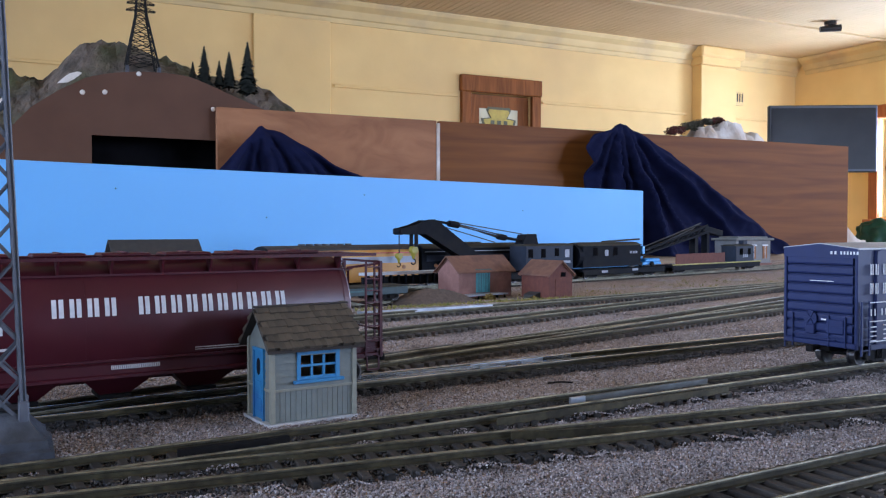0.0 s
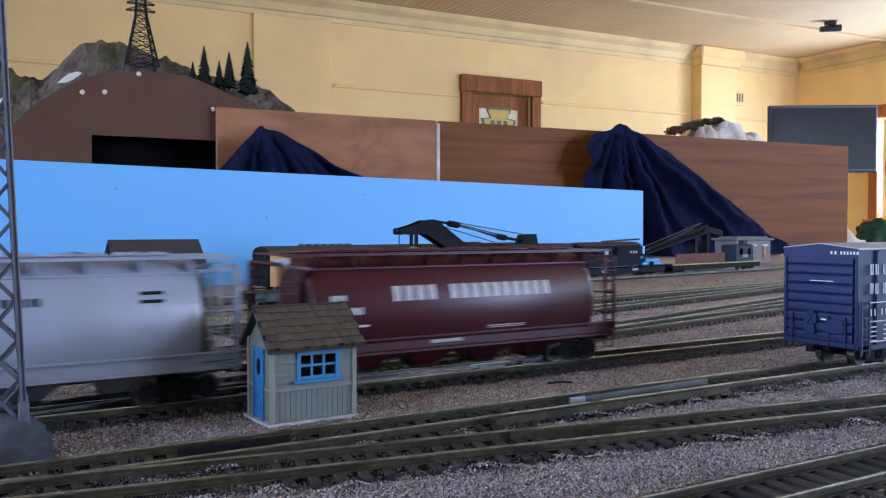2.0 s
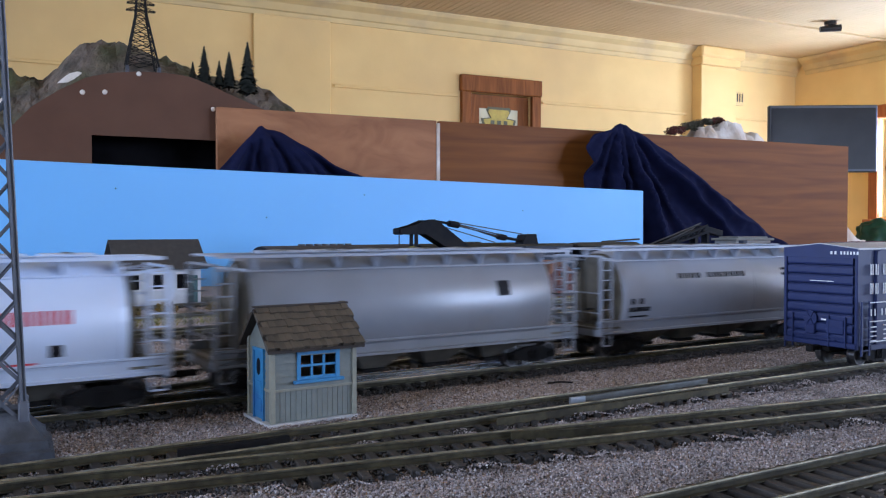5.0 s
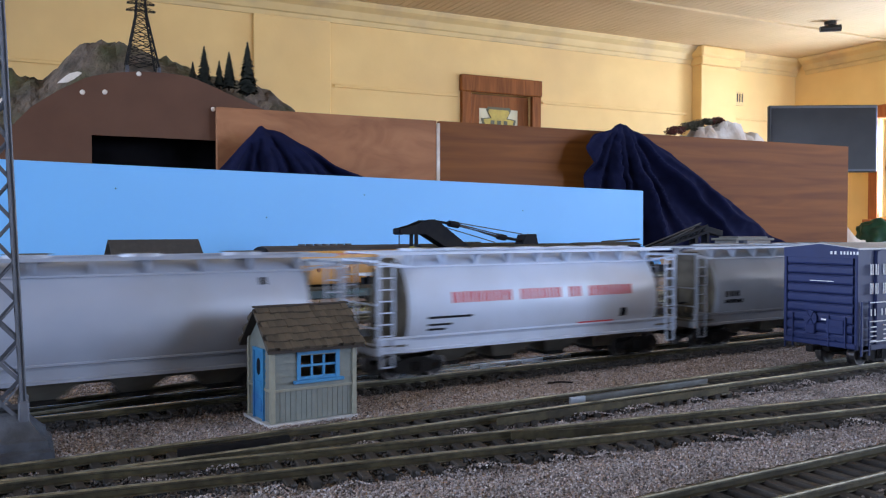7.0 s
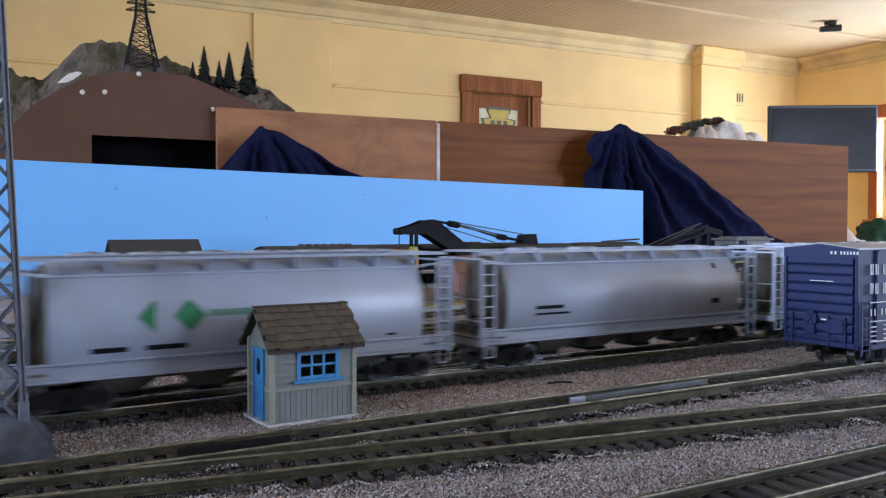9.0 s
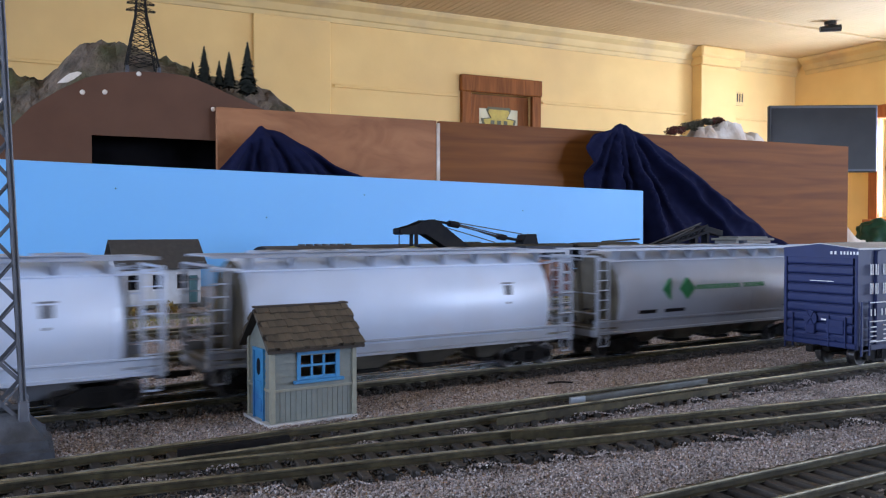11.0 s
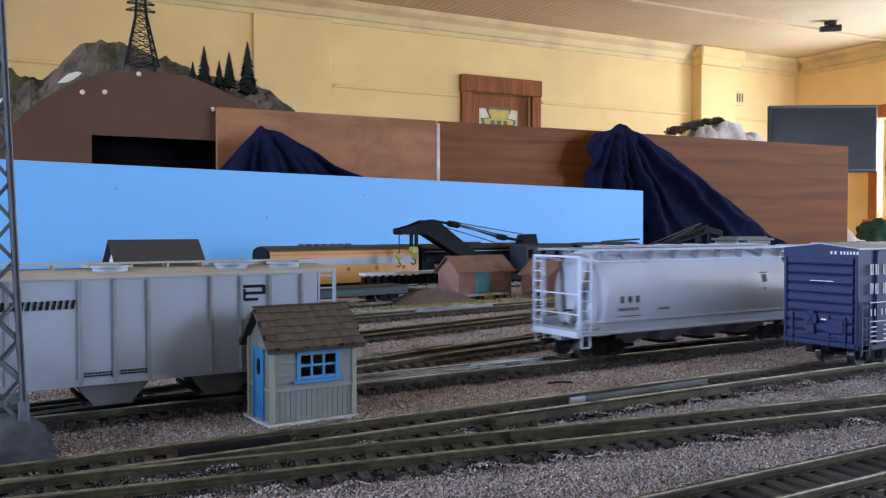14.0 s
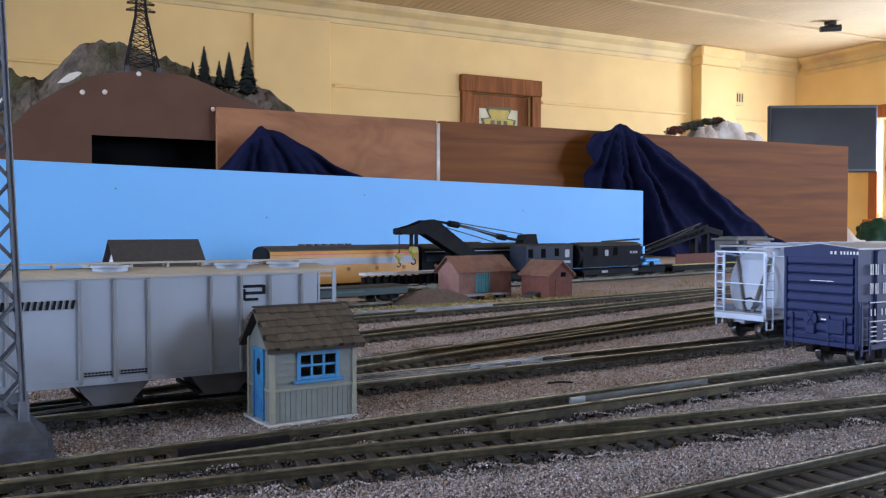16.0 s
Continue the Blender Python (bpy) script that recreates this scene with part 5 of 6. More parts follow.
# ---- loose pieces of rail and turnout blades ----
def blade(a, b, label, material, h=2.7, w=1.3):
    t = thing("switch_blade", Matrix(), label, "rail piece", "switch blades")
    (x0, y0), (x1, y1) = a, b
    d = Vector((x1 - x0, y1 - y0, 0))
    m = Matrix.Translation((x0, y0, 0.0018)) @ pose(0, 0, 0, 0, 0, math.degrees(math.atan2(d.y, d.x)))
    t.matrix_basis = m
    L = d.length * 1000
    part("blade", loft(bmesh.new(), [[(0, -w / 3, 0), (0, w / 3, 0), (0, w / 3, h), (0, -w / 3, h)], [(4, -w / 2, 0), (4, w / 2, 0), (4, w / 2, h), (4, -w / 2, h)], [(L, -w / 2, 0), (L, w / 2, 0), (L, w / 2, h), (L, -w / 2, h)]]), material, t)
    if material is BLADE and L > 70:
        part("worn_tip", loft(bmesh.new(), [[(-0.2, -w / 2, 0.1), (-0.2, w / 2, 0.1), (-0.2, w / 2, h + 0.08), (-0.2, -w / 2, h + 0.08)], [(7, -w / 2 - 0.1, 0.1), (7, w / 2 + 0.1, 0.1), (7, w / 2 + 0.1, h + 0.08), (7, -w / 2 - 0.1, h + 0.08)]]), RAILBRIGHT, t, "bright worn tip")
    part("heel_plate", bx(L - 3, 0, 0.3, 5, 3.4, 0.7), RAILSIDE, t)


blade((0.0470, 0.3112), (0.1103, 0.3530), "dull metal switch blade with a worn bright tip", BLADE, 2.75, 1.0)
blade((0.0178, 0.2779), (0.1130, 0.3345), "thin dull closure rail", RAILWEB, 2.72, 0.8)
blade((0.0282, 0.3985), (0.0636, 0.4216), "silver guard rail beside the main track", RAILSILVER, 2.75, 1.0)
blade((-0.020, 0.3600), (0.0246, 0.3850), "polished switch blade in the main track", RAILSILVER, 2.72, 0.8)
blade((0.021, 0.2600), (0.066, 0.2680), "dull metal switch blade", RAILWEB, 2.6, 0.8)
blade((-0.0395, 0.4105), (0.0050, 0.4570), "grey metal guard rail", BLADE, 2.9, 1.2)


def main_blade(u0, v0, u1, v1, label, material, h, w):
    a, b = YARD @ Vector((u0, v0, 0)), YARD @ Vector((u1, v1, 0))
    blade((a.x, a.y), (b.x, b.y), label, material, h, w)


main_blade(-0.095, -0.0050, 0.012, -0.0046, "worn closure rail inside the main track", RAILSILVER, 2.6, 0.7)
main_blade(-0.060, 0.0050, 0.045, 0.0018, "worn closure rail crossing the main track", RAILSILVER, 2.6, 0.7)
main_blade(-0.012, -0.0012, 0.030, -0.0052, "silver frog rail in the main track", RAILBRIGHT, 2.7, 1.1)
main_blade(0.040, -0.0050, 0.085, -0.0050, "silver check rail in the main track", RAILSILVER, 2.7, 0.9)
main_blade(0.018, 0.0048, 0.060, 0.0050, "bright check rail in the main track", RAILBRIGHT, 2.7, 0.8)
blade((-0.0635, 0.6285), (0.0400, 0.6915), "pale metal strip along the far track", RAILBRIGHT, 3.3, 2.4)
blade((-0.0750, 0.2380), (-0.0465, 0.2540), "black plastic guard rail", TRUCK, 2.9, 2.0)


# ---- the grey shed ----
def shed():
    s = thing("watchman_shed", Matrix.Translation((-0.0585, 0.2822, 0)) @ pose(0, 0, 0, 0, 0, 33.0), "grey clapboard model shed with blue door and window", "model shed")
    LX, LY, H, RZ = 30.6, 21.0, 29.0, 39.2
    x0, y0 = 2.0, 1.4
    part("base_plate", bx(LX / 2 + x0 - 0.6, LY / 2 + y0 - 0.4, 0.5, LX + 3.2, LY + 2.6, 1.0, 0.1), WHITEBASE, s, "scuffed white base plate")
    x1, y1 = x0 + LX, y0 + LY
    wx0, wx1, wz0, wz1 = x0 + 9.9, x0 + 23.6, 15.0, 23.8
    bm = bmesh.new()  # front wall with its window opening
    t = 0.9
    for a, b, c, d in ((x0, wx0, 1, H), (wx1, x1, 1, H), (wx0, wx1, 1, wz0), (wx0, wx1, wz1, H)):
        box(bm, (a + b) / 2, y0 + t / 2, (c + d) / 2, b - a, t, d - c)
    part("front_wall", bm, GREYSIDING, s)
    part("rear_wall", bx((x0 + x1) / 2, y1 - t / 2, (1 + H) / 2, LX, t, H - 1), GREYSIDING, s)
    for x in (x0, x1 - t):
        bm = prism(bmesh.new(), [(y0 + t, 1), (y1 - t, 1), (y1 - t, H), ((y0 + y1) / 2, RZ - 1.6), (y0 + t, H)], "x", x, x + t)
        part("gable_wall", bm, GREYSIDING, s)
    part("interior", bx((x0 + x1) / 2, y1 - 4, 14, LX - 4, 0.6, 24), DARKIN, s, "dark interior partition")
    # clapboards over the wainscot and battens below it
    for i in range(7):
        z = 13.4 + i * 2.2
        for a, b in ((x0, wx0), (wx1, x1)) if wz0 - 1 < z < wz1 else ((x0, x1),):
            bm = prism(bmesh.new(), [(y0 - 0.62, z - 1.05), (y0 - 0.06, z + 1.05), (y0 + 0.05, z + 1.05), (y0 + 0.05, z - 1.05)], "x", a, b)
            part("clapboard", bm, GREYSIDING, s)
        hy = min(1.0, max(0.0, (RZ - 1.6 - z) / (RZ - 1.6 - H))) * LY / 2
        bm = prism(bmesh.new(), [(x0 - 0.42, z - 1.05), (x0 - 0.06, z + 1.05), (x0 + 0.05, z + 1.05), (x0 + 0.05, z - 1.05)], "y", (y0 + y1) / 2 - hy, (y0 + y1) / 2 + hy)
        part("clapboard", bm, GREYSIDING, s)
    for i in range(15):
        x = x0 + 1.6 + i * (LX - 3.2) / 14
        part("batten", bx(x, y0 - 0.02, 6.4, 1.8, 0.3, 10.4, 0.1), GREYSIDING, s)
    for i in range(3):
        part("batten", bx(x0 - 0.15, y0 + 2 + i * 1.6, 6.4, 0.55, 1.2, 10.4, 0.12), GREYSIDING, s)
    part("wainscot_rail", bx((x0 + x1) / 2, y0 - 0.3, 12.0, LX, 0.9, 1.0, 0.15), CREAMTRIM, s)
    part("wainscot_rail", bx(x0 - 0.3, (y0 + y1) / 2, 12.0, 0.9, LY, 1.0, 0.15), CREAMTRIM, s)
    for x, y in ((x0, y0), (x1, y0), (x0, y1), (x1, y1)):
        part("corner_board", bx(x, y, (1 + H) / 2, 1.7, 1.7, H - 1, 0.15), CREAMTRIM, s)
    # window
    w = part("window_frame", bx((wx0 + wx1) / 2, y0 - 0.35, wz1 + 0.5, wx1 - wx0 + 2.6, 1.2, 1.2, 0.1), BLUEPAINT, s, "bright blue window frame")
    for x in (wx0 - 0.5, wx1 + 0.5):
        part("jamb", bx(x, y0 - 0.3, (wz0 + wz1) / 2, 1.3, 1.1, wz1 - wz0), BLUEPAINT, w)
    part("sill", bx((wx0 + wx1) / 2, y0 - 0.9, wz0 - 0.5, wx1 - wx0 + 5, 2.2, 1.1, 0.15), BLUEPAINT, w)
    part("sash_frame", bx((wx0 + wx1) / 2, y0 + 0.1, wz0 + 0.5, wx1 - wx0, 0.7, 1.2), BLUEPAINT, w)
    for k in (1, 2):
        part("mullion", bx(wx0 + k * (wx1 - wx0) / 3, y0 + 0.1, (wz0 + wz1) / 2, 0.8, 0.7, wz1 - wz0), BLUEPAINT, w)
    part("mullion", bx((wx0 + wx1) / 2, y0 + 0.12, (wz0 + wz1) / 2 + 0.4, wx1 - wx0, 0.7, 0.8), BLUEPAINT, w)
    for i in range(3):
        for k in range(2):
            cx, cz = wx0 + (i + 0.5) * (wx1 - wx0) / 3, wz0 + (k + 0.5) * (wz1 - wz0) / 2
            g = part("pane", bx(cx, y0 + 0.5, cz, (wx1 - wx0) / 3, 0.1, (wz1 - wz0) / 2), GLASS, w)
            g.visible_shadow = False
    # door in the gable wall
    d = part("door", bx(x0 - 0.3, y0 + 10.6, 13.0, 0.9, 8.2, 23.4, 0.1), BLUEPAINT, s, "bright blue door with an oval light")
    bm = bmesh.new()
    for y, z, a, b in ((y0 + 6.2, 13, 1.1, 24.6), (y0 + 15.0, 13, 1.1, 24.6), (y0 + 10.6, 25.2, 9.8, 1.1)):
        box(bm, x0 - 0.6, y, z, 1.0, a, b)
    part("door_frame", bm, BLUEPAINT, d)
    bm = rod(bmesh.new(), (x0 - 0.7, y0 + 10.6, 0), (x0 - 0.85, y0 + 10.6, 0), 1.7, 18)
    for v in bm.verts:
        v.co.z = v.co.z * 1.75 + 19.2
    part("door_light", bm, BLACKLET, d, "dark oval glass")
    for z in (6, 12):
        part("door_panel", bx(x0 - 0.8, y0 + 10.6, z, 0.4, 5.2, 4.6, 0.1), BLUEPAINT, d)
    # roof: boards with rows of single shingles
    ym, ov, ex = (y0 + y1) / 2, 3.4, 2.8
    eave_z = H - ov * (RZ - H) / (LY / 2) + 0.4
    for sgn in (-1, 1):
        ye = ym + sgn * (LY / 2 + ov)
        bm = prism(bmesh.new(), [(ym, RZ - 1.0), (ye, eave_z - 1.0), (ye, eave_z), (ym, RZ)], "x", x0 - ex, x1 + ex)
        roof = part("roof", bm, SHINGLEBASE, s, "brown shingled roof slope")
        n, rows = 17, 6
        slope = math.hypot(LY / 2 + ov, RZ - eave_z)
        ang = math.atan2(RZ - eave_z, LY / 2 + ov)
        w_s, l_s = (LX + 2 * ex) / n, slope / rows
        rnd = random.Random(5)
        meshes = []
        for q in range(4):
            ob = part("shingle", bx(0, 0, 0, w_s * (1.12 - 0.012 * q), l_s * (1.12 + 0.07 * q), 0.8 + 0.22 * q, 0.12), SHINGLE)
            meshes.append(ob.data)
            bpy.data.objects.remove(ob)
        for r in range(rows):
            for i in range(n + (r % 2)):
                f = (r + 0.5) / rows
                x = x0 - ex + w_s * (i + (0.5 if r % 2 == 0 else 0.0))
                if not x0 - ex + 0.4 * w_s < x < x1 + ex - 0.4 * w_s:
                    continue
                o = new("shingle", meshes[rnd.randrange(4)])
                o.parent = roof
                f += rnd.uniform(-0.014, 0.014)
                y, z = ye + (ym - ye) * f, eave_z + (RZ - eave_z) * f + 0.55
                o.matrix_basis = pose(x / 1000, y / 1000, z / 1000, -sgn * (math.degrees(ang) - 9.5 + rnd.uniform(-1, 1)), rnd.uniform(-1, 1), rnd.uniform(-2, 2))
    part("ridge_cap", bx((x0 + x1) / 2, ym, RZ + 0.7, LX + 2 * ex, 2.0, 0.7, 0.2), SHINGLEBASE, s)


shed()


# ---- the lattice mast ----
def mast():
    t = thing("lattice_mast", Matrix.Translation((-0.1300, 0.2492, 0)) @ pose(0, 0, 0, 0, 0, 27), "dark grey steel lattice mast on a concrete foot", "model mast")
    rings = [[(-k, -k, z), (k, -k, z), (k, k, z), (-k, k, z)] for k, z in ((13.4, 0), (13.2, 2.6), (12.2, 3.2), (11.8, 3.3), (11.6, 5.6), (10.6, 6.2), (7.6, 9.6), (5.2, 13.4), (4.4, 14.0))]
    part("footing", loft(bmesh.new(), rings), CONCRETE, t, "grey painted concrete foot")
    bm = bmesh.new()
    h, w0, w1, n = 190.0, 11.0, 7.0, 16

    def c(k, z):
        w = w0 + (w1 - w0) * z / h
        return Vector((w / 2 * (1, 1, -1, -1)[k % 4] - 0.028 * z, w / 2 * (1, -1, -1, 1)[k % 4] + 0.012 * z, 10 + z))
    for k in range(4):
        leg = bmesh.new()
        a, b = c(k, 0), c(k, h)
        bar(leg, a, b, 0.6, 2.0)
        bar(leg, a, b, 2.0, 0.6)
        part("leg", leg, POLEPAINT, t)
    for i in range(n):
        a, b = h * i / n, h * (i + 1) / n
        for k in range(4):
            brace = bmesh.new()
            bar(brace, c(k, a), c(k + 1, b), 0.5, 1.1)
            part("brace", brace, POLEPAINT, t)
            brace = bmesh.new()
            bar(brace, c(k + 1, a), c(k, b), 1.1, 0.5)
            part("brace", brace, POLEPAINT, t)
    for k in range(4):
        part("gusset_plate", bx(*(c(k, 3)), 3, 3, 7, 0.5), POLEPAINT, t)


mast()


# ---- the sky board ----
SKY = Matrix.Translation((-0.62, 0.8976, 0)) @ pose(0, 0, 0, 0, 0, 41.2)
skyb = part("sky_backdrop", bx(0.697, 0.004, 0.068, 1.394, 0.008, 0.160, 0.0008), SKYBOARD, None, unit=1, m=SKY)
tagged(skyb, "plain sky-blue painted backdrop board behind the yard", "backdrop board")
for sx, sz in ((0.272, 0.118), (0.487, 0.083), (0.66, 0.12), (1.02, 0.10)):
    part("blemish", rod(bmesh.new(), (sx, -0.0004, sz), (sx, 0.0006, sz), 0.0011, 8), TEALDRK, skyb, "small dark blemish", unit=1)

# ---- the far yard ----
LOWZ = -0.012
FAR = Matrix.Translation((0.1, 1.170, LOWZ)) @ pose(0, 0, 0, 0, 0, 41.0)  # along the crane track
COS41 = math.cos(radians(41.0))


def far_u(x):
    return (x - 0.1) / COS41


BACK = 0.045  # the coaches' track behind the cranes


def far_track(m, label):
    t = thing("railway_track", m, label, "railway track", "tracks of the yard")
    for off in (8.25, -8.25):
        part("rail", rail_mesh([(-0.6, off / 1000, 0), (0.9, off / 1000, 0)], 0.0018), RAILSIDE, t)
    bm = bmesh.new()
    for i in range(215):
        box(bm, -600 + i * 7, 0, 0.9, 2.7, 30, 1.8)
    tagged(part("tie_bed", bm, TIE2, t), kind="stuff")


far_track(FAR, "far model track carrying the wrecking cranes")
far_track(FAR @ Matrix.Translation((0, BACK, 0)), "far model track carrying streamlined units")
FAR_RAIL = 4.5


def flat_marks(parent, items, y, material, name="lettering"):
    for x, z, w, h in items:
        part(name, bx(x, y, z, w, 0.5, h), material, parent)


def coach(x0, x1, label, side, band, roof, nose):
    """A streamlined coach or booster unit with rounded roof, on the far track."""
    shift = BACK * math.sin(radians(41.0))
    L = (far_u(x1) - far_u(x0)) * 1000
    c = thing("passenger_unit", FAR @ Matrix.Translation((far_u(x0 + shift), BACK, FAR_RAIL / 1000)), label, "model rail vehicle", "stock on the crane track")
    sec = [(-17, 9), (-17.4, 45), (-16, 49), (-12, 51.6), (-6, 53.3), (0, 54), (6, 53.3), (12, 51.6), (16, 49), (17.4, 45), (17, 9)]
    part("body", prism(bmesh.new(), sec, "x", 3, L - 1), side, c)
    part("roof", prism(bmesh.new(), [(-16.6, 48.2), (-15.8, 49.6), (-12, 52.1), (-6, 53.8), (0, 54.5), (6, 53.8), (12, 52.1), (15.8, 49.6), (16.6, 48.2)], "x", 2, L - 0.6), roof, c)
    part("end_cap", prism(bmesh.new(), [(p[0] * 1.01, p[1]) for p in sec], "x", 0, 3.2), nose, c)
    part("stripe", bx(L / 2, -17.5, 35.5, L - 14, 0.8, 8.0), band, c)
    part("thin_stripe", bx(L / 2, -17.6, 44.2, L - 8, 0.7, 0.9), REDLET if side is UPYELLOW else UPGREY, c)
    for i in range(5):
        part("porthole", rod(bmesh.new(), (L * (i + 0.6) / 5.2, -17.3, 26), (L * (i + 0.6) / 5.2, -18.0, 26), 2.6, 14), DARKIN, c)
    for i in range(7):
        part("roof_fan", rod(bmesh.new(), (L * 0.25 + i * 11, 0, 54), (L * 0.25 + i * 11, 0, 56.2), 4.2, 12), roof, c)
    part("underframe", bx(L / 2, 0, 6.5, L - 30, 24, 6, 0.5), TRUCK, c)
    sets = []
    for x in (28, L - 28):
        truck(c, x, sets)


coach(-0.208, -0.042, "yellow streamlined rail unit with a grey window band", UPYELLOW, UPGREY, UPROOF, CRANEBLK)
coach(-0.038, 0.110, "black streamlined rail unit with a grey stripe", CRANEBLK, CRANEGREY, CRANEROOF, CRANEBLK)


def cab(parent, name, x, w, d, z0, z1, paint, roofpaint, windows=(), bow=3.0):
    """A crane house with arched roof and dark windows on its near side."""
    body = part(name, bx(x, 0, (z0 + z1) / 2, w, d, z1 - z0, 0.5), paint, parent)
    part("roof", prism(bmesh.new(), [(-d / 2 - 1, z1 - 0.4), (-d / 2 - 0.6, z1 + 0.6), (-d / 4, z1 + bow * 0.8), (0, z1 + bow), (d / 4, z1 + bow * 0.8), (d / 2 + 0.6, z1 + 0.6), (d / 2 + 1, z1 - 0.4)], "x", x - w / 2 - 1, x + w / 2 + 1), roofpaint, body)
    for wx, wz, ww, wh in windows:
        part("window", bx(wx, -d / 2 - 0.1, wz, ww, 0.7, wh), BLACKHOLE, body)
        part("window_sill", bx(wx, -d / 2 - 0.3, wz - wh / 2 - 0.4, ww + 1.4, 1.0, 0.7), paint, body)
    return body


def crane_deck(c, x0, x1, trucks):
    part("deck", bx((x0 + x1) / 2, 0, 12, x1 - x0, 32, 4.0, 0.5), CRANEBLK, c)
    part("side_beam", bx((x0 + x1) / 2, -15.5, 9.4, x1 - x0 - 6, 2, 8, 0.4), CRANEBLK, c)
    part("side_beam", bx((x0 + x1) / 2, 15.5, 9.4, x1 - x0 - 6, 2, 8, 0.4), CRANEBLK, c)
    sets = []
    for x in trucks:
        truck(c, x, sets)


def wrecking_crane():
    c = thing("wrecking_crane", FAR @ Matrix.Translation((far_u(0.0816), 0, FAR_RAIL / 1000)), "dark grey railway crane with a long black boom", "model crane", "stock on the crane track")
    crane_deck(c, -6, 132, (20, 108))
    cab(c, "house", 78, 98, 32, 16, 50.5, CRANEGREY, CRANEROOF, [(38, 40, 9, 12), (64, 40, 9, 12), (92, 41, 9, 11)])
    flat_marks(c, [(114, 39, 9, 11), (113, 27, 16, 3.6)], -16.4, FADEDLET)
    # boom towards the west end, bent near its head
    prof = [(-183, 74), (-183, 68), (-162, 67), (-143, 67.5), (-84, 38), (-44, 16), (-16, 16), (-52, 40), (-121, 82.5), (-130, 85), (-142, 85.2), (-160, 79)]
    for y in (-9, 5):
        part("boom_side", prism(bmesh.new(), prof, "y", y, y + 2.4), CRANEBLK, c)
    for i in range(8):
        f = i / 7
        part("boom_brace", bar(bmesh.new(), (-58 - 72 * f, -8, 28 + 48 * f), (-58 - 72 * f, 6, 28 + 48 * f), 1.4, 3.0), CRANEBLK, c)
    part("head_sheave", rod(bmesh.new(), (-181, -7, 71), (-181, 5, 71), 4.2, 16), CRANEBLK, c)
    part("boom_pulley", rod(bmesh.new(), (-128, -7, 82), (-128, 5, 82), 4, 14), CRANEBLK, c)
    for y in (-6, 4):
        part("hook_hanger", bar(bmesh.new(), (-157, y, 68), (-157, y, 52), 4.0, 2.4), CRANEBLK, c)
    for x, z, s in ((-157, 48, 0.8), (-180, 41, 0.6)):
        bm = rod(bmesh.new(), (x, -4, z), (x, 3, z), 6 * s, 14)
        rod(bm, (x, -0.5, z - 4 * s), (x, -0.5, z - 14 * s), 5 * s, 10, 1.6 * s)
        hook = part("hook_block", bm, YELLOW, c, "yellow hook block")
        bm = bmesh.new()
        pts = [Vector((x + 4.5 * s * math.sin(a), 0, z - 18 * s + 4.5 * s * math.cos(a))) for a in np.linspace(0, 4.3, 9)]
        for a, b in zip(pts, pts[1:]):
            rod(bm, a, b, 1.1 * s, 6)
        part("hook", bm, CRANEBLK, hook)
    part("hoist_cable", rod(bmesh.new(), (-180, -1, 68), (-180, -1, 44), 0.7, 6), ROPE, c)
    # rear mast and stays
    part("rear_gantry", prism(bmesh.new(), [(31, 52), (37, 66), (58, 67), (62, 52)], "y", -8, 8), CRANEBLK, c)
    for x0, z0, x1, z1, r in ((-126, 84, -100, 81, 1.8), (-100, 81, -84, 79, 4.2), (-12, 64, 2, 62, 4.2), (2, 62, 34, 58, 2.0)):
        part("stay_rod", rod(bmesh.new(), (x0, -2, z0), (x1, -2, z1), r, 8), CRANEBLK, c)
    for y, za, zb in ((-5, 80, 66), (-3, 78, 64), (1, 79, 65), (3, 81, 63)):
        part("stay_cable", rod(bmesh.new(), (-86, y, za), (-10, y, zb), 0.8, 6), ROPE, c)
    part("hoist_cable", rod(bmesh.new(), (-124, -3, 80), (-18, -3, 56), 0.7, 6), ROPE, c)
    part("hoist_cable", rod(bmesh.new(), (-84, -1, 82), (36, -1, 67), 0.7, 6), ROPE, c)


wrecking_crane()


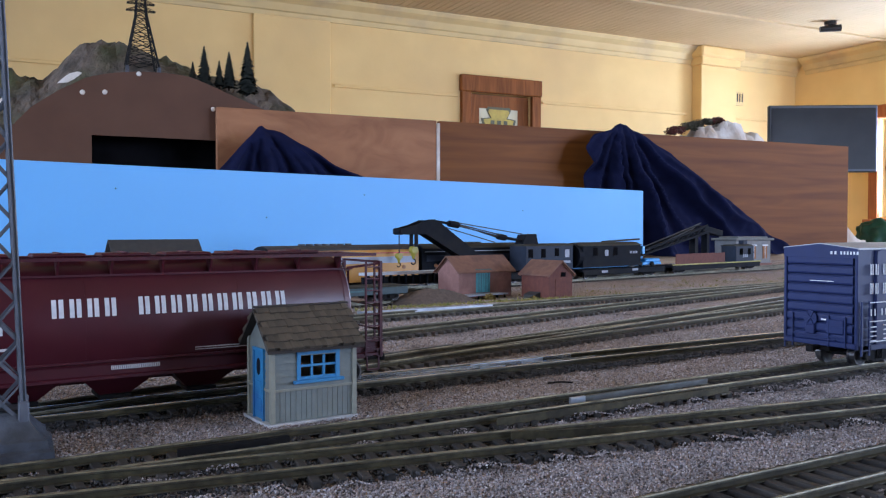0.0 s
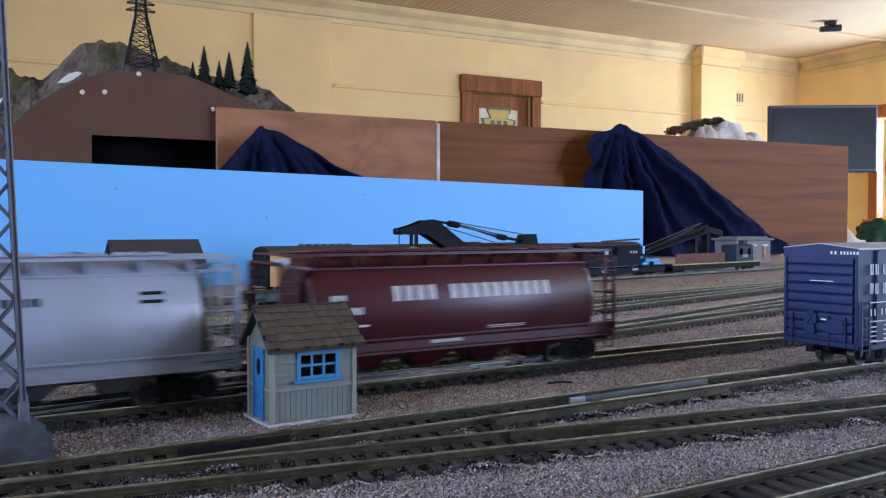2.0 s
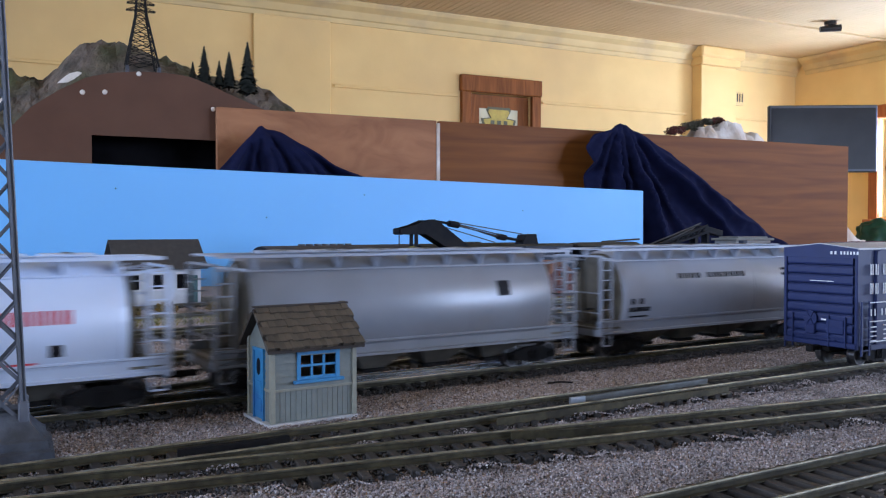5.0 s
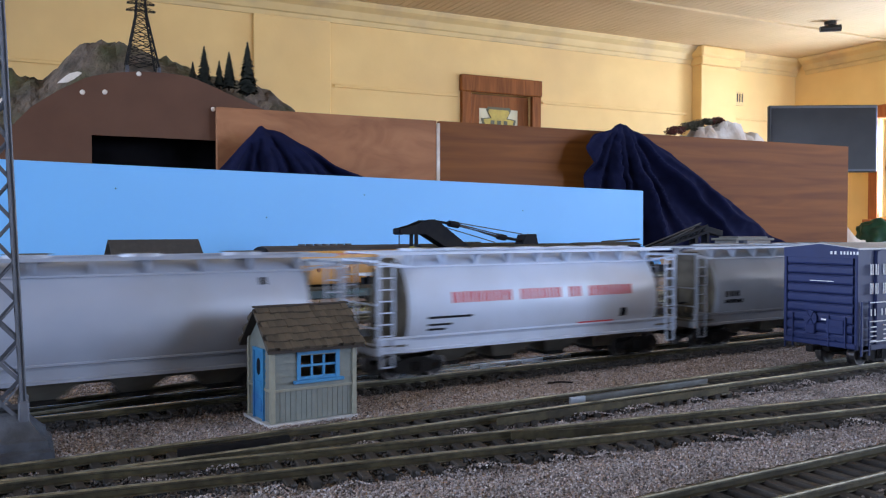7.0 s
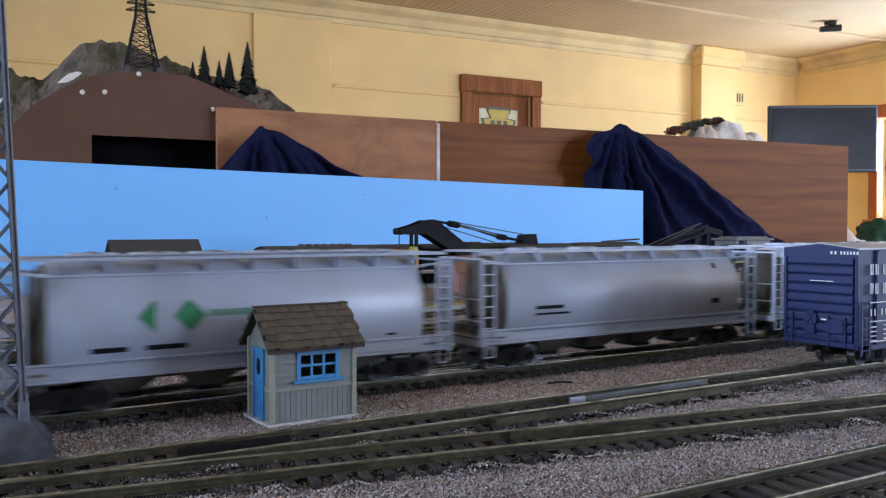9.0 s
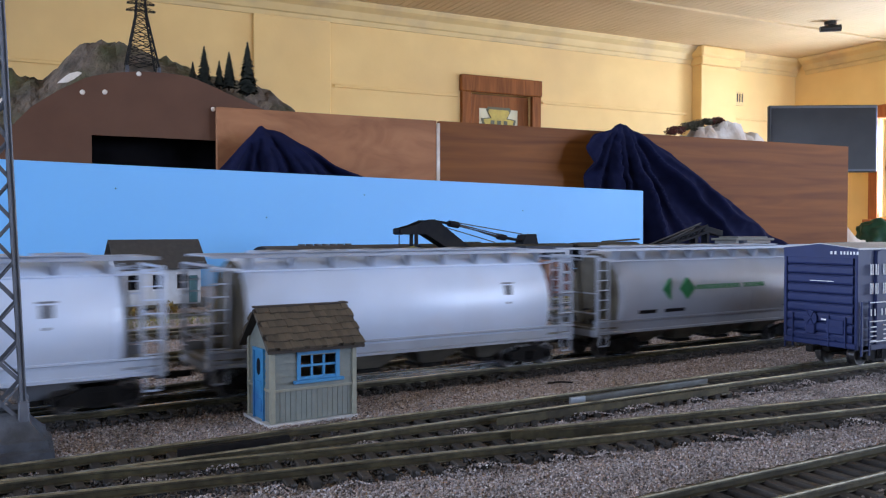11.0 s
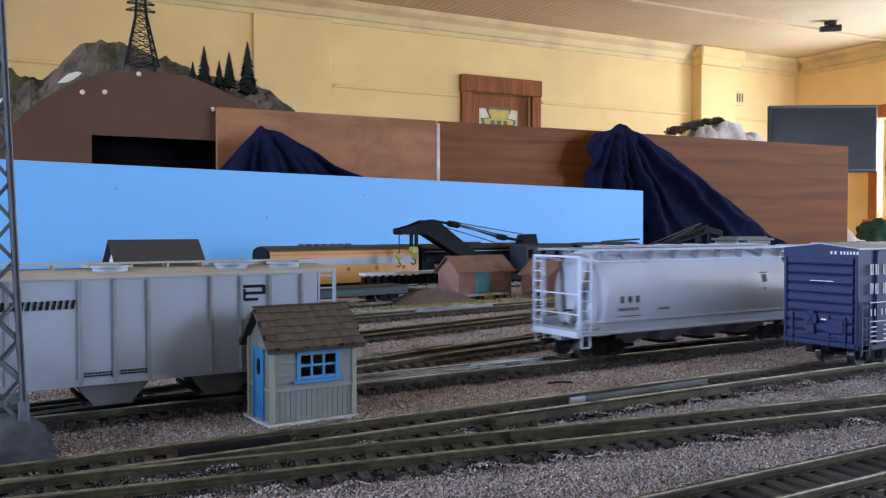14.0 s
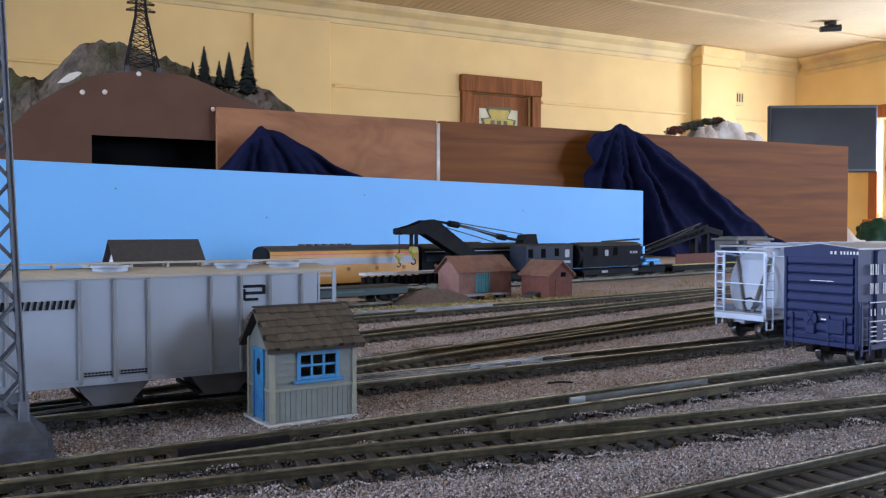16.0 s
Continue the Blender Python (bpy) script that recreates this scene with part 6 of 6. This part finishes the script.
def second_crane():
    c = thing("steam_crane", FAR @ Matrix.Translation((far_u(0.1878), 0, FAR_RAIL / 1000)), "black railway crane house on a flat deck", "model crane", "stock on the crane track")
    crane_deck(c, 8, 215, (34, 180))
    b = cab(c, "house", 78, 140, 34, 17, 49, CRANEBLK, CRANEROOF, [(36, 40, 10, 12), (84, 40, 10, 12)], bow=5)
    part("boiler_end", rod(bmesh.new(), (0, 0, 34), (12, 0, 34), 18, 20), CRANEBLK, c)
    flat_marks(c, [(62, 38, 8, 9), (58, 10, 14, 3.4), (133, 11, 14, 3.4)], -17.6, FADEDLET)
    flat_marks(c, [(122, 38, 4.6, 3.6), (129, 38, 4.6, 3.6), (136, 38, 4.6, 3.6)], -17.4, FADEDLET)
    part("boom_rest", bx(120, 0, 56, 90, 6, 2.6, 0.3, Euler((0, radians(-2), 0)).to_matrix()), CRANEROOF, c)
    # solid block in the backdrop's blue, painted in place of a see-through window
    part("window_opening", bx(154, -16, 41, 5, 5, 12), SKYBOARD, c, "sky-blue block painted as light through a cab opening")
    d = thing("toy_bulldozer", FAR @ Matrix.Translation((far_u(0.1878) + 0.168, -0.004, FAR_RAIL / 1000 + 0.014)), "bright blue toy vehicle parked on a flat deck", "toy vehicle")
    part("hull", bx(10, 0, 5.0, 68, 15, 5, 1.2), CYAN, d)
    part("cab", bx(22, 0, 9.8, 40, 13, 6, 1.8), CYAN, d)
    part("bonnet", rod(bmesh.new(), (-30, 0, 5), (-24, 0, 5), 4.5, 12, 6), WHITEWALL, d)
    for x in (-14, 16):
        for y in (-8.5, 8.5):
            part("wheel", rod(bmesh.new(), (x, y - 1.5, 4), (x, y + 1.5, 4), 4, 14), TRUCK, d)


second_crane()


def boom_car():
    c = thing("boom_tender", FAR @ Matrix.Translation((far_u(0.365), 0, FAR_RAIL / 1000)), "dark flat car with a lattice crane boom and cab", "model crane", "stock on the crane track")
    crane_deck(c, 0, 285, (30, 255))
    part("side_board", bx(86, -15.8, 24, 150, 1.6, 17, 0.3), BRICK_B, c, "faded red-brown side board")
    part("deck_edge", bx(143, -16.4, 14.6, 284, 1.0, 2.0), YELLOW, c, "yellowed deck edge")
    cab(c, "cab", 232, 62, 30, 15, 43, CRANEGREY, CRANEROOF, [(218, 33, 11, 11), (246, 33, 10, 11)])
    part("cab_stack", bx(250, 0, 49, 14, 10, 8, 0.5), CRANEGREY, c)
    flat_marks(c, [(226, 25, 4, 5), (232, 25, 4, 5), (238, 25, 4, 5)], -15.4, FADEDLET)
    bm = bmesh.new()
    a, b = Vector((-75, 0, 34)), Vector((118, 0, 74))
    for y in (-8, 8):
        for z in (-6, 6):
            bar(bm, a + Vector((0, y * 0.6, z * 0.5)), b + Vector((0, y, z)), 3.2, 3.2)
        for i in range(12):
            p, q = a.lerp(b, i / 12), a.lerp(b, (i + 1) / 12)
            bar(bm, p + Vector((0, y * 0.8, -5)), q + Vector((0, y * 0.8, 5)), 1.6, 1.6)
            bar(bm, p + Vector((0, y * 0.8, 5)), q + Vector((0, y * 0.8, -5)), 1.6, 1.6)
    part("boom", bm, CRANEBLK, c, "black lattice boom")
    part("boom_tip", bx(140, 0, 70, 60, 14, 11, 0.8, Euler((0, radians(8), 0)).to_matrix()), CRANEBLK, c)
    part("boom_support", bx(88, 0, 38, 10, 12, 50, 0.5), CRANEBLK, c)
    part("boom_support", bx(124, 0, 40, 8, 12, 54, 0.5), CRANEBLK, c)
    part("stay_cable", rod(bmesh.new(), (-70, -6, 44), (100, -6, 84), 1.0, 6), ROPE, c)
    part("stay_cable", rod(bmesh.new(), (-60, -6, 39), (80, -6, 76), 1.0, 6), ROPE, c)


boom_car()


def gable_house(name, m, lx, ly, h, ridge, wall, roofm, label, category, over=4.0, along="x", t=1.2):
    """A small gabled building: walls, gables and two roof slopes; the ridge runs along x or y."""
    g = thing(name, m, label, category)
    L, D = (lx, ly) if along == "x" else (ly, lx)

    ax = "x" if along == "x" else "y"
    part("body", prism(bmesh.new(), [(0, 0), (D, 0), (D, h), (D / 2, ridge - 1.5), (0, h)], ax, 0, L), wall, g)
    k = (ridge - h) / (D / 2)
    for s in (-1, 1):
        ye = D / 2 + s * (D / 2 + over)
        ze = h - k * over
        part("roof", prism(bmesh.new(), [(D / 2, ridge), (ye, ze), (ye, ze - t), (D / 2, ridge - t)], ax, -over, L + over), roofm, g)
    for xx in (-0.3, L + 0.3):
        for s in (-1, 1):
            b0 = (D / 2, ridge - 2.2)
            b1 = (D / 2 + s * (D / 2 + over * 0.8), h - k * over * 0.8 - 2.2)
            bm = bmesh.new()
            if ax == "x":
                bar(bm, (xx, *b0), (xx, *b1), 1.4, 1.4)
            else:
                bar(bm, (b0[0], xx, b0[1]), (b1[0], xx, b1[1]), 1.4, 1.4)
            part("bargeboard", bm, roofm, g)
    return g


def yard_buildings():
    g = gable_house("freight_shed", Matrix.Translation((0.0177, 0.947, LOWZ)) @ pose(0, 0, 0, 0, 0, 40), 82, 36, 33, 48, BRICK_A, ROOF_BRN, "faded brick-red model shed with a teal door", "model shed")
    for x in (31, 42):
        d = part("door", bx(x, -0.4, 18.5, 10.6, 1.0, 25, 0.2), TEAL, g, "teal double door leaf")
        for dx in (-2.6, 0, 2.6):
            part("plank_strip", bx(x + dx, -1.0, 18.5, 0.5, 0.4, 24), TEALDRK, d)
    part("door_lintel", bx(36.5, -0.8, 31.8, 25, 1.4, 1.6), TEALDRK, g)
    part("platform", bx(30, -9, 4.4, 62, 16, 1.6, 0.3), UPGREY, g, "weathered grey loading platform")
    for x in (4, 18, 32, 46, 58):
        part("platform_post", bx(x, -14, 1.8, 2, 2, 3.6), TRUCK, g)
    g = gable_house("tool_shed", Matrix.Translation((0.1189, 0.947, LOWZ)) @ pose(0, 0, 0, 0, 0, 38), 37, 45, 29, 43, BRICK_B, ROOF_BRN, "small oxide-red model tool shed", "model shed", along="y", over=3.2)
    part("window", bx(22, -0.3, 27, 7, 0.9, 5), BLACKHOLE, g)
    part("door", bx(15, -0.3, 12, 11, 0.8, 21, 0.2), BRICK_B, g)
    part("lean_to", prism(bmesh.new(), [(0, 0), (-9, 0), (-9, 4), (0, 7)], "y", 14, 32), ROOF_DRK, g)
    g = gable_house("farm_house", Matrix.Translation((-0.313, 0.822, LOWZ)) @ pose(0, 0, 0, 0, 0, 35), 79, 48, 45, 68, WHITEWALL, ROOF_DRK, "white model house with a charcoal roof", "model house", over=6)
    for x in (12, 36, 60):
        w = part("window", bx(x, -0.4, 26, 10, 1.0, 15), BLACKHOLE, g)
        part("window_frame", bx(x, -0.8, 34, 13, 1.0, 1.6), WHITELET, w)
        part("window_sill", bx(x, -1.0, 18, 13, 1.6, 1.4), WHITELET, w)
    part("door", bx(71, -0.4, 17, 9, 1.0, 29), TEALDRK, g)
    m = Matrix.Translation((0.595, 1.72, LOWZ)) @ pose(0, 0, 0, 0, 0, 30)
    s = thing("station_house", m, "pale grey flat-roofed model station", "model building")
    part("body", bx(52, 28, 28, 104, 56, 56, 0.6), STATION, s)
    part("roof", bx(52, 28, 57, 116, 66, 5, 0.8), STATROOF, s)
    part("parapet", bx(54, 28, 60.5, 90, 50, 4, 0.6), STATROOF, s)
    for x in (18, 52, 86):
        w = part("window", bx(x, -0.3, 30, 13, 1.0, 26), DARKIN, s)
        part("window_frame", bx(x, -0.8, 44.4, 17, 1.4, 3), WHITELET, w)
        part("window_mullion", bx(x, -0.9, 30, 1.4, 0.8, 26), WHITELET, w)
    part("plinth", bx(52, 28, 4, 108, 60, 8, 0.6), BRICK_A, s)


yard_buildings()


def flat_cars():
    m = Matrix.Translation((-0.165, 0.790, LOWZ)) @ pose(0, 0, 0, 0, 0, 41)
    t = thing("railway_track", m, "far model track under flat cars", "railway track", "tracks of the yard")
    for off in (8.25, -8.25):
        part("rail", rail_mesh([(-0.3, off / 1000, 0), (0.16, off / 1000, 0)], 0.0018), RAILSIDE, t)
    bm = bmesh.new()
    for i in range(64):
        box(bm, -296 + i * 7, 0, 0.9, 2.7, 30, 1.8)
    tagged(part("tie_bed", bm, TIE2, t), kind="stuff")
    c = thing("flat_car", m @ Matrix.Translation((0, 0, 0.0045)), "teal-sided flat car with black trucks", "model freight car")
    part("deck", bx(68, 0, 15.6, 180, 32, 1.4, 0.3), CRANEROOF, c, "drab timber deck")
    part("side_sill", bx(68, -15.6, 11.2, 176, 1.8, 7.4, 0.4), FLATTEAL, c, "dark teal side sill")
    part("side_sill", bx(68, 15.6, 11.2, 176, 1.8, 7.4, 0.4), TEALDRK, c)
    flat_marks(c, [(80, 12, 40, 1.6)], -16.7, TEALDRK)
    sets = []
    truck(c, 0, sets)
    truck(c, 134, sets)
    m2 = Matrix.Translation((-0.072, 0.968, LOWZ)) @ pose(0, 0, 0, 0, 0, 41)
    g = thing("girder_load", m2, "black bridge girder with a white top on blocks", "model girder")
    part("web", bx(50, 0, 19, 150, 5, 10, 0.3), CRANEBLK, g)
    part("top_flange", bx(50, 0, 27.5, 150, 14, 3.2, 0.4), WHITEWALL, g, "white topped flange")
    for i in range(14):
        part("stiffener", bx(-20 + i * 10.8, -4.5, 20.5, 1.6, 4, 11), CRANEBLK, g)
    part("block", bx(-15, 0, 7, 12, 26, 14), TRUCK, g)
    part("block", bx(110, 0, 7, 12, 26, 14), TRUCK, g)


flat_cars()


def mound():
    bm = bmesh.new()
    bmesh.ops.create_grid(bm, x_segments=34, y_segments=20, size=0.5)
    for v in bm.verts:
        x, y = v.co.x * 2, v.co.y * 2
        f = max(0.0, 1 - x * x) * max(0.0, 1 - y * y)
        v.co = Vector((x * 52, y * 22, 15 * f ** 0.8 + 3.0 * noise.fractal(Vector((x * 3, y * 3, 1)), 1, 2, 4) * f - 0.3))
    o = part("dirt_mound", bm, DIRTMOUND, None, m=Matrix.Translation((-0.012, 0.905, LOWZ)) @ pose(0, 0, 0, 0, 0, 38), smooth=True)
    tagged(o, "low mound of brown earth beside a shed", "earth mound")


mound()


# ---- loose ground cover ----
def stones(name, pts, sizes, material, label):
    """Many small angular stones in one mesh."""
    rng = np.random.default_rng(4)
    n = len(pts)
    base = np.array([(1, 0, 0), (-1, 0, 0), (0, 1, 0), (0, -1, 0), (0, 0, 1), (0, 0, -1)], float)
    tri = np.array([(0, 2, 4), (2, 1, 4), (1, 3, 4), (3, 0, 4), (2, 0, 5), (1, 2, 5), (3, 1, 5), (0, 3, 5)])
    v = base[None] * rng.uniform(0.55, 1.25, (n, 6, 1)) + rng.normal(0, 0.12, (n, 6, 3))
    q = rng.normal(size=(n, 4))
    q /= np.linalg.norm(q, axis=1)[:, None]
    w, x, y, z = q.T
    R = np.stack([1 - 2 * (y * y + z * z), 2 * (x * y - z * w), 2 * (x * z + y * w), 2 * (x * y + z * w), 1 - 2 * (x * x + z * z), 2 * (y * z - x * w), 2 * (x * z - y * w), 2 * (y * z + x * w), 1 - 2 * (x * x + y * y)], 1).reshape(n, 3, 3)
    v = np.einsum("nij,nkj->nki", R, v) * sizes[:, None, None] + pts[:, None, :]
    f = (tri[None] + 6 * np.arange(n)[:, None, None]).reshape(-1, 3)
    me = bpy.data.meshes.new(name)
    me.vertices.add(6 * n)
    me.vertices.foreach_set("co", v.reshape(-1))
    me.loops.add(len(f) * 3)
    me.loops.foreach_set("vertex_index", f.reshape(-1).astype(np.int32))
    me.polygons.add(len(f))
    me.polygons.foreach_set("loop_start", np.arange(0, len(f) * 3, 3, dtype=np.int32))
    me.polygons.foreach_set("loop_total", np.full(len(f), 3, dtype=np.int32))
    me.update(calc_edges=True)
    me.validate()
    me.materials.append(material)
    ob = new(name, me)
    ob.matrix_basis = YARD
    return tagged(ob, label, "gravel", "", "stuff")


def scatter():
    rng = np.random.default_rng(11)
    c, s = math.cos(radians(32)), math.sin(radians(32))

    def to_yard(X, Y):
        Y = Y - 0.375
        return X * c + Y * s, -X * s + Y * c
    n = 165000
    Y = 0.175 * (0.72 / 0.175) ** rng.uniform(0, 1, n)
    X = Y * rng.uniform(-0.58, 0.58, n)
    u, v = to_yard(X, Y)
    size = rng.uniform(0.00024, 0.00054, n) * (0.75 + 0.8 * Y)
    z = -0.012 * smoothstep(0.30, 0.42, v) + size * 0.3 + np.array([max(-0.0004, relief(a, b)) for a, b in zip(u, v)])
    # stones lie thicker between the tracks and sink below the tie tops
    brown = (v > -0.078) & (rng.uniform(0, 1, n) < 0.15 + 0.7 * smoothstep(-0.09, 0.02, X))
    pts = np.stack([u, v, z], 1)
    m = 30000  # gravel spilled over the tie ends of the near tracks
    which = rng.integers(0, 3, m)
    Xs = rng.uniform(-0.16, 0.33, m)
    Ys = np.array([0.2828, 0.245, 0.160])[which] + np.array([0.60, 0.40, 0.585])[which] * Xs + rng.choice([-1, 1], m) * rng.uniform(0.0135, 0.021, m)
    us, vs = to_yard(Xs, Ys)
    drift = np.array([noise.noise(Vector((a * 90, b * 90, 7))) for a, b in zip(us, vs)])
    keep = (drift > -0.1) & (np.abs(vs) > 0.02)
    ss = rng.uniform(0.0002, 0.00046, m)
    spilled = np.stack([us, vs, np.clip(0.0010 + 0.0032 * drift, 0.0003, 0.0026)], 1)[keep]
    stones("spilled_gravel", spilled, ss[keep], STONES, "grey gravel spilled over the ends of the ties")
    stones("ballast_gravel", pts[~brown], size[~brown], STONES, "loose grey and pinkish ballast stones")
    stones("brown_gravel", pts[brown], size[brown], BROWNSTONES, "loose brown ballast stones between the tracks")
    n = 60000  # oily stones heaped along the ties' ends and between them
    u = rng.uniform(-0.35, 0.75, n)
    v = np.where(rng.uniform(0, 1, n) < 0.35, rng.uniform(-0.0078, 0.0078, n), rng.choice([-1, 1], n) * rng.uniform(0.009, 0.0205, n))
    up = rng.uniform(0, 1, n) < 0.4
    X0 = rng.uniform(-0.16, 0.4, n)
    Yc = np.where(rng.uniform(0, 1, n) < 0.6, 0.2828 + 0.60 * X0, 0.245 + 0.40 * X0) + rng.uniform(-0.017, 0.017, n)
    uu, vv = to_yard(X0, Yc)
    u, v = np.where(up, uu, u), np.where(up, vv, v)
    size = rng.uniform(0.0003, 0.0008, n)
    heap = np.array([noise.noise(Vector((a * 140, b * 60, 0))) for a, b in zip(u, v)])
    stones("track_gravel", np.stack([u, v, size * 0.4 + np.clip(0.0011 + 0.0014 * heap, 0, 0.0021)], 1), size, DARKSTONES, "dark oil-stained gravel between the ties")


scatter()


def grass():
    rng = np.random.default_rng(3)
    verts, faces = [], []
    for k in range(9000):
        X = rng.uniform(-0.5, 0.62)
        Y = 0.735 + 0.80 * X + abs(rng.normal(0, 0.055)) + rng.uniform(0, 0.22) * (rng.uniform() < 0.25)
        if noise.noise(Vector((X * 14, Y * 14, 0))) < -0.12 or Y < 0.3:
            continue
        h = rng.uniform(0.0008, 0.0030)
        a = rng.uniform(0, 6.28)
        w = h * 0.35
        dx, dy = rng.normal(0, h * 0.5, 2)
        vv = -X * math.sin(radians(32)) + (Y - 0.375) * math.cos(radians(32))
        z = ground_z(vv)
        i = len(verts)
        verts += [(X - w * math.cos(a), Y - w * math.sin(a), z - 0.0004), (X + w * math.cos(a), Y + w * math.sin(a), z - 0.0004), (X + dx, Y + dy, z + h)]
        faces.append((i, i + 1, i + 2))
    g = mesh_from("static_grass", verts, faces, GRASS)
    tagged(g, "dry yellow-green model grass along the far yard", "grass", "", "stuff")


grass()
for k, (X, Y, r) in enumerate(((-0.262, 0.80, 11), (-0.285, 0.775, 8), (0.052, 0.945, 6), (-0.05, 0.90, 5), (-0.225, 0.83, 8), (0.10, 0.93, 4))):
    clump("yellow_shrub", Matrix.Translation((X, Y, LOWZ)), r, 260, 2.2, BUSHY, "small yellow-brown model shrub", "model shrub", 0.9, 20 + k)
twig = part("twig", rod(rod(bmesh.new(), (0, 0, 0.7), (6, 1, 0.9), 0.45, 5), (6, 1, 0.9), (11, -0.4, 0.7), 0.4, 5), TRUCK, None, m=Matrix.Translation((0.045, 0.362, 0)) @ pose(0, 0, 0, 0, 0, 10))
tagged(twig, "short dark twig lying on the gravel", "twig")


# ---- the moving train ----
PITCH = 0.185
# seconds, place of the joint behind the first car along the track (metres)
JOINT = [(0, -0.2170), (0.4, -0.2168), (0.6, -0.2135), (0.8, -0.2030), (1.0, -0.1896), (1.2, -0.1745), (1.5, -0.1490), (2.0, -0.0905), (2.4, -0.0510), (3.0, 0.0100), (3.6, 0.0790), (4.2, 0.1540),
         (6.3, 0.4185), (6.8, 0.4810), (7.3, 0.5430), (7.8, 0.6050), (8.3, 0.6630), (8.8, 0.7275), (9.2, 0.7785), (11.3, 1.0420), (11.8, 1.1020), (12.3, 1.1617), (12.7, 1.2155), (13.0, 1.2585),
         (13.4, 1.3065), (13.8, 1.3465), (14.2, 1.3795), (14.5, 1.4030), (15.0, 1.4420), (15.6, 1.4785), (16.0, 1.4975)]
STOP = 12.93
LONG = 0.012  # by which the fifth car is longer than the others


def joint_at(t):
    ts, ss = zip(*JOINT)
    i = max(0, min(len(ts) - 2, int(np.searchsorted(ts, t, side="right")) - 1))

    def slope(k):
        if k == 0 or k == len(ts) - 1:
            j = min(max(k, 1), len(ts) - 1)
            return 0.0 if k == 0 else (ss[j] - ss[j - 1]) / (ts[j] - ts[j - 1])
        return (ss[k + 1] - ss[k - 1]) / (ts[k + 1] - ts[k - 1])
    h = ts[i + 1] - ts[i]
    f = (t - ts[i]) / h
    return ((2 * f ** 3 - 3 * f ** 2 + 1) * ss[i] + (f ** 3 - 2 * f ** 2 + f) * h * slope(i) + (-2 * f ** 3 + 3 * f ** 2) * ss[i + 1] + (f ** 3 - f ** 2) * h * slope(i + 1))


def car_centre(i, t):
    if i == 8:
        rest = -0.1415
        return rest + joint_at(t) - joint_at(STOP) if t < STOP else rest
    return joint_at(t) + PITCH / 2 - i * PITCH - (0 if i < 4 else LONG / 2 if i == 4 else LONG)


def motions():
    steps = [round(0.05 * k, 3) for k in range(321)]
    for i, (car, sets) in enumerate(CARS):
        s0 = car_centre(i, 0)
        walk(car, [(t, YARD @ Matrix.Translation((car_centre(i, t), 0, RAIL_TOP))) for t in steps[::2]])
        for w in sets:
            base = w.matrix_basis.copy()
            walk(w, [(t, base @ pose(0, 0, 0, 0, math.degrees((car_centre(i, t) - s0) / 0.0048), 0)) for t in steps])


motions()
